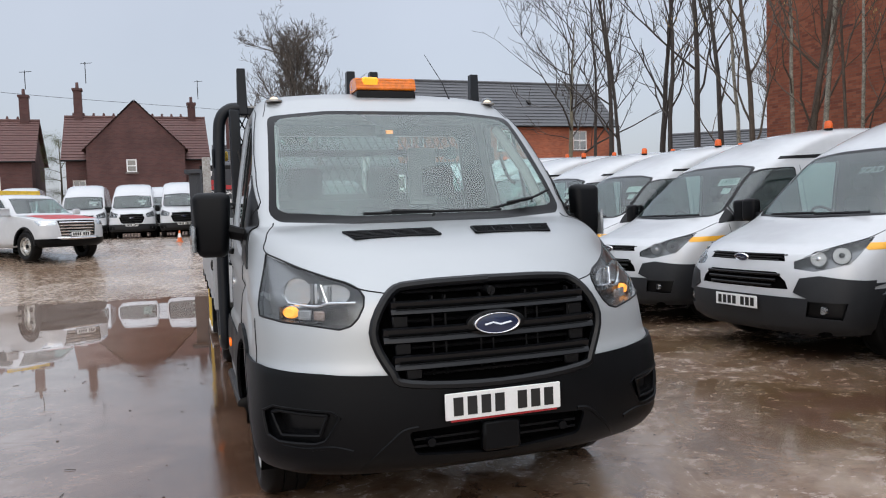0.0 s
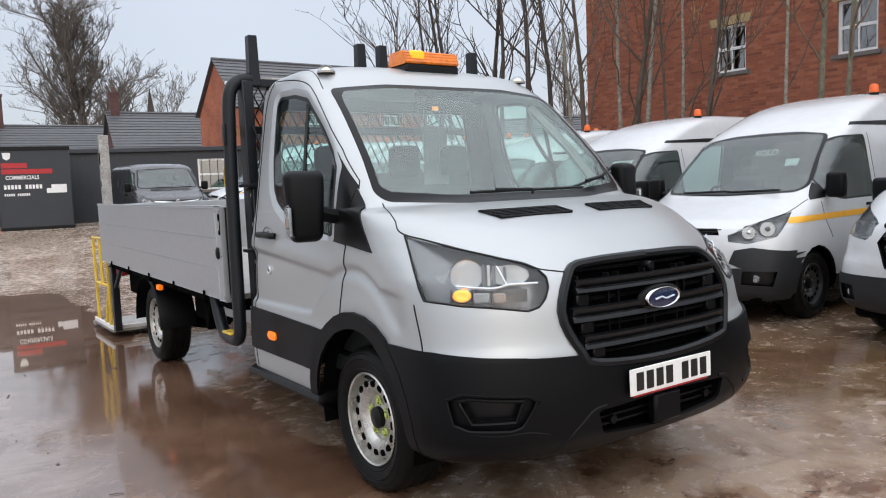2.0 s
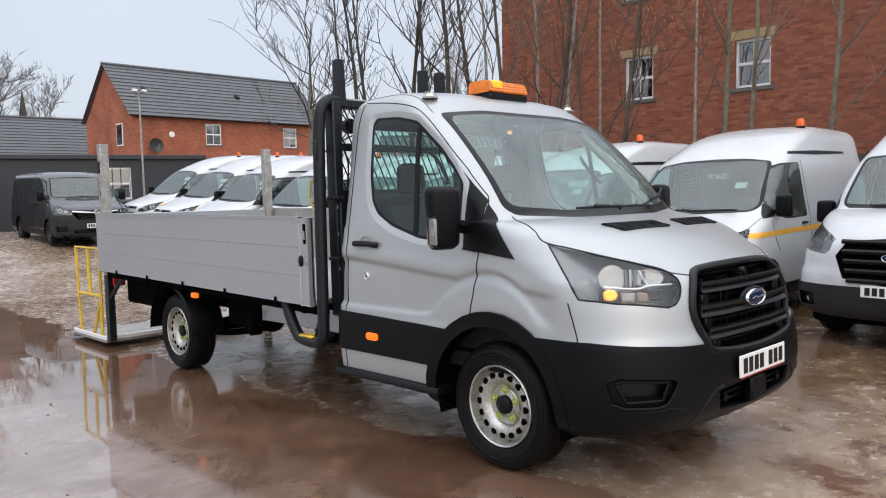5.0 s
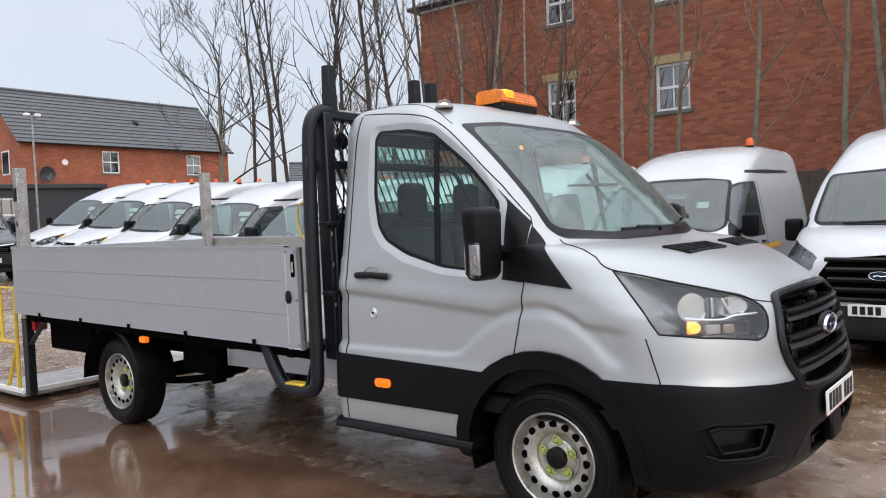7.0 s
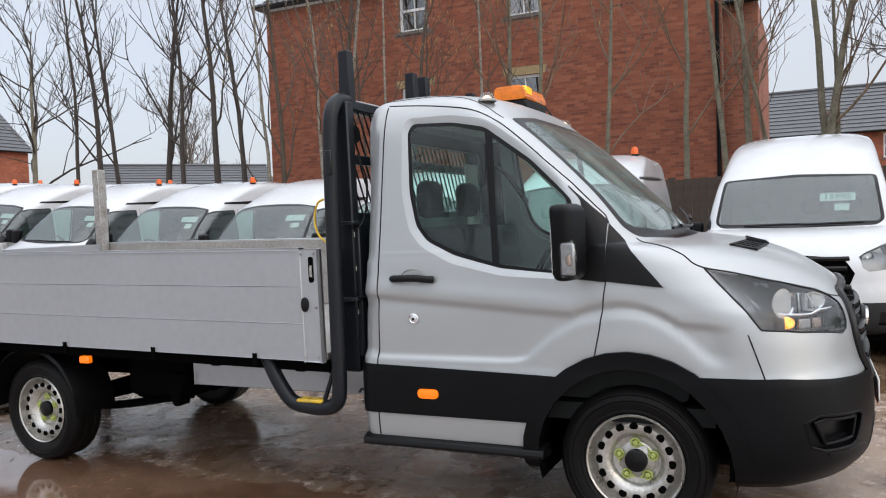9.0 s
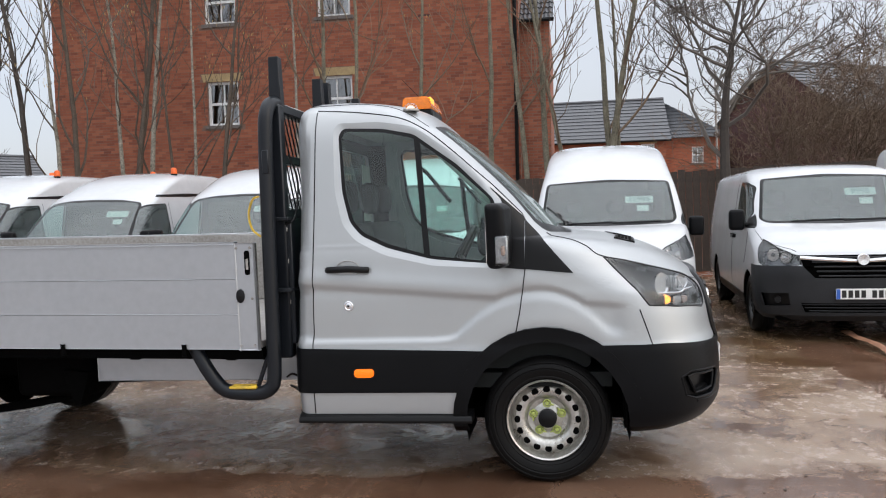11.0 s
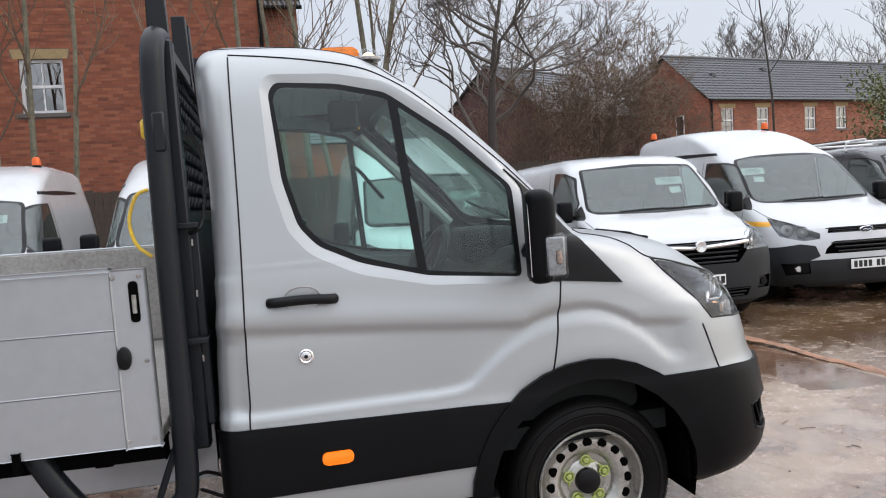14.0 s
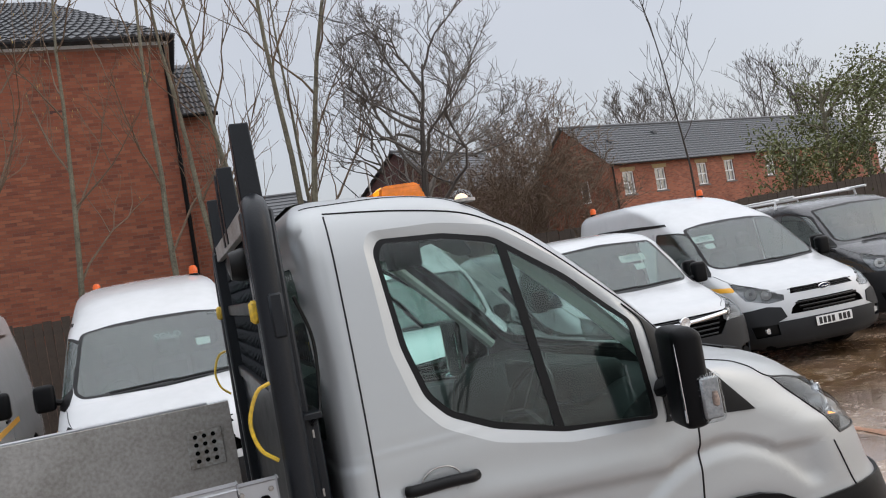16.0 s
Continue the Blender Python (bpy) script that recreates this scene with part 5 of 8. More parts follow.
def number_plate(parent, letters, x, y, z, w=0.52, h=0.111, rot=0.0, blue=False, bars=True):
    """A plate that faces -y; its characters stand as plain bars."""
    pl = part("number_plate", box(-w / 2, w / 2, -0.004, 0.004, -h / 2, h / 2, 0.003), M["plate"], parent, "white number plate with black characters", pose(x, y, z, 0, 0, rot))
    n, u = len(letters), 0
    cw = 0.050 * w / 0.52
    gap = 0.011 * w / 0.52
    total = sum(cw if c != " " else 0.03 for c in letters) + gap * (n - 1)
    u = -total / 2 + (0.02 if blue else 0)
    for c in letters:
        if c != " ":
            part("character", box(u + 0.004, u + cw - 0.004, -0.0065, -0.0035, -h * 0.34, h * 0.34), M["black"], pl, smooth=False)
        u += (cw if c != " " else 0.03) + gap
    if blue:
        part("plate_band", box(-w / 2 + 0.003, -w / 2 + 0.04, -0.0062, -0.003, -h / 2 + 0.003, h / 2 - 0.003), M["euroblue"], pl)
    return pl


def oval_badge(parent, x, y, z, rx, rz, tilt=0.0, rot=0.0):
    """A blue oval with a bright rim and a plain pale bar."""
    ob = part("badge", lathe([(-0.0, 1.0), (-0.010, 0.97), (-0.014, 0.9), (-0.008, 0.86)], 36, "y"), M["chrome"], parent, "blue oval badge with a chrome rim", pose(x, y, z, tilt, 0, rot) @ Matrix.Diagonal((rx, 1, rz, 1)))
    part("badge_face", lathe([(-0.008, 0.87), (-0.012, 0.6), (-0.013, 0.001)], 36, "y"), M["blue"], ob)
    b = bmesh.new()
    tube([(-0.55, -0.0145, -0.05), (-0.2, -0.0150, 0.12), (0.1, -0.0150, -0.1), (0.55, -0.0145, 0.1)], 0.10, 6, bm=b, flat=0.01)
    for v in b.verts:
        v.co.y = -0.0150 + (v.co.y + 0.015) * 0.02
    part("badge_mark", b, M["chrome"], ob)
    return ob


CAB_LOWER = [  # height, front, half width, depth of front curve, squareness, rear
    (0.30, -0.86, 0.90, 0.42, 2.6, 1.36), (0.34, -0.93, 0.945, 0.45, 2.7, 1.375), (0.42, -0.975, 0.965, 0.46, 2.8, 1.38), (0.56, -0.985, 0.972, 0.47, 2.8, 1.385),
    (0.72, -0.975, 0.968, 0.50, 2.8, 1.385), (0.78, -0.965, 0.960, 0.52, 2.7, 1.385), (0.92, -0.95, 0.958, 0.55, 2.6, 1.38), (1.02, -0.92, 0.955, 0.58, 2.5, 1.375),
    (1.07, -0.885, 0.950, 0.62, 2.4, 1.37), (1.11, -0.845, 0.947, 0.65, 2.4, 1.37), (1.16, -0.775, 0.943, 0.67, 2.45, 1.365), (1.21, -0.695, 0.938, 0.66, 2.55, 1.36),
    (1.25, -0.605, 0.934, 0.63, 2.7, 1.36), (1.28, -0.51, 0.930, 0.58, 2.8, 1.36)]
CAB_UPPER = [
    (1.305, -0.40, 0.926, 0.52, 3.0, 1.355), (1.322, -0.28, 0.924, 0.45, 3.2, 1.355), (1.337, -0.155, 0.921, 0.37, 3.5, 1.355), (1.36, -0.10, 0.918, 0.33, 3.8, 1.355),
    (1.40, -0.06, 0.912, 0.31, 3.9, 1.355), (1.60, 0.125, 0.882, 0.24, 4.2, 1.35), (1.80, 0.325, 0.850, 0.22, 4.2, 1.36), (1.94, 0.475, 0.825, 0.24, 4.0, 1.368),
    (2.00, 0.555, 0.808, 0.26, 3.8, 1.37), (2.05, 0.605, 0.788, 0.28, 3.5, 1.368), (2.09, 0.655, 0.762, 0.30, 3.2, 1.36), (2.12, 0.73, 0.72, 0.32, 3.0, 1.345),
    (2.15, 0.86, 0.63, 0.32, 2.8, 1.315), (2.175, 1.00, 0.47, 0.28, 2.6, 1.27), (2.185, 1.09, 0.32, 0.2, 2.5, 1.22)]
CAB = CAB_LOWER + CAB_UPPER


def cab_shape(x, y, z):
    """Swages of the doors and wings: what to add to the half width."""
    def bell(v, c, w):
        return math.exp(-((v - c) / w) ** 2)
    out = 0.0
    def ease(a, b, v):
        f = min(1.0, max(0.0, (v - a) / (b - a)))
        return f * f * (3 - 2 * f)
    # a line along the foot of the door that climbs round the wheel arch: the panel is set in above it
    arc = 0.405 + math.sqrt(max(0.0, 0.585 ** 2 - ((y - 0.02) * (1.0 if y > 0.02 else 1.28)) ** 2))
    line = 0.5 * (0.786 + arc + math.hypot(0.786 - arc, 0.045))
    band = max(1.02 + 0.085 * (y - 0.13), line + 0.085)
    fade = ease(-0.46, -0.34, y)
    soft = 0.030 + 0.035 * ease(0.55, 0.15, y)
    out -= 0.016 * ease(line - 0.004, line + soft, z) * (1 - ease(band - 0.034, band + 0.008, z)) * fade
    out += 0.007 * bell(z, band + 0.035, 0.045) * ease(-0.1, 0.2, y)
    pocket = ease(1.27, 1.30, y)
    out -= 0.012 * pocket * (ease(0.80, 0.84, z) * (1 - ease(1.05, 1.10, z)) + 0.5 * ease(1.27, 1.33, z) * (1 - ease(1.9, 2.0, z)))
    ra = math.hypot(y, z - 0.345)
    out += 0.007 * bell(ra, 0.54, 0.07) * (1 if z > 0.3 else 0) * bell(y, 0.0, 0.6)
    return out


def reach(poly, cu, cv, a):
    """How far a polygon's edge lies from a point inside it, in the direction a."""
    du, dv = math.cos(a), math.sin(a)
    for (p, q), (r, t) in zip(poly, poly[1:] + poly[:1]):
        eu, ev = r - p, t - q
        den = du * ev - dv * eu
        if abs(den) > 1e-12:
            k = ((p - cu) * ev - (q - cv) * eu) / den
            m = ((p - cu) * dv - (q - cv) * du) / den
            if k > 0 and -1e-9 <= m <= 1 + 1e-9:
                return k
    return 0.0


def build_truck():
    T = thing("dropside_truck", "silver dropside tipper-style truck with black bumper standing on wet concrete", "truck")
    L, S = M, (-1, 1)
    bm = shell(CAB, cab_shape, 0.0110, 28, 84)
    whole = BVHTree.FromBMesh(bm)

    def front_y(x, z):
        """Where the nose stands at x and z."""
        return whole.ray_cast(Vector((x, -3, z)), Vector((0, 1, 0)))[0].y
    yz = lambda poly, s=-1: [(s, a, b) for a, b in poly]
    side = lambda s: (lambda c: c.x * s > 0.25)
    mid = (0, 0.5, 1.1)
    # the floor of the shell stays open; wheel wells
    for s in S:
        circ = [(0.43 * math.cos(2 * math.pi * k / 28), 0.35 + 0.43 * math.sin(2 * math.pi * k / 28)) for k in range(28)]
        carve(bm, yz(circ, s), (1, 0, 0), side(s)).free()
        circ = [(0.505 * math.cos(2 * math.pi * k / 32), 0.355 + 0.505 * math.sin(2 * math.pi * k / 32)) for k in range(32)]
        part("wheel_arch_trim", solid(carve(bm, yz(circ, s), (1, 0, 0), lambda c: c.x * s > 0.25 and c.z > 0.28), 0.016, True, mid), L["plastic"], T)
    # bumper
    bump = carve(bm, [(-2, -0.2, 0.2), (-2, -2, 0.2), (-2, -2, 0.55), (-2, -0.86, 0.736), (-2, -0.62, 0.757), (-2, -0.2, 0.757)], (1, 0, 0), lambda c: c.y < -0.28)
    # openings in the bumper
    intake = rounded([(-0.40, 0.49), (0.0, 0.508), (0.40, 0.49), (0.37, 0.392), (0.0, 0.362), (-0.37, 0.392)], 0.025)
    piece = carve(bump, [(x, -1, z) for x, z in intake], (0, 1, 0), lambda c: c.y < -0.7)
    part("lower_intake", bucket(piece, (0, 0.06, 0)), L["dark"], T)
    for z in (0.41, 0.44):
        part("intake_bar", box(-0.37, 0.37, -0.945, -0.93, z, z + 0.010), L["plastic"], T)
    for x in (-0.30, 0.30):
        part("intake_boss", lathe([(-0.965, 0.018), (-0.955, 0.02), (-0.93, 0.012)], 14, "y", m=Matrix.Translation((x, 0, 0.43))), L["plastic"], T)
    part("sensor_cover", box(-0.085, 0.085, -1.0, -0.95, 0.37, 0.50, 0.012), L["plastic"], T)
    for s in S:
        fog = [(s * 0.948, -0.695, 0.580), (s * 0.912, -0.752, 0.607), (s * 0.700, -0.905, 0.590), (s * 0.670, -0.925, 0.566), (s * 0.724, -0.895, 0.470), (s * 0.765, -0.872, 0.456), (s * 0.895, -0.772, 0.460), (s * 0.930, -0.715, 0.482)]
        hole_f = [(s * 0.915, -0.735, 0.578), (s * 0.885, -0.772, 0.588), (s * 0.715, -0.892, 0.572), (s * 0.744, -0.876, 0.490), (s * 0.885, -0.775, 0.487)]
        way = (-s * 0.75, 0.66, 0)
        pc = carve(bump, fog, way, lambda c: c.x * s > 0.4)
        inner_pc = carve(pc, hole_f, way)
        pad = Vector((-s * 0.008, 0.009, 0))
        rim_f = [Vector(v.co) for v in inner_pc.verts if len(v.link_edges) > len(v.link_faces)]
        mid_f = sum(rim_f, Vector()) / len(rim_f)
        rim_f.sort(key=lambda p: math.atan2(p.z - mid_f.z, (p - mid_f).dot(Vector((0.66, s * 0.75, 0)))))
        for v in inner_pc.verts:
            v.co += pad
        part("fog_lamp_recess", bucket(inner_pc, lambda c: Vector((-s * 0.022, 0.020, 0)) * (1.0 if c.z > 0.50 else 0.35)), L["trim"], T)
        part("fog_lamp_blank", tube([p + Vector((s * 0.001, -0.001, 0)) for p in (*rim_f, rim_f[0])], 0.0075, 6, cap=False), L["plastic"], T)
        part("fog_lamp_pad", bucket(pc, pad), L["plastic"], T)
        near = BVHTree.FromBMesh(bump)
        edge = []
        for a, b in zip(fog, fog[1:] + fog[:1]):
            edge += [near.find_nearest(Vector(a).lerp(Vector(b), k / 4))[0] + Vector((s * 0.007, -0.008, 0)) for k in range(4)]
        part("fog_lamp_frame", tube([*edge, edge[0]], 0.0075, 6, cap=False), L["plastic"], T)
    face = BVHTree.FromBMesh(bump)

    def on_bumper(x, z):
        hit = face.ray_cast(Vector((x, -3, z)), Vector((0, 1, 0)))
        return (hit[0] if hit[0] else Vector((x, -0.9, z))) + Vector((0, -0.010, 0))
    for s in S:
        part("bumper_crease", tube([on_bumper(s * x, z) for x, z in curve_pts2(((0.36, 0.505), (0.42, 0.495), (0.47, 0.455), (0.535, 0.395), (0.585, 0.335)), 4)], 0.010, 6), L["plastic"], T)
        part("bumper_crease", tube([on_bumper(s * x, z) for x, z in curve_pts2(((0.62, 0.425), (0.70, 0.444), (0.80, 0.438), (0.88, 0.446)), 4)], 0.011, 6), L["plastic"], T)
    gp = [(0.0, 1.083), (-0.30, 1.076), (-0.43, 1.045), (-0.515, 0.895), (-0.455, 0.735), (-0.385, 0.680), (0.0, 0.655), (0.385, 0.680), (0.455, 0.735), (0.515, 0.895), (0.43, 1.045), (0.30, 1.076)]
    carve(bump, [(x, -1, z) for x, z in gp], (0, 1, 0), lambda c: c.y < -0.5).free()
    part("bumper", solid(bump, 0.014, True, mid), L["plastic"], T, "black moulded plastic bumper")
    # lower sides
    for s in S:
        sd = lambda c: c.x * s > 0.25 and c.y > 0.2
        part("side_moulding", solid(carve(bm, yz([(0.30, 0.515), (1.45, 0.515), (1.45, 0.765), (0.30, 0.735)], s), (1, 0, 0), sd), 0.010, True, mid), L["plastic"], T)
        step = carve(bm, yz([(0.3, 0.25), (1.45, 0.25), (1.45, 0.395), (0.3, 0.395)], s), (1, 0, 0), sd)
        step.free()
        st = prism(rounded([(s * 0.86, 0.345), (s * 0.985, 0.345), (s * 0.995, 0.36), (s * 0.985, 0.385), (s * 0.94, 0.40), (s * 0.86, 0.40)], 0.008), "y", 0.40, 1.37, bevel=0.003)
        part("side_step", st, L["trim"], T)
        part("side_marker_lamp", prism(rounded([(-0.056, -0.023), (0.056, -0.023), (0.056, 0.023), (-0.056, 0.023)], 0.022), "x", -0.010, 0.010, bevel=0.004), L["amber_on"], T, "lit amber side marker lamp", pose(s * 0.982, 0.985, 0.625))
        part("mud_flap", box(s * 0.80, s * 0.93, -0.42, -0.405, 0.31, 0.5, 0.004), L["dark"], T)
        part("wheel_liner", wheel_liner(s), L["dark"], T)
    # grille
    hole = carve(bm, [(x, -1, z) for x, z in gp], (0, 1, 0), lambda c: c.y < -0.5)
    hole.free()
    gl = lambda x, z: front_y(x, z) + 0.004
    G = part("grille", tube([(x, gl(x, z) - 0.006, z) for x, z in curve_pts2(gp + gp[:1], 4)], 0.021, 8, cap=False), L["satin"], T, "black three-bar radiator grille in a thick frame")
    back = bmesh.new()
    ring = [back.verts.new((x, gl(x, z) + 0.075, z)) for x, z in gp]
    c = back.verts.new((0, -0.86, 0.85))
    for k in range(len(ring)):
        back.faces.new((ring[k], ring[(k + 1) % len(ring)], c))
    rim2 = [back.verts.new((x, gl(x, z) - 0.004, z)) for x, z in gp]
    for k in range(len(ring)):
        back.faces.new((ring[k], ring[(k + 1) % len(ring)], rim2[(k + 1) % len(ring)], rim2[k]))
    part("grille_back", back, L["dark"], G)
    half = lambda z: 0.50 - 0.26 * max(0, (0.88 - z)) ** 1.1 * 1.6 - 0.55 * max(0.0, z - 0.90) ** 1.05
    for z, h in ((0.985, 0.030), (0.875, 0.034), (0.765, 0.032)):
        b = bmesh.new()
        n, w = 18, half(z) - 0.02
        rows = []
        for k in range(n + 1):
            x = -w + 2 * w * k / n
            y = gl(x, z)
            rows.append([b.verts.new((x, y + dy, z + dz)) for dy, dz in ((-0.004, h), (-0.024, h * 0.82), (-0.018, 0.004), (-0.012, 0.0), (-0.018, -0.004), (-0.026, -h * 0.75), (-0.004, -h), (0.03, -h * 0.6), (0.03, h * 0.6))])
        for a, d in zip(rows, rows[1:]):
            for k in range(9):
                b.faces.new((a[k], a[(k + 1) % 9], d[(k + 1) % 9], d[k]))
        b.faces.new(rows[0])
        b.faces.new(rows[-1][::-1])
        part("grille_bar", b, L["satin"], G)
        part("bar_groove", tube([(x, gl(x, z) - 0.0235, z + 0.004) for x in np.linspace(-w + 0.02, w - 0.02, 15)], 0.0035, 5), L["dark"], G)
    for z, hh in ((1.045, 0.014), (0.93, 0.016), (0.82, 0.016), (0.712, 0.014)):
        w = half(z) - 0.06
        part("grille_slat", tube([(-w + 2 * w * k / 12, gl(-w + 2 * w * k / 12, z) + 0.035, z) for k in range(13)], hh * 0.6, 6), L["trim"], G)
    for k in range(-4, 5):
        x = k * 0.105 + (0.05 if k % 2 else 0)
        if abs(x) < 0.44:
            part("grille_rib", box(x - 0.004, x + 0.004, gl(x, 0.88) + 0.02, gl(x, 0.88) + 0.05, 0.70, 1.03), L["trim"], G)
    part("camera_boss", lathe([(-0.985, 0.0005), (-0.985, 0.018), (-0.97, 0.022), (-0.92, 0.022)], 18, "y", m=Matrix.Translation((0, 0.06, 1.035))), L["trim"], G)
    for sx in S:
        for z in (0.93, 0.82, 0.72):
            w = half(z) - 0.05
            part("grille_end", box(sx * (w - 0.035) - 0.035, sx * (w - 0.035) + 0.035, gl(w - 0.03, z) + 0.002, gl(w - 0.03, z) + 0.03, z - 0.026, z + 0.026, 0.006), L["trim"], G)
    part("badge_pad", lathe([(0.012, 1.0), (-0.002, 0.97), (-0.006, 0.90), (-0.006, 0.0005)], 36, "y", m=pose(0, front_y(0, 0.905) - 0.018, 0.903, 4) @ Matrix.Diagonal((0.135, 1, 0.058, 1))), L["trim"], G)
    oval_badge(G, 0.0, front_y(0, 0.905) - 0.026, 0.905, 0.108, 0.046, 4)
    number_plate(T, "oooo ooo", 0.005, -1.014, 0.580, 0.52, 0.111)
    part("plate_surround", box(-0.23, 0.25, -1.012, -1.006, 0.515, 0.526, 0.002), L["red"], T, "thin red and white dealer strip under the plate")
    # head lamps
    for s in S:
        hl = [(s * 0.871, -0.326, 1.214), (s * 0.765, -0.545, 1.157), (s * 0.660, -0.692, 1.116), (s * 0.582, -0.768, 1.088), (s * 0.546, -0.805, 1.066), (s * 0.532, -0.838, 1.034), (s * 0.540, -0.858, 0.995), (s * 0.566, -0.868, 0.952), (s * 0.600, -0.868, 0.922), (s * 0.645, -0.857, 0.911), (s * 0.85, -0.70, 0.940), (s * 0.932, -0.55, 0.957)]
        pc = carve(bm, hl, (-s * 0.72, 0.69, 0), lambda c: c.x * s > 0.3 and c.y < 0.0 and c.z > 0.85)
        pan = bucket(pc, lambda c: Vector((-s * 0.085, 0.09, -0.008)) * min(1.0, max(0.10, (-0.34 - c.y) / 0.28)))
        H = part("head_lamp", pc, L["lens"], T, "clear head lamp with a lit amber side light")
        part("lamp_bezel", pan, L["lamp_dark"], H)
        bz = bmesh.new()
        tube([whole.find_nearest(Vector(a).lerp(Vector(b), k / 6))[0] for a, b in zip(hl, hl[1:] + hl[:1]) for k in range(6)] + [whole.find_nearest(Vector(hl[0]))[0]], 0.0045, 6, bm=bz, cap=False)
        part("lamp_edge", bz, L["trim"], H)
        d = Vector((s * 0.62, -0.78, 0)).normalized()
        turn = d.to_track_quat("X", "Z").to_matrix().to_4x4()
        face_on = d.to_track_quat("-Y", "Z").to_matrix().to_4x4()
        bowl = lathe([(0.0, 0.066), (0.006, 0.070), (-0.004, 0.062), (-0.03, 0.048), (-0.05, 0.02), (-0.052, 0.0005)], 24, "x", m=Matrix.Translation((s * 0.772, -0.628, 1.052)) @ turn @ Matrix.Diagonal((1, 0.98, 0.92, 1)))
        part("reflector", bowl, L["lamp_in"], H, "chrome reflector bowl")
        part("lamp_bulb", lathe([(-0.045, 0.014), (-0.012, 0.013), (-0.004, 0.006), (-0.003, 0.0005)], 12, "x", m=Matrix.Translation((s * 0.772, -0.628, 1.052)) @ turn), L["clear"], H)
        bowl = lathe([(0.0, 0.052), (0.004, 0.055), (-0.004, 0.048), (-0.03, 0.036), (-0.036, 0.0005)], 24, "x", m=Matrix.Translation((s * 0.640, -0.742, 1.046)) @ turn @ Matrix.Diagonal((1, 1.45, 0.78, 1)))
        part("reflector", bowl, L["lamp_in"], H)
        for k in range(5):
            part("reflector_facet", box(-0.007, 0.007, -0.003, 0.010, -0.046 + 0.004 * k, 0.046 - 0.003 * k, 0.002), L["lamp_in"] if k % 2 else L["lamp_dark"], H, "", Matrix.Translation((s * (0.722 - 0.016 * k), -0.676 - 0.0145 * k, 1.046)) @ face_on @ pose(0, 0, 0, 0, 0, 14 - 7 * k))
        blade = [(s * 0.815, -0.612, 1.008), (s * 0.755, -0.690, 1.000), (s * 0.705, -0.735, 0.998), (s * 0.670, -0.765, 1.010), (s * 0.61, -0.805, 1.012), (s * 0.565, -0.825, 1.012)]
        part("lamp_blade", tube(curve_pts(blade, 4), 0.0055, 6), L["chrome"], H)
        part("lamp_blade", tube([(s * 0.672, -0.762, 1.010), (s * 0.690, -0.722, 1.086)], 0.005, 6), L["chrome"], H)
        part("lamp_shelf", prism([(-0.15, -0.030), (0.15, -0.024), (0.15, 0.026), (-0.15, 0.022)], "y", 0.0, 0.008), L["smoke"], H, "", Matrix.Translation((s * 0.715, -0.705, 0.962)) @ face_on)
        part("side_light", lathe([(0.0, 0.0005), (0.004, 0.018), (-0.008, 0.024), (-0.02, 0.026)], 16, "x", m=Matrix.Translation((s * 0.818, -0.654, 0.971)) @ turn @ Matrix.Diagonal((1, 1.45, 1.0, 1))), L["warm_on"], H, "lit amber bulb")
        part("lamp_shroud", box(-0.004, 0.004, -0.016, 0.040, -0.028, 0.028, 0.003), L["smoke"], H, "", Matrix.Translation((s * 0.848, -0.624, 0.971)) @ face_on)
        part("lamp_segment", box(-0.032, 0.032, -0.012, 0.002, -0.020, 0.020, 0.004), L["clear"], H, "", Matrix.Translation((s * 0.757, -0.706, 0.963)) @ face_on)
        part("indicator", box(-0.026, 0.026, -0.012, 0.002, -0.021, 0.021, 0.006), L["blush"], H, "pale amber indicator lens", Matrix.Translation((s * 0.704, -0.752, 0.960)) @ face_on)
    # windscreen
    wp = rounded([(-0.745, 1.968), (-0.4, 2.002), (0.4, 2.002), (0.745, 1.968), (0.815, 1.40), (0.775, 1.357), (0.4, 1.335), (-0.4, 1.335), (-0.775, 1.357), (-0.815, 1.40)], 0.04, 3)
    fw = lambda c: c.y < 0.75 and c.z > 1.2
    ws = carve(bm, [(x, -1, z) for x, z in wp], (0, 1, 0), fw)
    inner = rounded([(-0.712, 1.948), (-0.4, 1.978), (0.4, 1.978), (0.712, 1.948), (0.775, 1.43), (0.74, 1.405), (0.4, 1.375), (-0.4, 1.375), (-0.74, 1.405), (-0.775, 1.43)], 0.06, 3)
    clear_pane = carve(ws, [(x, -1, z) for x, z in inner], (0, 1, 0))
    part("windscreen_border", solid(ws, 0.004, False, mid), L["trim"], T)
    part("windscreen", clear_pane, L["wind"], T, "rain-hazed windscreen").visible_shadow = False
    part("mirror_bracket_patch", prism([(-0.20, 0.05), (0.20, 0.05), (0.12, -0.05), (0.07, -0.075), (-0.07, -0.075), (-0.12, -0.05)], "y", 0.0, 0.006), L["trim"], T, m=pose(0, 0.525, 1.945, -46))
    # doors with windows
    glass_yz = rounded([(1.10, 1.93), (1.075, 1.968), (0.86, 1.95), (0.69, 1.908), (0.46, 1.735), (0.262, 1.545), (0.255, 1.212), (0.42, 1.232), (0.60, 1.256), (0.83, 1.325), (0.97, 1.392), (1.03, 1.462), (1.072, 1.62)], 0.025, 3)
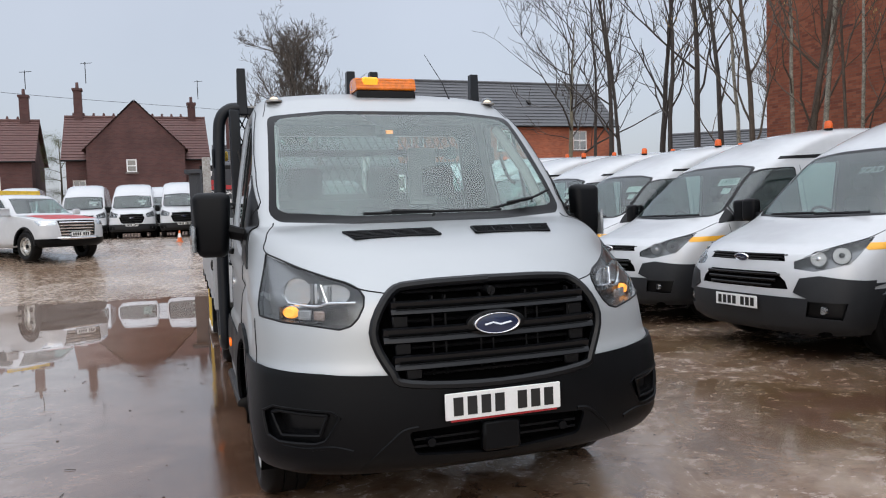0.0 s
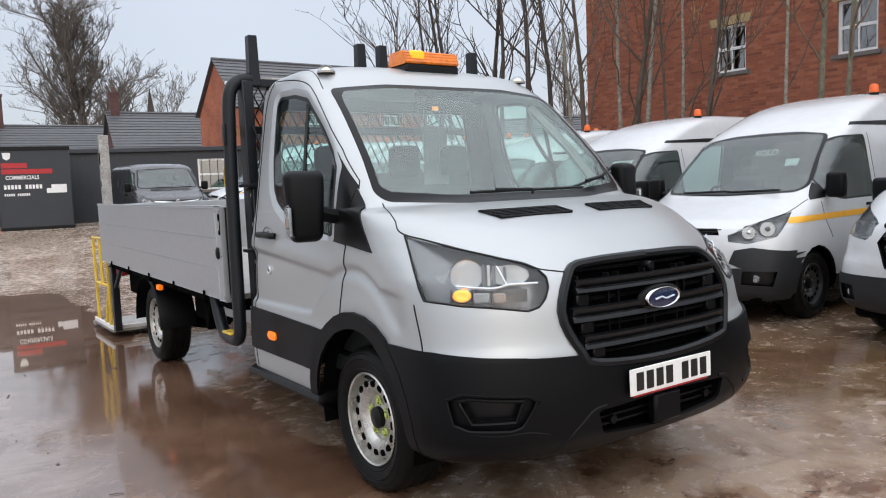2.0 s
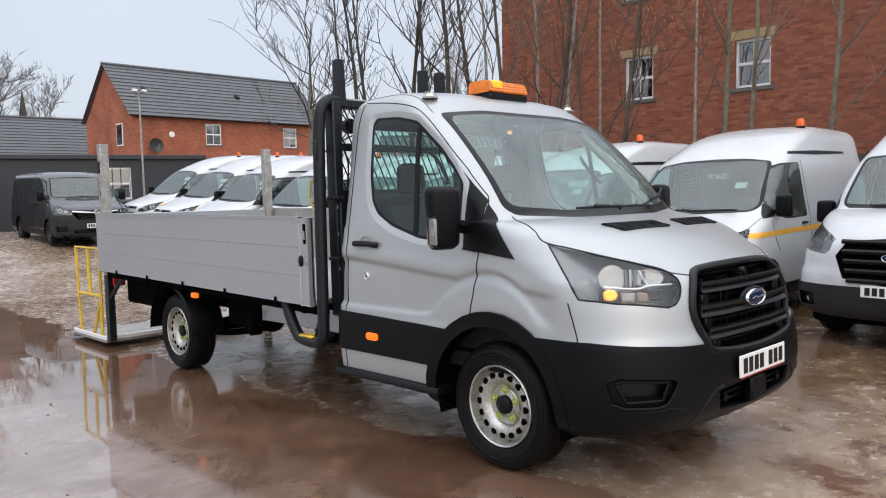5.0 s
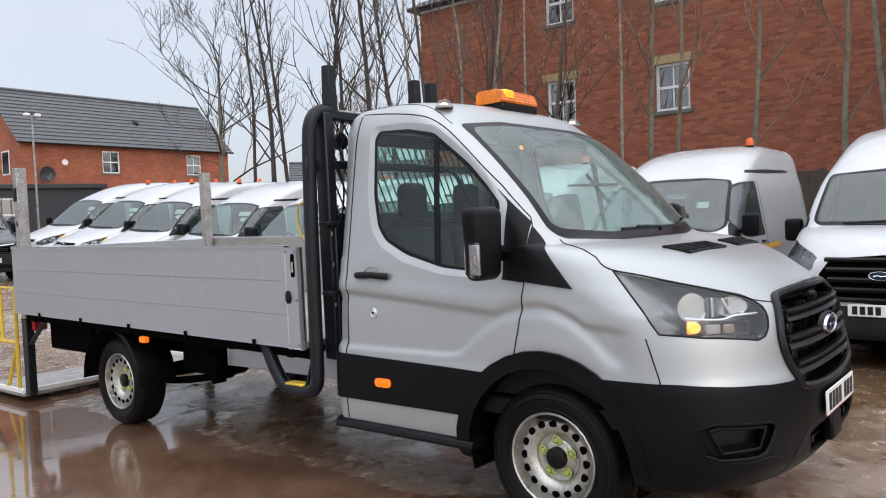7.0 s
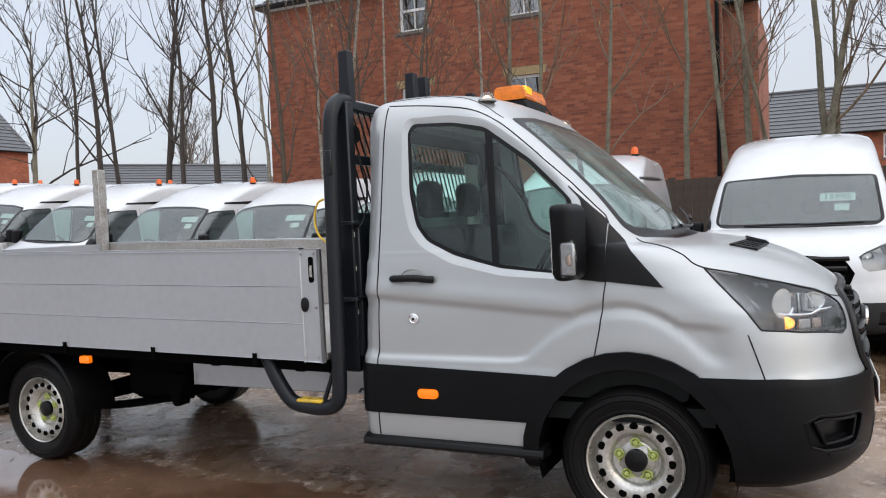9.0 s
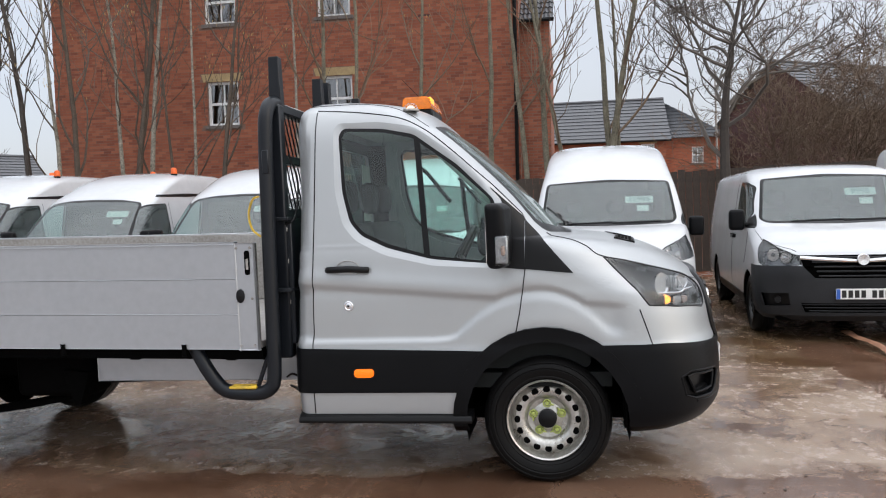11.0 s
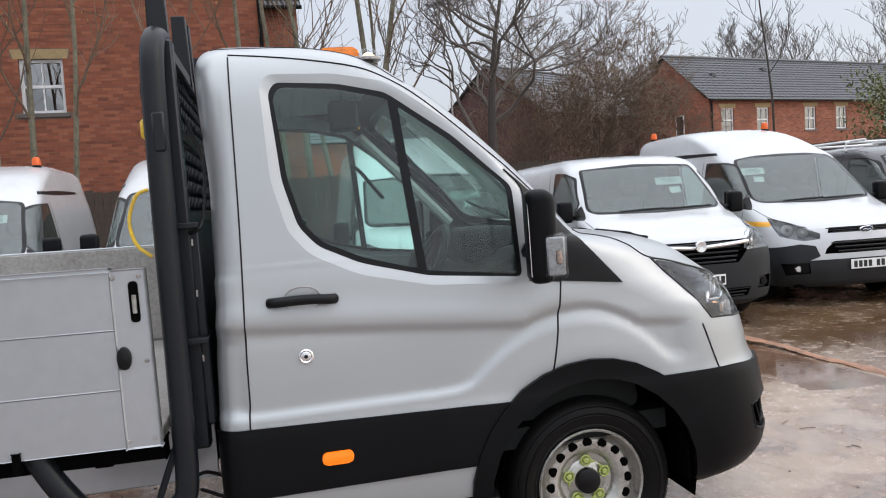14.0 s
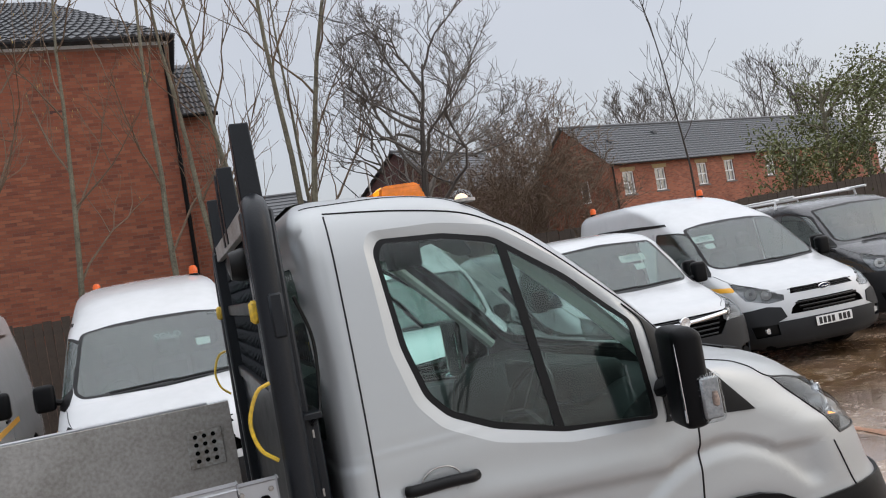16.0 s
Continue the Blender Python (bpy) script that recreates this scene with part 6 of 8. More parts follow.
    for s in S:
        door_yz = [(1.272, 0.775), (1.248, 1.45), (1.24, 2.098), (0.98, 2.062), (0.76, 2.012), (0.63, 1.95), (0.46, 1.818), (0.25, 1.626), (0.08, 1.447), (0.088, 1.16), (0.125, 0.93), (0.165, 0.775)]
        dr = carve(bm, yz(door_yz, s), (1, 0, 0), lambda c: c.x * s > 0.25 and c.y > -0.2)
        ring = carve(dr, yz(grown(glass_yz, 0.062), s), (1, 0, 0))
        fr = carve(ring, yz(grown(glass_yz, 0.022), s), (1, 0, 0))
        gl2 = carve(fr, yz(glass_yz, s), (1, 0, 0))
        dv = carve(gl2, yz([(0.685, 1.96), (0.652, 1.96), (0.595, 1.20), (0.628, 1.20)], s), (1, 0, 0))
        cy, cz = sum(p[0] for p in glass_yz) / len(glass_yz), sum(p[1] for p in glass_yz) / len(glass_yz)
        for v in ring.verts:
            off = math.hypot(v.co.y - cy, v.co.z - cz) - reach(glass_yz, cy, cz, math.atan2(v.co.z - cz, v.co.y - cy))
            deep = min(1.0, max(0.0, (0.062 - off) / 0.040))
            v.co.x -= s * 0.012 * deep * min(1.0, max(0.0, (v.co.y - 0.26) / 0.06))
        for b in (fr, gl2, dv):
            for v in b.verts:
                v.co.x -= s * 0.012 * min(1.0, max(0.0, (v.co.y - 0.26) / 0.06))
        sail = carve(dr, yz([(0.262, 1.61), (0.086, 1.44), (0.088, 1.165), (0.262, 1.185)], s), (1, 0, 0))
        D = part("door", solid(dr, 0.02, False, mid), L["silver"], T, "silver cab door with a black handle")
        part("window_surround", ring, L["silver"], D)
        part("window_seal", solid(fr, 0.006, False, mid), L["trim"], D)
        part("side_window", gl2, L["glass"], D, "wet side window").visible_shadow = False
        part("window_divider", solid(dv, 0.006, True, mid), L["trim"], D)
        part("mirror_sail", solid(sail, 0.006, True, mid), L["trim"], D)
        hx = s * 0.948
        part("door_handle", tube(curve_pts([(hx, 1.175, 1.195), (hx + s * 0.018, 1.15, 1.197), (hx + s * 0.022, 1.05, 1.198), (hx + s * 0.016, 0.97, 1.192), (hx, 0.945, 1.19)], 4), 0.0185, 10), L["trim"], D, "black door handle")
        cup = lathe([(0.004, 0.05), (0.0, 0.048), (-0.012, 0.03), (-0.016, 0.0005)], 20, "x", m=Matrix.Translation((hx - s * 0.006, 1.06, 1.195)) @ Matrix.Diagonal((s, 1.3, 0.75, 1)))
        part("handle_cup", cup, L["silver"], D)
        part("cup_edge", tube([(s * 0.9445, 1.06 + 0.066 * math.cos(a), 1.197 + 0.046 * math.sin(a)) for a in [2 * math.pi * k / 24 for k in range(25)]], 0.0028, 5), L["galv"], D)
        part("door_lock", lathe([(-0.01, 0.028), (0.006, 0.027), (0.009, 0.022), (0.006, 0.018), (0.009, 0.012), (0.010, 0.0005)], 20, "x", m=Matrix.Translation((s * 0.942, 1.065, 0.993)) @ Matrix.Diagonal((s, 1, 1, 1))), L["chrome"], D, "round chrome security lock")
        part("key_slot", lathe([(0.008, 0.007), (0.0115, 0.007), (0.012, 0.0005)], 10, "x", m=Matrix.Translation((s * 0.942, 1.065, 0.993)) @ Matrix.Diagonal((s, 1, 1, 1))), L["trim"], D)
        q = carve(bm, yz([(0.082, 1.425), (-0.165, 1.138), (0.088, 1.168)], s), (1, 0, 0), lambda c: c.x * s > 0.25)
        part("quarter_panel_trim", solid(q, 0.008, True, mid), L["trim"], T)
    # rear window of the cab
    rw = carve(bm, [(x, 1.4, z) for x, z in rounded([(-0.74, 1.36), (0.74, 1.36), (0.70, 1.94), (-0.70, 1.94)], 0.06)], (0, 1, 0), lambda c: c.y > 1.25)
    part("rear_window", rw, L["glass"], T).visible_shadow = False
    lining = bm.copy()
    bmesh.ops.recalc_face_normals(lining, faces=lining.faces[:])
    for v in lining.verts:
        v.co -= v.normal * 0.022
    bmesh.ops.delete(lining, geom=[f for f in lining.faces if f.calc_center_median().y > 1.0 and f.calc_center_median().z > 2.02], context="FACES")
    part("cab_lining", lining, L["cabin"], T)
    from_top = bm
    tree = BVHTree.FromBMesh(from_top)
    part("cab_shell", bm, L["silver"], T, "silver painted cab")
    # shut lines
    def snap(p):
        hit = tree.find_nearest(Vector(p))
        return hit[0] if hit[0] and (hit[0] - Vector(p)).length < 0.12 else Vector(p)
    for s in S:
        for k, pts in enumerate((
                [(s * 0.80, -0.03, 1.355), (s * 0.832, -0.13, 1.315), (s * 0.853, -0.23, 1.268), (s * 0.871, -0.322, 1.220), (s * 0.765, -0.543, 1.163), (s * 0.66, -0.690, 1.122), (s * 0.582, -0.766, 1.094), (s * 0.535, -0.815, 1.068), (s * 0.43, -0.87, 1.048)],
                [(s * 0.955, -0.50, 0.94), (s * 0.965, -0.56, 0.76)],
                [(s * 0.94, 0.087, 1.17), (s * 0.945, 0.125, 0.93), (s * 0.95, 0.165, 0.78), (s * 0.96, 0.19, 0.765)],
                [(s * 0.96, 1.280, 0.40), (s * 0.955, 1.278, 0.77), (s * 0.90, 1.255, 1.45), (s * 0.78, 1.246, 2.10)],
                [(s * 0.76, 1.246, 2.105), (s * 0.78, 0.98, 2.070), (s * 0.79, 0.75, 2.018), (s * 0.81, 0.62, 1.955), (s * 0.84, 0.46, 1.828), (s * 0.87, 0.25, 1.636), (s * 0.90, 0.073, 1.455)],
                [(s * 0.765, 0.60, 1.975), (s * 0.74, 0.72, 2.06), (s * 0.70, 0.95, 2.125), (s * 0.69, 1.31, 2.135)],
                )):
            part("shut_line", tube([snap(p) + Vector((s * 0.0006, 0, 0)) for p in curve_pts(pts, 26)], 0.0034 if k != 5 else 0.0025, 5), L["trim"], T)
    # bonnet vents, wipers
    for s in S:
        vt = bmesh.new()
        quad = [snap((s * u, v, 1.28)) + Vector((0, 0, 0.002)) for u, v in ((0.09, -0.545), (0.49, -0.522), (0.525, -0.405), (0.10, -0.44))]
        bevelled = [vt.verts.new(p) for p in quad]
        top = [vt.verts.new(p + Vector((0, 0, 0.003))) for p in quad]
        vt.faces.new(top)
        for k in range(4):
            vt.faces.new((bevelled[k], bevelled[(k + 1) % 4], top[(k + 1) % 4], top[k]))
        V = part("bonnet_vent", vt, L["trim"], T, "black slatted air vent")
        for k in range(5):
            f = (k + 0.5) / 5
            a, b = quad[0].lerp(quad[3], f), quad[1].lerp(quad[2], f)
            part("vent_slat", tube([a + Vector((0, 0, 0.004)), b + Vector((0, 0, 0.004))], 0.0032, 5), L["plastic"], V)
        part("vent_frame", tube([p + Vector((0, 0, 0.003)) for p in (*quad, quad[0])], 0.007, 6), L["plastic"], V)
        for f in (0.25, 0.5, 0.75):
            part("vent_rib", tube([quad[0].lerp(quad[1], f) + Vector((0, 0, 0.005)), quad[3].lerp(quad[2], f) + Vector((0, 0, 0.005))], 0.004, 5), L["plastic"], V)
    for pts in ([(-0.36, -0.105, 1.365), (0.0, -0.125, 1.365), (0.40, -0.10, 1.365)], [(0.34, -0.10, 1.37), (0.60, -0.04, 1.42), (0.75, 0.02, 1.47)]):
        W = part("wiper", tube([p + Vector((0, -0.02, 0.02)) for p in curve_pts(pts, 5)], 0.008, 6), L["trim"], T)
        part("wiper_arm", tube([Vector(pts[1]) + Vector((0, -0.045, 0.0)), Vector(pts[1]) + Vector((0, -0.04, 0.02)), Vector(pts[0]) * 0.6 + Vector(pts[1]) * 0.4 + Vector((0, -0.03, 0.028))], 0.010, 6), L["trim"], W)
    # mirrors
    for s in S:
        mr = box(-0.088, 0.088, -0.060, 0.045, -0.168, 0.168, 0.04, seg=4)
        for v in mr.verts:
            v.co.x *= 1.0 + 0.12 * v.co.z / 0.16
            v.co.y -= 0.025 * (1 - (v.co.z / 0.17) ** 2)
        R = part("door_mirror", mr, L["plastic"], T, "black door mirror housing", pose(s * 1.082, 0.225, 1.355, 0, 0, s * 13))
        part("mirror_glass", box(-0.072, 0.072, 0.026, 0.030, -0.14, 0.14, 0.001), L["chrome"], R)
        part("mirror_indicator", box(-0.016, 0.016, -0.050, 0.030, -0.080, 0.080, 0.013), L["lens"], R, "clear indicator lens", pose(s * 0.084, -0.048, -0.070))
        I = next(o for o in R.children if o.name.startswith("mirror_indicator"))
        part("reflector", box(-0.009, 0.009, -0.042, 0.022, -0.068, 0.068, 0.006), L["clear"], I)
        part("bulb", lathe([(-0.03, 0.0005), (-0.024, 0.011), (0.0, 0.013), (0.02, 0.009), (0.022, 0.0005)], 10, "z", m=Matrix.Translation((s * 0.009, -0.02, 0.0))), L["blush"], I)
        part("mirror_arm", tube([(s * -0.06, 0.0, -0.03), (s * -0.13, 0.005, -0.05), (s * -0.19, 0.01, -0.06)], 0.030, 8, flat=1.4), L["plastic"], R)
    # roof lamps
    for s in S:
        X = part("roof_lamp", lathe([(0, 0.050), (0.010, 0.049), (0.012, 0.044)], 20, "z", m=Matrix.Translation(snap((s * 0.685, 0.715, 2.08)))), L["galv"], T, "small domed roof marker lamp, lit warm white")
        part("lamp_dome", lathe([(0.010, 0.044), (0.030, 0.038), (0.044, 0.022), (0.050, 0.0005)], 20, "z", m=Matrix.Translation(snap((s * 0.685, 0.715, 2.08)))), L["lens"], X)
        part("bulb", lathe([(0.012, 0.026), (0.022, 0.023), (0.031, 0.013), (0.034, 0.0005)], 14, "z", m=Matrix.Translation(snap((s * 0.685, 0.715, 2.08)))), L["white_on"], X)
    bar = prism(rounded([(0.675, 2.138), (0.875, 2.138), (0.862, 2.218), (0.705, 2.218)], 0.018), "x", -0.190, 0.190, bevel=0.006)
    bmesh.ops.translate(bar, vec=(0, 0, 0.012), verts=bar.verts)
    B = part("light_bar", bar, L["amber"], T, "amber warning light bar on the roof")
    part("bar_base", box(-0.188, 0.188, 0.678, 0.872, 2.095, 2.150, 0.010), L["trim"], B)
    part("bar_lamp", box(-0.150, -0.045, 0.6855, 0.868, 2.160, 2.2310, 0.012), L["yellow_on"], B, "lit rotating lamp behind the lens")
    for k in range(4):
        z = 2.160 + k * 0.018
        part("lens_rib", box(-0.1905, 0.1905, 0.677 + k * 0.0066, 0.8745 - k * 0.0029, z, z + 0.004), L["amber"], B)
    # added glowing patch for a warm glint in the windscreen; the box hides its sides
    K = part("cab_lamp", box(-0.06, 0.06, 0.0, 0.14, -0.02, 0.12, 0.012), L["cabin"], T, "added dark box with a glowing patch for a windscreen glint", Matrix.Translation((0.012, 0.695, 1.894)))
    part("bulb", box(-0.022, 0.022, -0.003, 0.002, -0.012, 0.012, 0.001), L["warm_on"], K)
    part("aerial", tube([(0.42, 0.70, 2.09), (0.40, 0.78, 2.22), (0.35, 0.98, 2.44)], [0.006, 0.003, 0.002], 5), L["trim"], T)
    # cabin
    part("cab_floor", box(-0.88, 0.88, -0.35, 1.32, 0.52, 0.60), L["cabin"], T)
    dash = prism(rounded([(-0.25, 0.62), (0.42, 0.62), (0.40, 1.0), (0.34, 1.22), (0.20, 1.30), (-0.05, 1.31), (-0.12, 1.28)], 0.05), "x", -0.86, 0.86)
    part("dashboard", dash, L["cabin"], T)
    part("bulkhead", box(-0.70, 0.70, -0.36, -0.30, 0.5, 1.12), L["dark"], T)
    part("instrument_binnacle", box(-0.62, -0.22, 0.12, 0.38, 1.22, 1.38, 0.05, seg=3), L["cabin"], T)
    part("centre_screen", box(-0.10, 0.16, 0.28, 0.32, 1.18, 1.36, 0.015), L["trim"], T)
    ringm = Matrix.Translation((-0.42, 0.50, 1.22)) @ Euler((radians(-62), 0, 0)).to_matrix().to_4x4()
    sw = bmesh.new()
    tube([ringm @ Vector((0.19 * math.cos(a), 0.19 * math.sin(a), 0)) for a in [2 * math.pi * k / 28 for k in range(29)]], 0.016, 8, bm=sw, cap=False)
    for a in (0.2, math.pi - 0.2, -math.pi / 2):
        tube([ringm @ Vector((0, 0, 0)), ringm @ Vector((0.18 * math.cos(a), 0.18 * math.sin(a), 0))], 0.018, 6, bm=sw)
    part("steering_wheel", sw, L["trim"], T)
    for x, w in ((-0.45, 0.25), (0.28, 0.42)):
        Q = part("seat", box(x - w, x + w, 0.52, 1.02, 0.72, 0.90, 0.06, seg=3), L["seat"], T)
        bk = box(x - w, x + w, -0.07, 0.07, 0.0, 0.60, 0.06, seg=3)
        part("backrest", bk, L["seat"], Q, m=pose(0, 1.06, 0.85, -10))
        for hx in ([x] if w < 0.3 else [x - 0.2, x + 0.2]):
            part("head_rest", box(hx - 0.115, hx + 0.115, 1.14, 1.23, 1.50, 1.71, 0.05, seg=3), L["seat"], Q)
        part("seat_base", box(x - w * 0.8, x + w * 0.8, 0.56, 1.0, 0.58, 0.74, 0.02), L["trim"], Q)
    part("roof_lining", box(-0.66, 0.66, 0.66, 1.26, 2.035, 2.05, 0.005), L["lining"], T)
    for s in S:
        part("pillar_lining", tube([(s * 0.775, 0.11, 1.37), (s * 0.76, 0.34, 1.62), (s * 0.70, 0.62, 1.90)], 0.030, 8), L["lining"], T)
        part("grab_handle", tube(curve_pts([(s * 0.77, 0.50, 1.55), (s * 0.74, 0.53, 1.58), (s * 0.73, 0.62, 1.70), (s * 0.75, 0.66, 1.74)], 3), 0.012, 6), L["cabin"], T)
    part("notice", box(0.30, 0.50, 1.285, 1.29, 1.45, 1.85, 0.0), L["lining"], T, "pale notice sheet on the rear window")
    # chassis
    for s in S:
        part("chassis_rail", box(s * 0.38, s * 0.46, 0.9, 5.45, 0.52, 0.68, 0.006), L["dark"], T)
        part("inner_arch", box(s * 0.50, s * 0.60, -0.45, 0.45, 0.35, 0.95, 0.02), L["dark"], T)
    part("engine_undertray", box(-0.6, 0.6, -0.8, 0.9, 0.26, 0.55, 0.05), L["dark"], T)
    part("rear_axle", tube([(-0.72, 3.954, 0.36), (-0.15, 3.954, 0.36), (0.15, 3.954, 0.36), (0.72, 3.954, 0.36)], [0.05, 0.07, 0.07, 0.05], 12), L["dark"], T)
    part("differential", lathe([(3.80, 0.0005), (3.82, 0.10), (3.90, 0.15), (4.0, 0.15), (4.08, 0.10), (4.10, 0.0005)], 20, "y", m=Matrix.Translation((0.05, 0, 0.36))), L["dark"], T)
    part("prop_shaft", tube([(0.05, 0.9, 0.45), (0.05, 3.8, 0.37)], 0.035, 10), L["dark"], T)
    part("fuel_tank", box(0.2, 0.62, 1.5, 2.7, 0.36, 0.62, 0.06, seg=3), L["dark"], T)
    part("exhaust", tube(curve_pts([(0.3, 0.9, 0.42), (0.34, 2.0, 0.40), (0.30, 3.2, 0.42), (0.2, 3.5, 0.48)], 4), 0.045, 10), L["galv"], T)
    part("spring_hanger", prism([(2.78, 0.60), (2.96, 0.62), (2.93, 0.50), (2.89, 0.40), (2.85, 0.40), (2.82, 0.50)], "x", -0.78, -0.68, bevel=0.006), L["dark"], T)
    for s in S:
        part("leaf_spring", tube(curve_pts([(s * 0.60, 2.9, 0.44), (s * 0.60, 3.5, 0.34), (s * 0.60, 3.954, 0.31), (s * 0.60, 4.5, 0.36), (s * 0.60, 5.0, 0.50)], 5), 0.03, 6), L["dark"], T)
        part("underbed_tank", box(s * 0.62 - 0.13, s * 0.62 + 0.13, 2.80, 3.32, 0.44, 0.74, 0.05, seg=3), L["dark"], T)
        part("lift_pump_box", box(s * 0.60 - 0.22, s * 0.60 + 0.22, 4.56, 5.36, 0.50, 0.78, 0.02), L["dark"], T)
        part("side_rail_panel", box(s * 0.70, s * 0.72, 1.42, 2.76, 0.535, 0.775, 0.003), L["alu"], T, "plain grey side panel under the bed")
    for s in S:
        wheel(T, s * 0.905, 0.0, 0.345, side=s)
        wheel(T, s * 0.905, 3.954, 0.345, side=s)
        ra = bmesh.new()
        pts = [(0.44 * math.cos(a), 0.36 + 0.42 * math.sin(a)) for a in [math.pi * k / 14 for k in range(15)]]
        for w0 in (0,):
            rows = [[ra.verts.new((s * x, 3.954 + y, z + dz)) for x, dz in ((0.68, 0.0), (0.97, 0.0), (0.985, -0.02), (0.97, -0.012), (0.68, -0.012))] for y, z in pts]
            for a, b in zip(rows, rows[1:]):
                for k in range(5):
                    ra.faces.new((a[k], a[(k + 1) % 5], b[(k + 1) % 5], b[k]))
        part("rear_mudguard", ra, L["plastic"], T)
    build_bed(T)
    return T


def curve_pts2(pts, n):
    return [(p.x, p.y) for p in curve_pts([(x, z, 0) for x, z in pts], n)]


def wheel_liner(s):
    bm = bmesh.new()
    pts = [(0.44 * math.cos(a), 0.35 + 0.44 * math.sin(a)) for a in [-0.25 + (math.pi + 0.5) * k / 18 for k in range(19)]]
    rows = [[bm.verts.new((s * x, y, z)) for x in (0.55, 0.945)] for y, z in pts]
    for a, b in zip(rows, rows[1:]):
        bm.faces.new((a[0], a[1], b[1], b[0]))
    return bm


def build_bed(T):
    L = M
    tilt = lambda y: 0.018 * (y - 1.55)  # the bed rises gently to its rear
    y0, y1 = 1.56, 5.50
    def skew(bm):
        for v in bm.verts:
            v.co.z += tilt(v.co.y)
        return bm
    part("bed_floor", skew(box(-1.0, 1.0, y0, y1, 0.775, 0.815, 0.004)), L["rawalu"], T)
    for y in np.linspace(y0 + 0.2, y1 - 0.2, 7):
        part("cross_bearer", skew(box(-0.98, 0.98, y - 0.03, y + 0.03, 0.70, 0.775, 0.004)), L["dark"], T)
    for s in (-1, 1):
        DS = None
        for k in range(3):
            z0 = 0.775 + k * 0.1965
            b = skew(box(s * 1.018, s * 1.045, y0 + 0.11, y1, z0, z0 + 0.1945, 0.002))
            if DS is None:
                DS = part("dropside", b, L["alu"], T, "ribbed grey aluminium dropside")
            else:
                part("dropside_plank", b, L["alu"], DS)
        part("dropside_end", skew(box(s * 1.016, s * 1.0465, y0, y0 + 0.108, 0.772, 1.364, 0.005)), L["alu"], DS)
        part("dropside_cap", skew(box(s * 1.014, s * 1.050, y0 + 0.108, y1, 1.358, 1.372, 0.004)), L["alu"], DS)
        part("dropside_liner", skew(box(s * 1.006, s * 1.017, y0, y1, 0.82, 1.36, 0.003)), L["rawalu"], DS)
        slot = prism(rounded([(1.585, 1.19), (1.615, 1.19), (1.615, 1.325), (1.585, 1.325)], 0.014), "x", s * 1.040, s * 1.0505)
        part("latch_slot", slot, L["dark"], DS)
        part("latch_bolt", tube([(s * 1.049, 1.60, 1.22), (s * 1.049, 1.60, 1.28)], 0.008, 8), L["galv"], DS)
        part("latch_handle", lathe([(-0.002, 0.032), (0.012, 0.030), (0.018, 0.02), (0.02, 0.0005)], 18, "x", m=Matrix.Translation((s * 1.045, 1.648, 1.075)) @ Matrix.Diagonal((s, 0.75, 1.25, 1))), L["trim"], DS, "black recessed dropside latch")
        for y in (1.58, 1.66):
            for z in (0.80, 1.06, 1.34):
                part("bolt_head", lathe([(0.0, 0.008), (0.006, 0.006), (0.007, 0.0005)], 8, "x", None, Matrix.Translation((s * 1.049, y, z)) @ Matrix.Diagonal((s, 1, 1, 1))), L["galv"], DS)
        for y in (2.0, 2.75, 3.5, 4.25, 5.0):
            part("dropside_hinge", skew(box(s * 1.03, s * 1.052, y - 0.012, y + 0.012, 0.735, 0.80, 0.003)), L["dark"], DS)
        part("bed_side_rail", skew(box(s * 0.90, s * 0.985, y0, y1, 0.71, 0.772, 0.006)), L["dark"], T)
        part("marker_lamp", box(s * 1.0 - 0.02, s * 1.0 + 0.02, 3.34, 3.42, 0.70, 0.745, 0.006), L["amber_on"], T, "lit amber marker lamp")
        # rear posts
        P = part("rear_post", skew(box(s * 0.955 - 0.045, s * 0.955 + 0.045, 5.42, 5.50, 0.72, 2.08, 0.004)), L["galv"], T, "scuffed steel corner post")
        part("post_latch", skew(box(s * 1.0 - 0.012, s * 1.0 + 0.012, 5.43, 5.49, 1.78, 1.90, 0.004)), L["trim"], P)
        part("post_hole", skew(box(s * 1.0 - 0.002, s * 1.0 + 0.002, 5.45, 5.47, 1.55, 1.60)), L["dark"], P)
        part("tail_lamp", skew(box(s * 0.86 - 0.06, s * 0.86 + 0.06, 5.44, 5.49, 0.60, 0.70, 0.008)), L["red"], T)
        part("lift_leg", box(s * 0.93 - 0.035, s * 0.93 + 0.035, 5.50, 5.60, 0.08, 0.80, 0.006), L["bar"], T)
        part("lift_brace", tube([(s * 0.93, 5.50, 0.55), (s * 0.93, 5.15, 0.80)], 0.025, 6), L["bar"], T)
        # headboard hoop that ends in a foot loop
        hoop = curve_pts([(s * 0.985, 1.97, 0.79), (s * 0.99, 1.90, 0.66), (s * 0.99, 1.82, 0.555), (s * 0.99, 1.74, 0.525), (s * 0.99, 1.60, 0.520), (s * 0.99, 1.53, 0.545), (s * 0.99, 1.50, 0.62), (s * 0.99, 1.495, 0.9), (s * 0.985, 1.49, 1.5), (s * 0.975, 1.485, 1.95), (s * 0.955, 1.48, 2.08), (s * 0.90, 1.475, 2.135), (s * 0.83, 1.47, 2.145)], 5)
        part("hoop_bar", tube(hoop, 0.040, 12), L["bar"], T, "dark tubular headboard hoop with a foot loop")
        part("foot_pad", box(s * 0.99 - 0.035, s * 0.99 + 0.035, 1.60, 1.76, 0.548, 0.566, 0.006), L["yellow"], T, "yellow anti-slip foot pad")
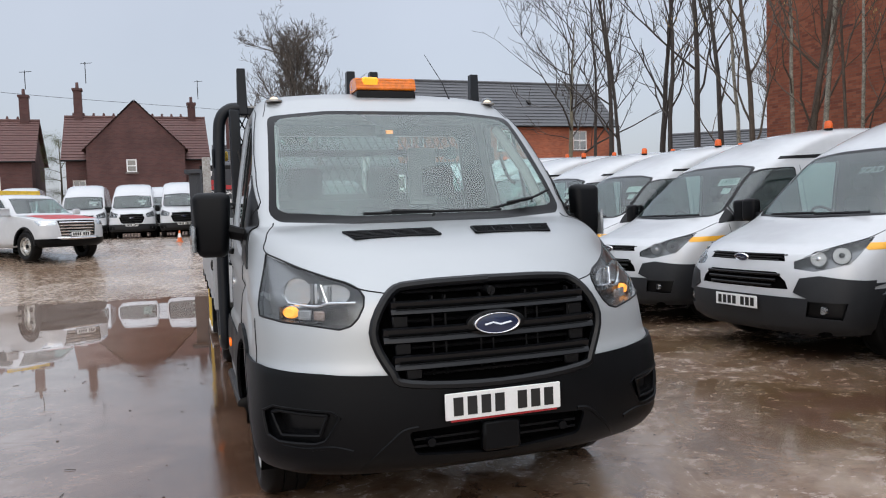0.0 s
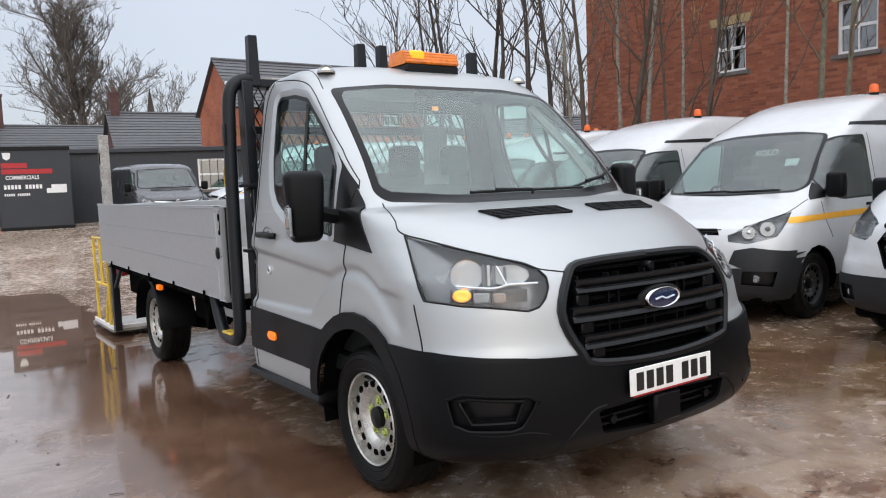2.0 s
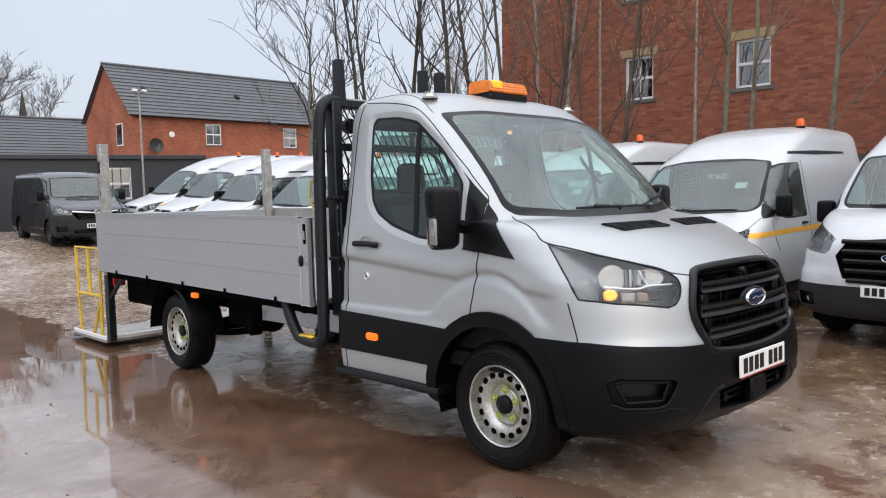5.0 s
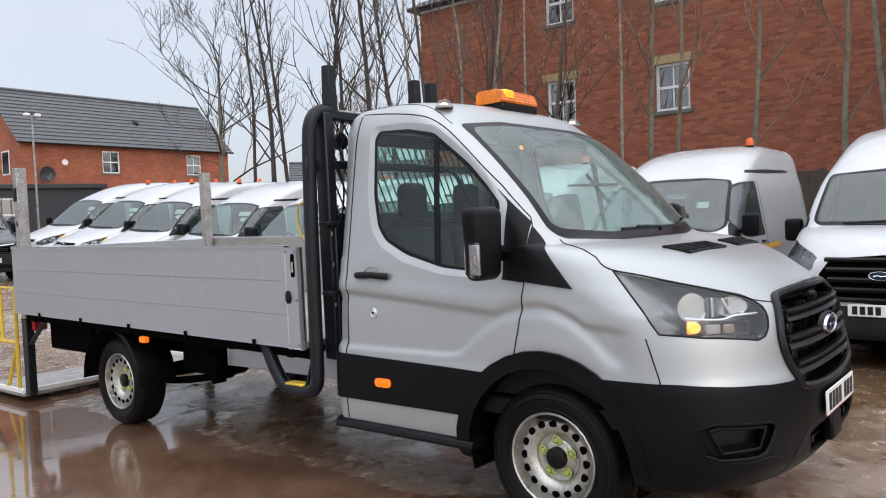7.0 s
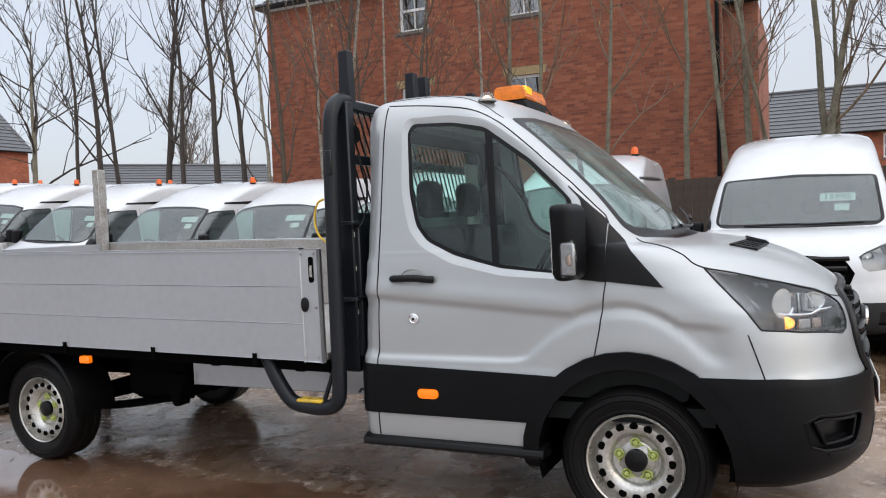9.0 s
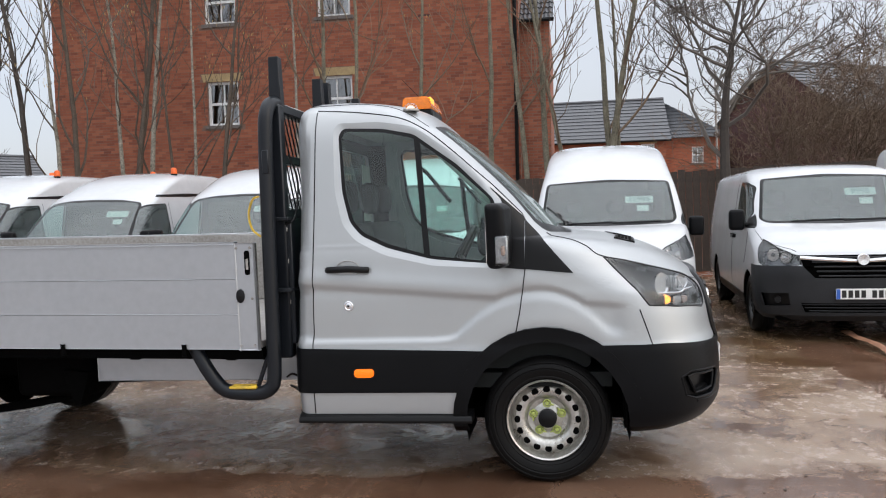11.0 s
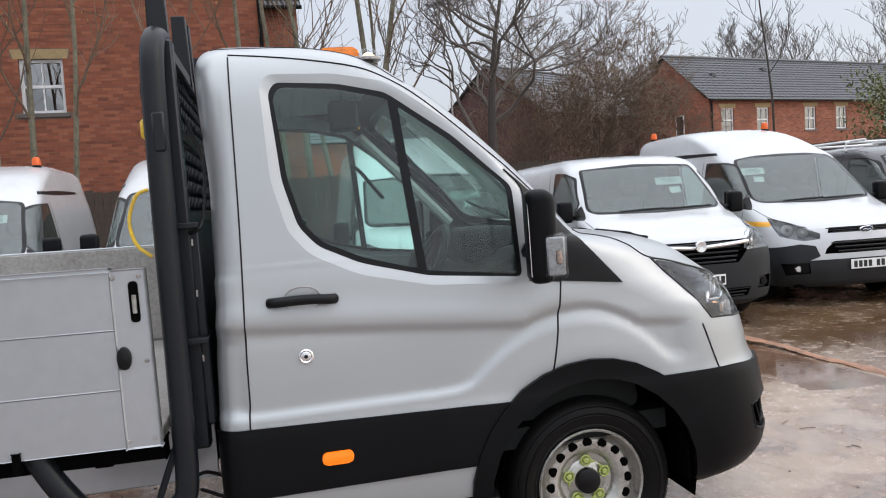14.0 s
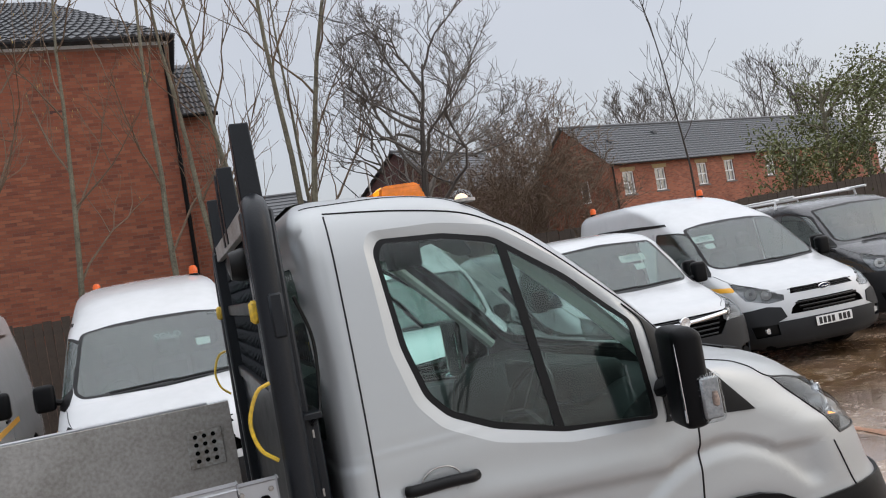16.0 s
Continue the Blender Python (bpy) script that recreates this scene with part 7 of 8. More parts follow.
        part("hoop_stay", tube([(s * 0.985, 1.52, 0.76), (s * 0.985, 1.60, 0.56)], 0.012, 6), L["bar"], T)
        part("headboard_upright", box(s * 0.87 - 0.035, s * 0.87 + 0.035, 1.42, 1.52, 0.70, 2.13, 0.008), L["bar"], T)
        part("marker_bracket", box(s * 1.02 - 0.006, s * 1.02 + 0.010, 1.455, 1.495, 1.74, 1.87, 0.006), L["bar"], T)
        part("grab_strap", tube(curve_pts([(s * 1.0, 1.53, 1.62), (s * 1.0, 1.57, 1.60), (s * 0.99, 1.60, 1.52), (s * 0.985, 1.585, 1.44), (s * 0.98, 1.54, 1.395)], 4), 0.0060, 6), L["yellow"], T, "yellow grab strap")
        part("yellow_lamp", box(s * 0.93 - 0.012, s * 0.93 + 0.012, 1.515, 1.545, 1.79, 1.86, 0.01), L["yellow"], T)
    # headboard
    HB = part("headboard", box(-0.89, 0.89, 1.395, 1.475, 0.78, 1.50, 0.006), L["bar"], T, "dark steel headboard with expanded mesh")
    for z in (1.52, 1.83, 2.12):
        part("headboard_rail", box(-0.90, 0.90, 1.44, 1.49, z - 0.025, z + 0.025, 0.005), L["bar"], HB)
    part("headboard_shelf", box(-0.95, -0.80, 1.39, 1.47, 1.48, 1.50, 0.003), L["bar"], HB)
    part("headboard_shelf", box(-0.95, -0.80, 1.39, 1.47, 1.08, 1.10, 0.003), L["bar"], HB)
    for x, z in ((-0.93, 1.43), (-0.93, 1.25), (-0.93, 1.02)):
        part("slot_plate", box(x + 0.032, x + 0.036, 1.415, 1.433, z - 0.012, z + 0.012, 0.001), L["galv"], HB)
    part("mesh_frame", box(-0.90, 0.90, 1.47, 1.50, 2.085, 2.16, 0.003), L["galv"], HB)
    me = bmesh.new()
    for z0, z1 in ((1.545, 1.805), (1.855, 2.095)):
        pitch = 0.062
        n = int(1.7 / pitch)
        h = (z1 - z0)
        rows = 4
        for r in range(rows):
            a, b = z0 + h * r / rows, z0 + h * (r + 1) / rows
            for k in range(n):
                x = -0.85 + pitch * k
                for p, q in (((x, a), (x + pitch / 2, b)), ((x + pitch / 2, b), (x + pitch, a))) if r % 2 == 0 else (((x, b), (x + pitch / 2, a)), ((x + pitch / 2, a), (x + pitch, b))):
                    d = Vector((q[0] - p[0], 0, q[1] - p[1])).normalized()
                    nn = Vector((-d.z, 0, d.x)) * 0.0042
                    for yy in (1.462,):
                        vs = [me.verts.new((p[0] + nn.x, yy, p[1] + nn.z)), me.verts.new((q[0] + nn.x, yy, q[1] + nn.z)), me.verts.new((q[0] - nn.x, yy + 0.006, q[1] - nn.z)), me.verts.new((p[0] - nn.x, yy + 0.006, p[1] - nn.z))]
                        me.faces.new(vs)
    tagged(part("expanded_mesh", me, L["bar"], HB, "dark expanded metal lattice", smooth=False), kind="stuff")
    for x, wd in ((-0.812, 0.034), (-0.055, 0.036), (0.112, 0.036), (0.882, 0.036)):
        p = box(x - wd, x + wd, 1.435, 1.505, 2.10, 2.41, 0.004)
        for v in p.verts:
            if v.co.z > 2.3:
                v.co.x = x + (v.co.x - x) * 0.82
                v.co.y = 1.47 + (v.co.y - 1.47) * 0.85
        part("headboard_post", p, L["bar"], HB)
    part("work_lamp", lathe([(1.50, 0.05), (1.52, 0.055), (1.56, 0.045), (1.57, 0.0005)], 16, "y", m=Matrix.Translation((-0.70, 0, 1.98))), L["trim"], HB)
    part("cable", tube(curve_pts([(-0.86, 1.40, 1.85), (-0.84, 1.36, 1.7), (-0.86, 1.38, 1.5), (-0.92, 1.42, 1.46)], 5), 0.006, 5), L["trim"], T)
    part("cable", tube(curve_pts([(-0.80, 1.50, 0.57), (-0.86, 1.44, 0.60), (-0.90, 1.36, 0.57), (-0.86, 1.38, 0.50), (-0.80, 1.48, 0.52)], 5), 0.007, 5), L["trim"], T)
    # vent plate inside the far side
    vp = box(0.996, 1.004, 1.62, 1.80, 1.05, 1.24, 0.002)
    VP = part("vent_plate", vp, L["galv"], T, "perforated steel vent plate")
    for i in range(3):
        for j in range(4):
            part("vent_hole", lathe([(0.994, 0.012), (0.9955, 0.012), (0.9955, 0.0005)], 8, "x", None, Matrix.Translation((0, 1.665 + i * 0.045, 1.085 + j * 0.042))), L["dark"], VP)
    # tail lift
    part("tail_board", skew(box(-0.91, 0.91, 5.44, 5.475, 0.80, 1.36, 0.004)), L["alu"], T)
    PL = part("lift_platform", box(-0.98, 0.98, 5.62, 6.62, 0.055, 0.085, 0.004), L["galv"], T, "lowered tail-lift platform of grey chequer plate")
    part("platform_edge", box(-0.98, -0.955, 5.62, 6.62, 0.085, 0.125, 0.003), L["upvc"], PL)
    part("platform_edge", box(0.955, 0.98, 5.62, 6.62, 0.085, 0.125, 0.003), L["upvc"], PL)
    part("platform_edge", box(-0.95, 0.95, 5.62, 5.66, 0.085, 0.125, 0.003), L["upvc"], PL)
    part("platform_lip", box(-0.98, 0.98, 6.62, 6.72, 0.02, 0.07, 0.004), L["galv"], PL)
    yr = bmesh.new()
    x = -0.96
    for pts in ([(x, 5.74, 0.10), (x, 5.72, 1.06), (x, 6.45, 1.07), (x, 6.40, 0.10)], [(x, 5.73, 0.55), (x, 6.42, 0.55)], [(x, 6.05, 0.55), (x, 6.07, 1.06)], [(x, 6.0, 0.10), (x, 5.75, 0.5)]):
        tube(pts, 0.018, 6, bm=yr)
    part("safety_rail", yr, L["yellow"], PL, "yellow folding safety rail")


build_truck()


# ---------------------------------------------------------------- the parked vans
CUSTOM_LOWER = [
    (0.24, -0.84, 0.90, 0.42, 2.5, 3.95), (0.30, -0.92, 0.955, 0.46, 2.6, 3.99), (0.48, -0.955, 0.985, 0.48, 2.7, 4.02), (0.68, -0.945, 0.990, 0.52, 2.6, 4.02),
    (0.82, -0.915, 0.985, 0.56, 2.5, 4.02), (0.92, -0.87, 0.975, 0.60, 2.4, 4.02), (0.98, -0.79, 0.97, 0.60, 2.3, 4.02), (1.04, -0.60, 0.965, 0.56, 2.4, 4.02),
    (1.12, -0.36, 0.958, 0.50, 2.6, 4.01)]
CUSTOM_UPPER = [
    (1.20, -0.12, 0.948, 0.44, 2.9, 4.01), (1.26, 0.0, 0.935, 0.40, 3.2, 4.0), (1.55, 0.36, 0.890, 0.36, 3.6, 3.99), (1.82, 0.70, 0.845, 0.36, 3.6, 3.98),
    (1.92, 0.88, 0.82, 0.38, 3.4, 3.97), (2.06, 1.16, 0.79, 0.42, 3.0, 3.96), (2.20, 1.52, 0.76, 0.48, 2.8, 3.94), (2.29, 1.86, 0.70, 0.5, 2.6, 3.90),
    (2.34, 2.2, 0.58, 0.5, 2.4, 3.80), (2.36, 2.5, 0.4, 0.5, 2.2, 3.6)]
CUSTOM = CUSTOM_LOWER + CUSTOM_UPPER
BIG = [r for r in CAB if r[0] < 1.9]
BIG = [(*r[:5], 4.6) for r in BIG] + [(1.92, 0.46, 0.835, 0.30, 3.6, 4.58), (2.05, 0.66, 0.815, 0.34, 3.2, 4.57), (2.25, 1.02, 0.79, 0.40, 2.9, 4.56), (2.40, 1.40, 0.75, 0.45, 2.7, 4.54), (2.48, 1.8, 0.68, 0.5, 2.6, 4.50), (2.53, 2.2, 0.55, 0.5, 2.4, 4.4), (2.54, 2.5, 0.4, 0.5, 2.2, 4.2)]
VIVARO_LOWER = [
    (0.24, -0.82, 0.88, 0.42, 2.6, 3.95), (0.30, -0.90, 0.94, 0.44, 2.8, 3.98), (0.50, -0.925, 0.970, 0.46, 2.9, 4.0), (0.72, -0.92, 0.972, 0.46, 2.9, 4.0),
    (0.86, -0.90, 0.968, 0.48, 2.8, 4.0), (0.945, -0.86, 0.963, 0.50, 2.6, 4.0), (1.00, -0.78, 0.96, 0.52, 2.5, 4.0), (1.065, -0.58, 0.955, 0.50, 2.5, 4.0)]
VIVARO_UPPER = [
    (1.16, -0.32, 0.95, 0.46, 2.7, 4.0), (1.22, -0.10, 0.94, 0.42, 3.0, 4.0), (1.28, 0.02, 0.93, 0.38, 3.4, 4.0), (1.55, 0.33, 0.89, 0.33, 3.8, 3.98),
    (1.78, 0.60, 0.85, 0.33, 3.8, 3.97), (1.86, 0.74, 0.82, 0.36, 3.4, 3.96), (1.92, 0.94, 0.74, 0.4, 3.0, 3.92), (1.955, 1.2, 0.60, 0.4, 2.6, 3.85),
    (1.97, 1.45, 0.4, 0.4, 2.3, 3.7)]
VIVARO = VIVARO_LOWER + VIVARO_UPPER


VIV_GRILLE = [(-0.60, 0.93), (0.60, 0.93), (0.57, 0.83), (0.44, 0.69), (-0.44, 0.69), (-0.57, 0.83)]
VIV_INTAKE = [(-0.58, 0.43), (0.58, 0.43), (0.54, 0.33), (-0.54, 0.33)]


def van(kind, label, letters, paint="white", stripe=False, beacon=True, sticker="", blue=False, group="vans in the row", m=None, wheels=(0.0, 2.933)):
    """A parked panel van with its front to -y; kind: custom, big or vivaro."""
    V = thing("van", label, "van", m, group)
    ctrl = dict(custom=CUSTOM, big=BIG, vivaro=VIVARO)[kind]
    wb = dict(custom=2.933, big=3.3, vivaro=3.1)[kind]
    bm = shell(ctrl, None, 0.05, 16, 16)
    mid, S, L = (0, 1.5, 1.1), (-1, 1), M
    yz = lambda poly, s: [(s, a, b) for a, b in poly]
    for s in S:
        for yw in (0.0, wb):
            circ = [(yw + 0.39 * math.cos(2 * math.pi * k / 20), 0.33 + 0.39 * math.sin(2 * math.pi * k / 20)) for k in range(20)]
            carve(bm, yz(circ, s), (1, 0, 0), lambda c: c.x * s > 0.3).free()
            lin = bmesh.new()
            rows = [[lin.verts.new((s * x, yw + 0.395 * math.cos(a), 0.33 + 0.395 * math.sin(a))) for x in (0.5, 0.955)] for a in [-0.2 + (math.pi + 0.4) * k / 12 for k in range(13)]]
            for a, b in zip(rows, rows[1:]):
                lin.faces.new((a[0], a[1], b[1], b[0]))
            part("wheel_liner", lin, L["dark"], V)
    whole = BVHTree.FromBMesh(bm)

    def nose(x, z):
        """Where the nose stands at x and z."""
        return whole.ray_cast(Vector((x, -3, z)), Vector((0, 1, 0)))[0].y
    # dark lower bumper
    zb = dict(custom=0.62, big=0.63, vivaro=0.83)[kind]
    yb = -0.30
    bump = carve(bm, [(-2, yb, 0.1), (-2, -2, 0.1), (-2, -2, zb), (-2, yb, zb - (0.10 if kind == "custom" else 0.02))], (1, 0, 0), lambda c: c.y < 0.0)
    for s in S:
        f = [(s * 0.90, -0.62, 0.52), (s * 0.70, -0.86, 0.53), (s * 0.69, -0.87, 0.40), (s * 0.88, -0.66, 0.38)]
        pc = carve(bump, f, (-s * 0.6, 0.8, 0), lambda c: c.x * s > 0.4)
        for v in pc.verts:
            v.co += Vector((-s * 0.02, 0.025, 0))
        part("fog_lamp_recess", pc, L["trim"], V)
        part("fog_lamp", lathe([(0, 0.0005), (0, 0.035), (0.02, 0.04)], 14, "y", m=Matrix.Translation((s * 0.79, -0.79, 0.455))), L["trim"] if kind == "vivaro" else L["lamp_in"], V)
    for poly in (VIV_GRILLE, VIV_INTAKE) if kind == "vivaro" else ():
        pc = carve(bump, [(x, -1, z) for x, z in poly], (0, 1, 0), lambda c: c.y < -0.4)
        part("grille_back", bucket(pc, (0, 0.04, 0)), L["dark"], V)
    part("bumper", solid(bump, 0.012, True, mid), L["greyplastic"], V, "dark grey plastic bumper")
    for s in S if kind == "custom" else ():
        cheek = carve(bm, [(s * 0.58, -1, 0.60), (s * 0.62, -1, 0.72), (s * 0.76, -1, 0.745), (s * 1.02, -1, 0.70), (s * 1.02, -1, 0.50), (s * 0.70, -1, 0.55)], (0, 1, 0), lambda c: c.x * s > 0.4 and c.y < -0.30)
        if len(cheek.faces):
            part("bumper_cheek", solid(cheek, 0.012, True, mid), L["greyplastic"], V)
    for s in S:
        part("sill_trim", solid(carve(bm, yz([(0.35, 0.1), (wb - 0.35, 0.1), (wb - 0.35, 0.40), (0.35, 0.40)], s), (1, 0, 0), lambda c: c.x * s > 0.3 and c.y > 0.2), 0.008, True, mid), L["plastic"], V)
    # grille
    front = lambda c: c.y < -0.4
    if kind == "custom":
        gp = [(-0.40, 0.768), (0.40, 0.768), (0.50, 0.69), (0.53, 0.624), (-0.53, 0.624), (-0.50, 0.69)]
        up = [(-0.42, 0.925), (0.42, 0.925), (0.46, 0.862), (-0.46, 0.862)]
    elif kind == "big":
        gp = [(-0.43, 1.05), (0.0, 1.085), (0.43, 1.05), (0.525, 0.90), (0.44, 0.69), (0.0, 0.628), (-0.44, 0.69), (-0.525, 0.90)]
        up = None
    else:
        gp = VIV_GRILLE
        up = VIV_INTAKE
    for poly in (gp, up):
        if not poly:
            continue
        src = bm
        pc = carve(src, [(x, -1, z) for x, z in poly], (0, 1, 0), front)
        if len(pc.faces) == 0:
            pc = bmesh.new()
        z0, z1 = min(p[1] for p in poly), max(p[1] for p in poly)
        for v in pc.verts:
            v.co.y += 0.03
        g = part("grille", pc, L["dark"], V, "black slatted grille") if len(pc.faces) else next(o for o in V.children if o.name.startswith("grille_back"))
        n = 5 if z1 - z0 > 0.15 else 3
        ys = dict(custom=-0.945, big=-0.985, vivaro=-0.925)[kind]
        for k in range(n):
            z = z0 + (z1 - z0) * (k + 0.5) / n
            w = 0.9 * min(abs(p[0]) for p in poly if abs(p[0]) > 0.1)
            w = w + 0.10 * (z - z0) / (z1 - z0)
            part("grille_slat", tube([(x, nose(x, z) - 0.002, z) for x in np.linspace(-w, w, 11)], (z1 - z0) / n * (0.20 if kind == "vivaro" else 0.28), 6), L["greyplastic"] if kind == "vivaro" else L["trim"], g)
    if kind == "vivaro":
        part("grille_trim", tube([(x, nose(x, 0.88) - 0.012, 0.868 + 0.075 * abs(x) ** 1.3) for x in np.linspace(-0.58, 0.58, 21)], 0.021, 8), L["chrome"], V, "chrome wing-shaped bar")
        part("badge", lathe([(-0.99, 0.0005), (-0.995, 0.055), (-0.985, 0.062), (-0.96, 0.06)], 24, "y", m=Matrix.Translation((0, 0.02, 0.885))), L["chrome"], V, "round chrome badge")
    elif kind == "big":
        oval_badge(V, 0, -1.012, 0.905, 0.098, 0.042, 4)
    else:
        oval_badge(V, 0, nose(0, 0.888) - 0.02, 0.888, 0.088, 0.038, 20)
    yp = dict(custom=-0.985, big=-1.012, vivaro=-0.962)[kind]
    number_plate(V, letters, 0, yp, dict(custom=0.49, big=0.585, vivaro=0.53)[kind], blue=blue)
    # lamps
    for s in S:
        if kind == "custom":
            hl = [(s * 0.965, -0.36, 1.06), (s * 0.82, -0.66, 0.985), (s * 0.56, -0.86, 0.86), (s * 0.58, -0.88, 0.80), (s * 0.72, -0.80, 0.78), (s * 0.90, -0.60, 0.84)]
        elif kind == "big":
            hl = [(s * 0.871, -0.326, 1.214), (s * 0.765, -0.545, 1.157), (s * 0.63, -0.725, 1.10), (s * 0.555, -0.81, 1.054), (s * 0.585, -0.864, 0.955), (s * 0.64, -0.857, 0.912), (s * 0.85, -0.70, 0.937), (s * 0.932, -0.55, 0.955)]
        else:
            hl = [(s * 0.965, -0.40, 1.09), (s * 0.80, -0.74, 0.99), (s * 0.62, -0.88, 0.92), (s * 0.61, -0.90, 0.83), (s * 0.80, -0.80, 0.75), (s * 0.94, -0.58, 0.84)]
        pc = carve(bm, hl, (-s * 0.72, 0.69, 0), lambda c: c.x * s > 0.3 and c.y < 0.0 and c.z > 0.6)
        pan = bucket(pc, (-s * 0.085, 0.09, -0.01))
        H = part("head_lamp", pc, L["lens"], V, "clear head lamp")
        part("lamp_bezel", pan, L["lamp_dark"], H)
        d = Vector((s * 0.62, -0.78, 0)).normalized()
        cz = sum(p[2] for p in hl) / len(hl)
        for t, rr in ((0.38, 0.070), (0.66, 0.062)):
            a, b = Vector(hl[0]), Vector(hl[3])
            c = a.lerp(b, t) + Vector((-s * 0.035, 0.0, 0.0))
            c.z = cz + (0.02 if t < 0.5 else -0.005)
            turn = Matrix.Translation(c) @ d.to_track_quat("X", "Z").to_matrix().to_4x4()
            R = part("reflector", lathe([(0.004, rr * 0.98), (-0.015, rr * 0.86), (-0.035, rr * 0.55), (-0.04, 0.0005)], 16, "x", m=turn), L["lamp_in"], H)
            part("reflector_ring", lathe([(-0.02, rr * 1.12), (0.010, rr * 1.10), (0.014, rr * 1.02), (0.002, rr * 0.96)], 16, "x", m=turn), L["smoke"], R)
            part("projector", lathe([(-0.03, rr * 0.50), (-0.008, rr * 0.48), (0.010, rr * 0.30), (0.016, 0.0005)], 14, "x", m=turn), L["smoke"] if t < 0.5 else L["chrome"], R)
    # glass
    if kind == "custom":
        wp = rounded([(-0.72, 1.83), (-0.4, 1.875), (0, 1.885), (0.4, 1.875), (0.72, 1.83), (0.82, 1.29), (0.74, 1.235), (0, 1.212), (-0.74, 1.235), (-0.82, 1.29)], 0.06, 3)
        win = rounded([(0.24, 1.20), (0.22, 1.34), (0.62, 1.74), (0.80, 1.80), (1.28, 1.82), (1.30, 1.15), (0.6, 1.14)], 0.05, 3)
        sail = [(0.02, 1.16), (0.22, 1.33), (0.235, 1.18)]
    elif kind == "big":
        wp = rounded([(-0.765, 1.90), (0, 1.94), (0.765, 1.90), (0.815, 1.40), (0.74, 1.345), (0, 1.335), (-0.74, 1.345), (-0.815, 1.40)], 0.05, 3)
        win = rounded([(1.055, 1.86), (1.0, 1.90), (0.66, 1.86), (0.245, 1.52), (0.235, 1.205), (0.60, 1.245), (0.96, 1.375)], 0.04, 3)
        sail = [(0.082, 1.425), (-0.165, 1.138), (0.21, 1.168), (0.21, 1.5)]
    else:
        wp = rounded([(-0.72, 1.79), (0, 1.83), (0.72, 1.79), (0.82, 1.30), (0.74, 1.255), (0, 1.235), (-0.74, 1.255), (-0.82, 1.30)], 0.05, 3)
        win = rounded([(0.30, 1.20), (0.26, 1.36), (0.58, 1.70), (0.76, 1.76), (1.18, 1.78), (1.20, 1.16), (0.6, 1.14)], 0.05, 3)
        sail = [(0.05, 1.20), (0.25, 1.36), (0.29, 1.20)]
    ws = carve(bm, [(x, -1, z) for x, z in wp], (0, 1, 0), lambda c: c.y < 1.2 and c.z > 1.1)
    cl = carve(ws, [(x, -1, z) for x, z in grown(wp, -0.035)], (0, 1, 0))
    part("windscreen_border", ws, L["trim"], V)
    part("windscreen", cl, L["vanglass"], V, "windscreen").visible_shadow = False
    for s in S:
        sw = carve(bm, yz(win, s), (1, 0, 0), lambda c: c.x * s > 0.3)
        cl = carve(sw, yz(grown(win, -0.02), s), (1, 0, 0))
        part("window_seal", sw, L["trim"], V)
        part("side_window", cl, L["vanglass"], V).visible_shadow = False
        part("mirror_sail", solid(carve(bm, yz(sail, s), (1, 0, 0), lambda c: c.x * s > 0.3), 0.006, True, mid), L["trim"], V)
        mr = box(-0.09, 0.09, -0.06, 0.06, -0.125, 0.125, 0.04, seg=3)
        R = part("door_mirror", mr, L["plastic"], V, "black door mirror", pose(s * 1.06, 0.22, 1.30))
        part("mirror_arm", tube([(s * -0.05, 0, -0.04), (s * -0.14, 0.02, -0.07)], 0.03, 8), L["plastic"], R)
        part("mirror_glass", box(-0.075, 0.075, 0.058, 0.063, -0.10, 0.10), L["chrome"], R)
        if stripe:
            st = carve(bm, yz([(-0.42, 0.955), (2.0, 0.985), (2.0, 1.045), (-0.45, 1.01)], s), (1, 0, 0), lambda c: c.x * s > 0.3)
            part("side_stripe", solid(st, 0.003, True, mid), L["stripe"], V, "amber-yellow side stripe")
        if kind == "custom":
            part("roof_rail_trim", solid(carve(bm, yz([(1.02, 1.895), (2.0, 1.93), (3.2, 1.945), (3.2, 2.0), (2.0, 1.985), (1.12, 1.95)], s), (1, 0, 0), lambda c: c.x * s > 0.3 and c.y > 0.9), 0.006, True, mid), L["trim"], V, "dark roof joint strip")
        tr = BVHTree.FromBMesh(bm)
        def snap(p):
            h = tr.find_nearest(Vector(p))
            return h[0] if h[0] else Vector(p)
        for pts in ([(s, 1.36, 0.42), (s, 1.38, 1.2), (s * 0.85, 1.36, 1.84)], [(s, 0.30, 0.78), (s, 0.18, 0.98), (s, 0.12, 1.17)], [(s * 0.9, 0.0, 1.20), (s * 0.85, -0.4, 1.09), (s * 0.62, -0.83, 0.93 if kind == "custom" else 1.08)]):
            part("shut_line", tube([snap(p) for p in curve_pts(pts, 6)], 0.004, 4), L["trim"], V)
        part("door_handle", box(s * 0.945, s * 0.985, 1.08, 1.26, 1.06, 1.09, 0.010), L["plastic"], V)
    lin = bm.copy()
    bmesh.ops.recalc_face_normals(lin, faces=lin.faces[:])
    for v in lin.verts:
        v.co -= v.normal * 0.03
    part("cab_lining", lin, L["cabin"], V)
    part("body", bm, L[paint], V, dict(white="white painted body", grey_paint="dark grey painted body")[paint])
    # wipers, cabin
    zw = dict(custom=1.255, big=1.37, vivaro=1.275)[kind]
    yw0 = dict(custom=-0.05, big=-0.12, vivaro=-0.05)[kind]
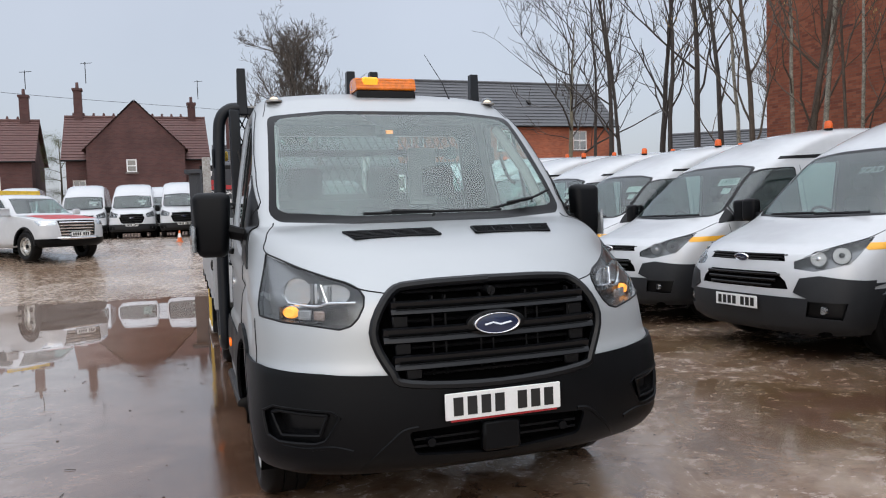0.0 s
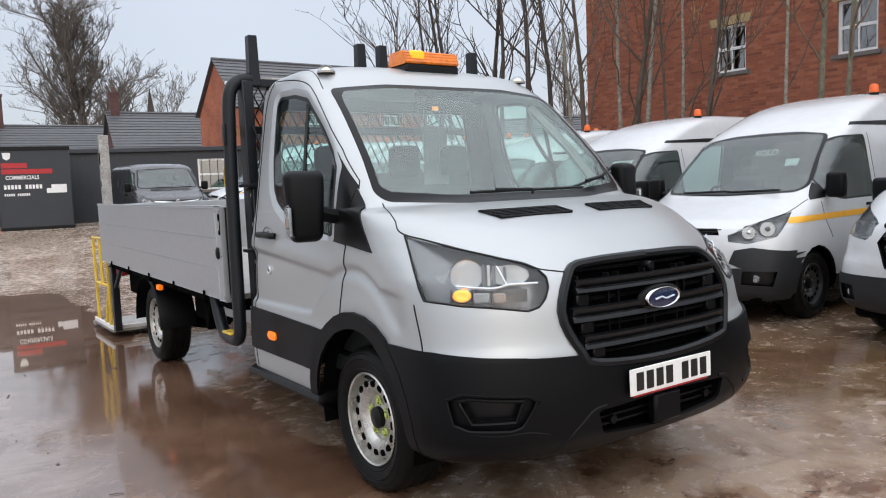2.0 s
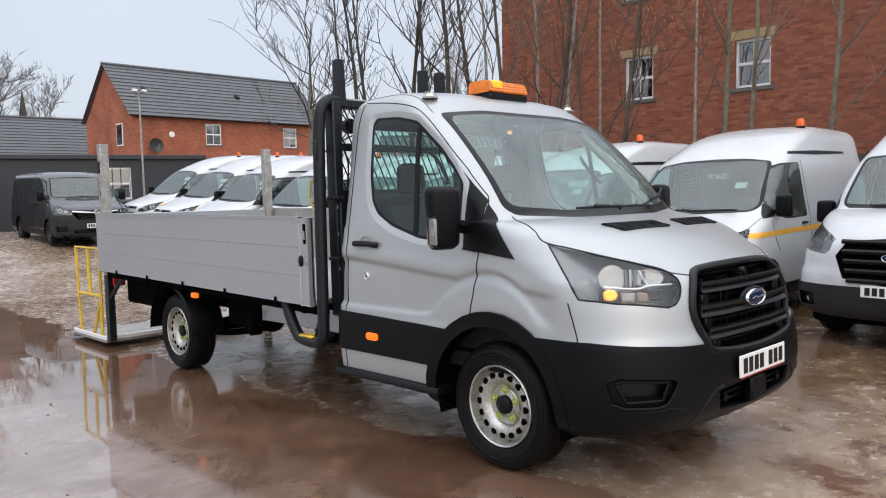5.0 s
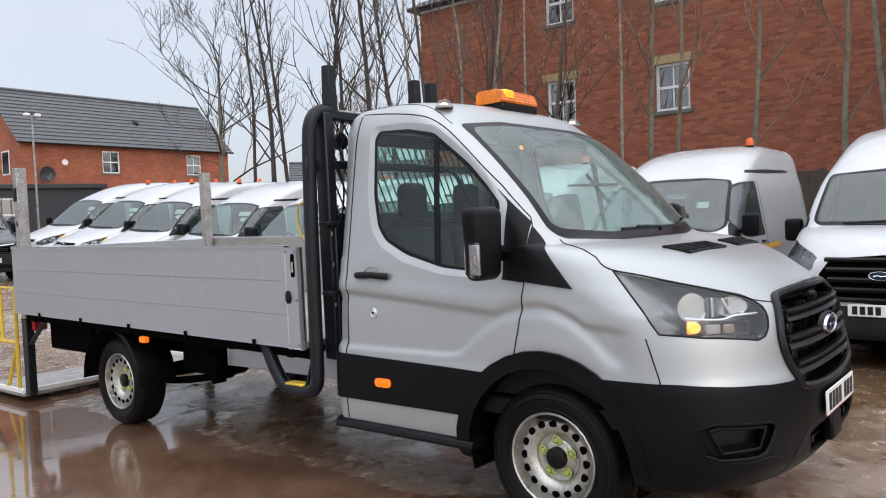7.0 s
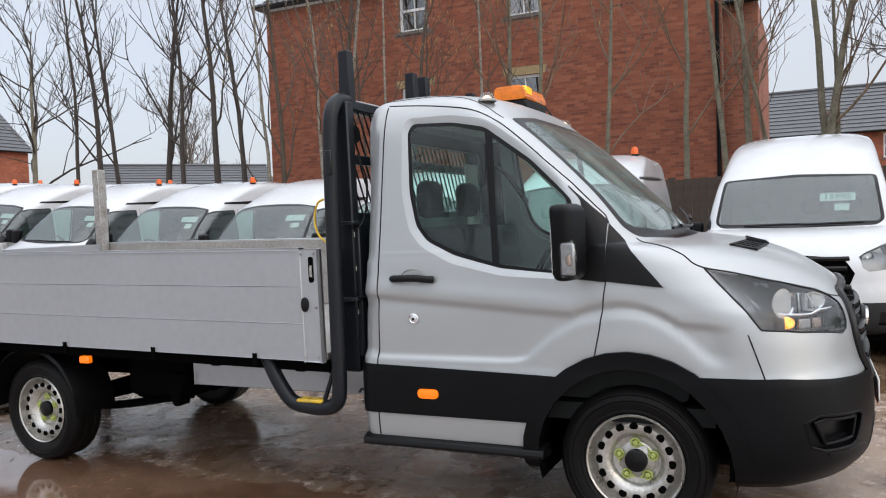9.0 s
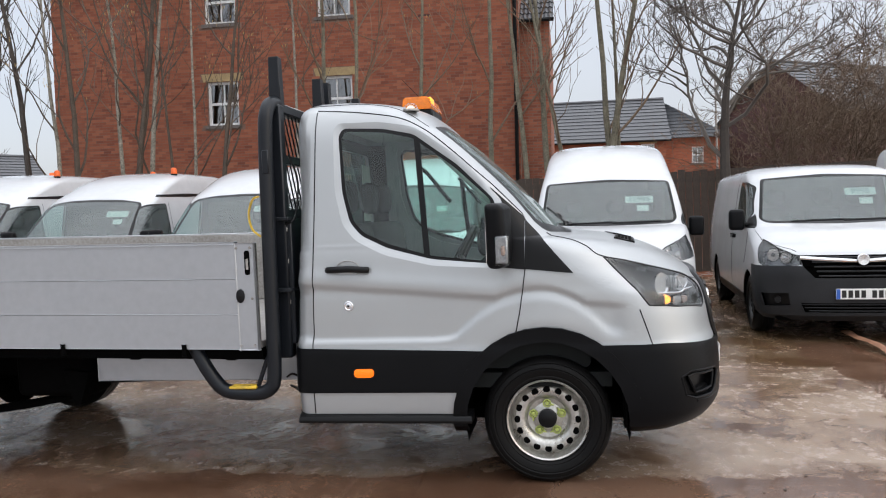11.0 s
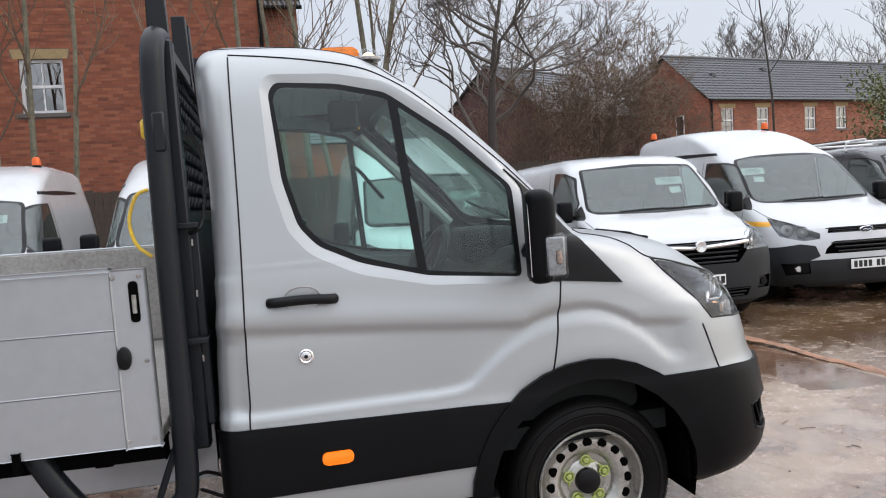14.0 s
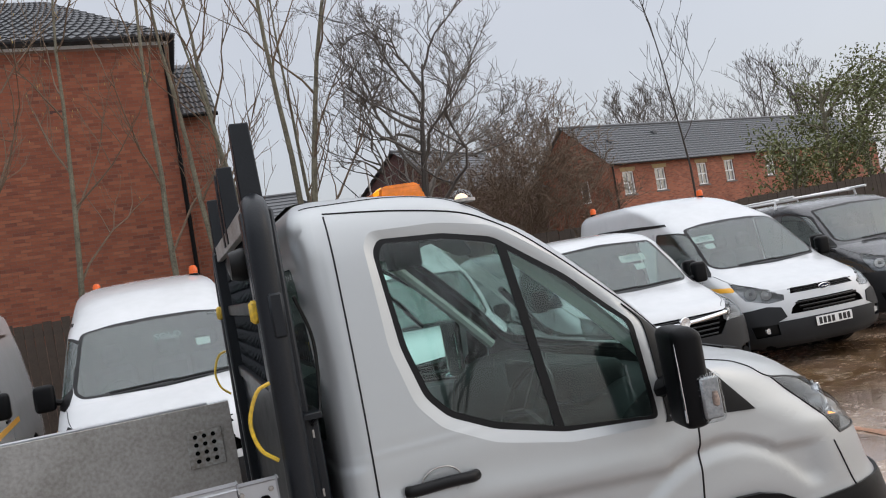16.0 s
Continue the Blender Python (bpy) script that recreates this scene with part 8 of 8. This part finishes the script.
    for x0, x1 in ((-0.50, 0.05), (0.05, 0.62)):
        part("wiper", tube([(x0, yw0 - 0.01 + 0.08 * abs(x0) ** 2, zw), (x1, yw0 - 0.01 + 0.08 * abs(x1) ** 2, zw + 0.01)], 0.012, 5), L["trim"], V)
    part("dashboard", box(-0.82, 0.82, 0.0, 0.55, 0.7, zw - 0.06, 0.06), L["cabin"], V)
    part("bulkhead", box(-0.80, 0.80, 1.42, 1.46, 0.4, 1.80), L["cabin"], V)
    for x in (-0.45, 0.12, 0.52):
        Q = part("seat", box(x - 0.21, x + 0.21, 1.10, 1.24, 0.8, 1.42, 0.06), L["seat"], V)
        part("head_rest", box(x - 0.12, x + 0.12, 1.14, 1.24, 1.46, 1.66, 0.05), L["seat"], Q)
    part("steering_wheel", tube([Matrix.Translation((-0.42, 0.62, 1.16)) @ Euler((radians(-58), 0, 0)).to_matrix().to_4x4() @ Vector((0.18 * math.cos(a), 0.18 * math.sin(a), 0)) for a in [2 * math.pi * k / 18 for k in range(19)]], 0.016, 6, cap=False), L["trim"], V)
    if sticker:
        yy, zz = dict(custom=(0.55, 1.66), big=(0.24, 1.66), vivaro=(0.46, 1.60))[kind]
        part("price_card", box(0.22, 0.56, -0.002, 0.002, -0.055, 0.055), L["lining"], V, "pale price card behind the windscreen", pose(0, yy + 0.10, zz, -38))
        part("tax_disc_holder", box(0.36, 0.50, -0.002, 0.002, -0.19, -0.10), L["lining"], V, "", pose(0, yy + 0.10, zz, -38))
    if beacon:
        for x, y in ((0.58, 2.15), (-0.58, 3.70)):
            zt = whole.ray_cast(Vector((x, y, 4)), Vector((0, 0, -1)))[0].z
            B = part("beacon", lathe([(0, 0.055), (0.03, 0.055), (0.035, 0.05)], 16, "z", m=Matrix.Translation((x, y, zt - 0.012))), L["trim"], V, "orange rotating beacon")
            part("beacon_lens", lathe([(0.03, 0.052), (0.10, 0.050), (0.13, 0.036), (0.138, 0.0005)], 16, "z", m=Matrix.Translation((x, y, zt - 0.012))), L["orange"], B)
    part("underbody", box(-0.80, 0.80, -0.75, ctrl[0][5] - 0.1, 0.22, 0.45, 0.03), L["dark"], V)
    for s in S:
        wheel(V, s * 0.925, 0.0, 0.335, 0.335, 0.205, 0.205, s, "rim" if kind == "big" else "blackrim", False, holes=14)
        wheel(V, s * 0.925, wb, 0.335, 0.335, 0.205, 0.205, s, "rim" if kind == "big" else "blackrim", False, holes=14)
    return V


def parked(x_front, y, yaw=0.0, reach=0.95):
    """The pose of a van in the row: its front at x_front, looking to -x."""
    a = radians(-90 + yaw)
    px, py = x_front + reach * math.cos(radians(yaw)), y
    slope = math.degrees(math.atan2(ground_height(px + 1.5, y + 0.5) - ground_height(px + 1.5, y - 0.5), 1.0))
    return Matrix.Translation((px, py, ground_height(px, py))) @ pose(0, 0, 0, slope, 0, 0) @ pose(0, 0, 0, 0, 0, -90 + yaw)


def lettered(owner, words, height):
    """Puts the words of a windscreen card on it."""
    card = next(o for o in owner.children if o.name.startswith("price_card"))
    part("lettering", text_mesh(words, height, 0.002, 0.003), M["ink"], card, "grey lettering on a pale card", pose(0.39, -0.004, 0))


V1 = van("custom", "white high-roof panel van with amber beacons and yellow stripe", "oooo ooo", stripe=True, sticker="1", m=parked(3.61, 1.93, 3))
for k, (xf, y, yaw) in enumerate(((3.93, -5.70, -5), (3.72, 4.45, 3), (3.88, 6.9, 3), (4.0, 9.25, 2), (4.05, 11.7, 2), (4.05, 14.1, 2), (4.1, 16.2, 1), (4.1, 18.3, 1))):
    W = copy_thing(V1, parked(xf, y, yaw))
    if k == 1:
        lettered(W, "14995", 0.075)
    if k == 0:
        for o in W.children:
            if o.name.startswith(("price_card", "tax_disc_holder")):
                o.location.x -= 0.90
        lettered(W, "6995", 0.075)
V1_CARD = next(o for o in V1.children if o.name.startswith("price_card"))
part("lettering", text_mesh("SOLD", 0.075, 0.002, 0.003), M["ghost"], V1, "pale word behind the windscreen", V1_CARD.matrix_basis @ pose(0.10, -0.004, 0))
bpy.data.objects.remove(V1_CARD)
BIG_VAN = van("big", "tall white panel van with black grille and bumper", "oooo ooo", beacon=False, sticker="1", m=parked(3.55, -0.62, -2, 1.0) @ Matrix.Diagonal((1, 1, 0.955, 1)))
VIV = van("vivaro", "low white panel van with chrome grille bar", "oooo ooo", beacon=False, sticker="1", blue=True, m=parked(3.42, -3.18, -4, 0.93))
lettered(BIG_VAN, "15995", 0.075)
lettered(VIV, "9995", 0.075)
GREY_VAN = van("vivaro", "dark grey low-roof panel van with roof bars", "oooo ooo", paint="grey_paint", beacon=False, m=parked(4.3, -8.3, -6, 0.93))


# ---------------------------------------------------------------- far side of the yard
for x, y, yaw in ((-1.3, 32.0, 1), (-3.45, 33.2, 0), (-5.5, 33.4, 1), (-8.4, 34.5, 3), (-2.35, 36.0, 2), (-0.1, 35.5, 2)):
    tagged(copy_thing(BIG_VAN, Matrix.Translation((x, y, ground_height(x, y))) @ pose(0, 0, 0, 0, 0, yaw) @ Matrix.Diagonal((1, 1, 1.05, 1))), "tall white panel van parked before the fence", "van", "vans across the yard")
tagged(copy_thing(GREY_VAN, Matrix.Translation((2.98, 18.05, ground_height(2.98, 18.05))) @ pose(0, 0, 0, 2, 0, -2) @ Matrix.Scale(0.95, 4)), "small dark grey van beside the workshop", "van")
for y in (1.35, 2.75):
    part("roof_bar", tube([(-0.80, y, 1.90), (-0.78, y, 2.03), (0.78, y, 2.03), (0.80, y, 1.90)], 0.022, 8), M["upvc"], GREY_VAN, "white roof bar")
for x in (-0.70, 0.70):
    part("roof_rail", tube([(x, 1.0, 2.05), (x, 3.3, 2.05)], 0.020, 8), M["upvc"], GREY_VAN, "white roof rail")

PICKUP = [
    (0.36, -0.82, 0.80, 0.40, 2.6, 4.15), (0.44, -0.90, 0.88, 0.42, 2.7, 4.2), (0.62, -0.93, 0.91, 0.44, 2.8, 4.2), (0.85, -0.92, 0.91, 0.46, 2.8, 4.2), (1.00, -0.88, 0.905, 0.48, 2.7, 4.2), (1.06, -0.80, 0.90, 0.5, 2.5, 4.2),
    (1.10, -0.55, 0.89, 0.46, 2.5, 4.2), (1.15, -0.1, 0.88, 0.42, 2.8, 4.19), (1.19, 0.30, 0.87, 0.40, 3.0, 4.18), (1.205, 0.36, 0.865, 0.4, 3.0, 2.75), (1.50, 0.82, 0.79, 0.36, 3.2, 2.70), (1.70, 1.12, 0.72, 0.36, 3.0, 2.62), (1.77, 1.34, 0.64, 0.36, 2.8, 2.50), (1.795, 1.6, 0.45, 0.3, 2.4, 2.3)]


def pickup():
    V = thing("pickup_truck", "white pickup with a red bonnet and chrome grille", "pickup", Matrix.Translation((-4.45, 18.55, ground_height(-4.45, 18.55))) @ pose(0, 0, 0, 0, 0, 40))
    L, mid, S = M, (0, 1.5, 0.9), (-1, 1)
    bm = shell(PICKUP, None, 0.05, 16, 16)
    yz = lambda poly, s: [(s, a, b) for a, b in poly]
    for s in S:
        for yw in (0.0, 3.0):
            c = [(yw + 0.45 * math.cos(2 * math.pi * k / 20), 0.40 + 0.45 * math.sin(2 * math.pi * k / 20)) for k in range(20)]
            carve(bm, yz(c, s), (1, 0, 0), lambda c: c.x * s > 0.3).free()
    part("bonnet_panel", solid(carve(bm, [(-0.70, -2, 2), (-0.70, 0.25, 2), (0.70, 0.25, 2), (0.70, -2, 2)], (0, 0, 1), lambda c: 1.04 < c.z < 1.185), 0.004, True, mid), L["red"], V, "red bonnet")
    part("bumper", solid(carve(bm, [(-2, -2, 0.2), (-2, -0.3, 0.2), (-2, -0.3, 0.56), (-2, -2, 0.56)], (1, 0, 0), lambda c: c.y < -0.4), 0.02, True, mid), L["plastic"], V)
    G = part("grille", bucket(carve(bm, [(-0.52, -1, 1.02), (0.52, -1, 1.02), (0.46, -1, 0.62), (-0.46, -1, 0.62)], (0, 1, 0), lambda c: c.y < -0.5), (0, 0.05, 0)), L["trim"], V)
    for k in range(5):
        z = 0.66 + k * 0.075
        part("grille_bar", tube([(x, -0.955 + 0.16 * abs(x / 0.6) ** 2.2, z) for x in np.linspace(-0.48, 0.48, 9)], 0.022, 6), L["chrome"], G)
    part("bumper_bar", tube([(x, -0.985 + 0.17 * abs(x / 0.6) ** 2.2, 0.56) for x in np.linspace(-0.7, 0.7, 9)], 0.04, 8), L["chrome"], V)
    number_plate(V, "oooo ooo", 0, -1.02, 0.66)
    ws = carve(bm, [(-0.62, -1, 1.66), (0.62, -1, 1.66), (0.74, -1, 1.24), (-0.74, -1, 1.24)], (0, 1, 0), lambda c: c.y < 1.5)
    part("windscreen", ws, L["vanglass"], V).visible_shadow = False
    for s in S:
        part("side_window", carve(bm, yz([(0.75, 1.24), (1.25, 1.62), (1.55, 1.66), (2.5, 1.62), (2.55, 1.24)], s), (1, 0, 0), lambda c: c.x * s > 0.3), L["vanglass"], V).visible_shadow = False
        part("head_lamp", solid(carve(bm, [(s * 0.90, -0.45, 1.02), (s * 0.58, -0.86, 1.0), (s * 0.60, -0.88, 0.90), (s * 0.88, -0.6, 0.90)], (-s * 0.7, 0.7, 0), lambda c: c.x * s > 0.3 and c.y < 0), 0.004, True, mid), L["lamp_in"], V)
        part("door_mirror", box(s * 0.92, s * 1.10, 0.62, 0.74, 1.20, 1.36, 0.03, seg=3), L["white"], V)
        for yw in (0.0, 3.0):
            wheel(V, s * 0.88, yw, 0.385, 0.385, 0.24, 0.235, s, "rim", False, holes=6)
            part("arch_trim", tube([(s * 0.905, yw + 0.46 * math.cos(a), 0.40 + 0.46 * math.sin(a)) for a in [math.pi * k / 14 for k in range(15)]], 0.03, 6), L["plastic"], V)
    lin = bm.copy()
    bmesh.ops.recalc_face_normals(lin, faces=lin.faces[:])
    for v in lin.verts:
        v.co -= v.normal * 0.03
    part("cab_lining", lin, L["cabin"], V)
    part("body", bm, L["white"], V, "white body")
    part("warning_board", box(-0.6, 0.6, 1.7, 1.75, 1.78, 1.90, 0.01), L["yellow"], V)
    part("underbody", box(-0.7, 0.7, -0.7, 4.0, 0.35, 0.55), L["dark"], V)


pickup()


def cone(x, y):
    C = thing("traffic_cone", "orange and white traffic cone on wet ground", "cone", Matrix.Translation((x, y, ground_height(x, y))) @ Matrix.Scale(0.6, 4), "traffic cones")
    part("base", box(-0.18, 0.18, -0.18, 0.18, 0.0, 0.035, 0.01), M["cone"], C)
    part("body", lathe([(0.035, 0.13), (0.62, 0.035), (0.62, 0.0005)], 20, "z"), M["cone"], C)
    part("sleeve", lathe([(0.24, 0.100), (0.46, 0.065)], 20, "z", cap=False), M["upvc"], C, "white reflective sleeve")


for x, y in ((-1.42, 22.1), (-0.84, 22.2)):
    cone(x, y)


def palisade():
    F = thing("palisade_fence", "grey steel palisade fence across the yard", "fence", Matrix.Translation((0, 38.5, 0.9)))
    part("fence_rail", box(-22, 1.0, 0, 0.05, 0.4, 0.46), M["galv"], F, smooth=False)
    part("fence_rail", box(-22, 1.0, 0, 0.05, 1.5, 1.56), M["galv"], F, smooth=False)
    base = None
    x = -14.0
    while x < 1.0:
        if base is None:
            base = part("pale", prism([(-0.035, 0.0), (0.035, 0.0), (0.035, 1.85), (0.0, 1.98), (-0.035, 1.85)], "y", -0.02, -0.005), M["galv"], F, m=pose(x, 0, 0), smooth=False)
        else:
            o = new("pale", base.data)
            o.parent, o.matrix_basis = F, pose(x, 0, 0)
        x += 0.155


palisade()


def lamp_post(x, y, h, head=True):
    P = thing("lamp_post", "slim grey lamp post with a small head", "lamp post", Matrix.Translation((x, y, ground_height(x, y))))
    part("post", tube([(0, 0, 0), (0, 0, h)], [0.042, 0.03], 10), M["galv"], P)
    if head:
        part("arm", tube([(-0.20, 0, h - 0.05), (0.20, 0, h - 0.05)], 0.016, 6), M["galv"], P)
        for s in (-1, 1):
            part("flood_lamp", box(s * 0.17 - 0.09, s * 0.17 + 0.09, -0.12, 0.05, h - 0.05, h + 0.05, 0.02), M["upvc"], P)


lamp_post(7.4, 25.1, 4.95)
lamp_post(22.5, -5.3, 6.0, False)


def dish(x, y, z):
    D = thing("satellite_dish", "dark grey satellite dish on a brick wall", "satellite dish", Matrix.Translation((x, y, z)))
    part("bowl", lathe([(-0.30, 0.42), (-0.22, 0.30), (-0.18, 0.0005)], 24, "y", cap=False), M["shed"], D)
    part("arm", tube([(0, 0.05, 0), (0, -0.5, -0.3), (0, -0.65, 0.0)], 0.025, 6), M["galv"], D)


dish(14.47, 40.78, 5.25)
part("alarm_box", lathe([(-0.08, 0.0005), (-0.08, 0.17), (0.05, 0.19)], 8, "y"), M["upvc"], None, "", Matrix.Translation((15.55, 40.82, 5.95)))
tagged(bpy.data.objects["alarm_box"], "white octagonal alarm box on a brick wall", "alarm box")
sp = thing("church_spire", "distant slender dark church spire on the skyline", "spire", Matrix.Translation((16.65, 74.5, 0)))
part("spire", lathe([(0, 0.9), (8.6, 0.75), (8.8, 0.62), (12.9, 0.02)], 8, "z"), M["darkbark"], sp, smooth=False)


def aerial(x, y, z, h=1.6, yaw=0):
    A = thing("tv_aerial", "thin television aerial on a chimney", "aerial", FAR @ Matrix.Translation((x, y, z)) @ pose(0, 0, 0, 0, 0, yaw), "aerials")
    part("mast", tube([(0, 0, 0), (0, 0, h)], 0.025, 5), M["trim"], A)
    part("boom", tube([(-0.3, 0, h - 0.14), (0.4, 0, h - 0.02)], 0.015, 5), M["trim"], A)
    for k in range(6):
        x0 = -0.28 + k * 0.13
        part("element", tube([(x0, -0.17, h - 0.14 + 0.17 * (x0 + 0.3)), (x0, 0.17, h - 0.14 + 0.17 * (x0 + 0.3))], 0.009, 4), M["trim"], A)


aerial(-6.95, 51.0, 10.9, 1.4, 30)
aerial(0.0, 51.2, 10.0, 1.3, 60)
aerial(-10.5, 51.0, 10.45, 1.2, 20)
wire = thing("overhead_wire", "thin overhead wire between houses", "wire")
part("wire", tube(curve_pts([FAR @ Vector(p) for p in ((-30, 46, 11.5), (-12, 46.5, 9.6), (4, 46.8, 8.5))], 8), 0.022, 4), M["trim"], wire)


# ---------------------------------------------------------------- bricks of the tall block, proud of their mortar
def lay_bricks(owner, holes, length, z0, z1):
    """Stretcher courses on a wall along x that looks to -y: the middle of the wall as single bricks, the rest joined."""
    r = random.Random(19)
    one = box(-0.1075, 0.1075, -0.008, 0.02, -0.0325, 0.0325)
    single = mesh_of(one, "brick", False)
    single.materials.append(M["clay"])
    verts, faces = [], []
    count = 0
    for c in range(int((z1 - z0) / 0.075)):
        z = z0 + 0.0375 + c * 0.075
        u = -0.1125 * (c % 2)
        while u < length:
            a, b = max(0.0, u + 0.005), min(length, u + 0.22)
            u += 0.225
            if b - a < 0.04:
                continue
            for x, hz, w, h in holes:
                if z + 0.03 > hz - 0.09 and z - 0.03 < hz + h + 0.22:
                    x0, x1 = x - w / 2 - 0.17, x + w / 2 + 0.17
                    if z < hz + h and z > hz:
                        x0, x1 = x - w / 2, x + w / 2
                    if a < x1 and b > x0:
                        if a < x0 - 0.03:
                            b = x0
                        elif b > x1 + 0.03:
                            a = x1
                        else:
                            a = b
            if b - a < 0.03:
                continue
            d = r.uniform(-0.002, 0.003)
            if b - a > 0.21 and count < 300 and 5.6 < z < 6.75 and 9.2 < a < 13.4:
                ob = new("brick", single)
                ob.parent, ob.matrix_basis = owner, pose((a + b) / 2, d, z)
                count += 1
                continue
            i = len(verts)
            y0, y1 = -0.008 + d, 0.004
            verts += [(a, y0, z - 0.0325), (b, y0, z - 0.0325), (b, y0, z + 0.0325), (a, y0, z + 0.0325), (a, y1, z - 0.0325), (b, y1, z - 0.0325), (b, y1, z + 0.0325), (a, y1, z + 0.0325)]
            faces += [(i, i + 1, i + 2, i + 3), (i + 4, i + 5, i + 1, i), (i + 3, i + 2, i + 6, i + 7), (i + 4, i, i + 3, i + 7), (i + 1, i + 5, i + 6, i + 2)]
    me = bpy.data.meshes.new("brickwork")
    me.from_pydata(verts, [], faces)
    me.materials.append(M["clay_rest"])
    ob = new("brickwork", me)
    ob.parent = owner
    tagged(ob, kind="stuff")


lay_bricks(*BLOCK[0], 13.40, 1.9, 8.3)
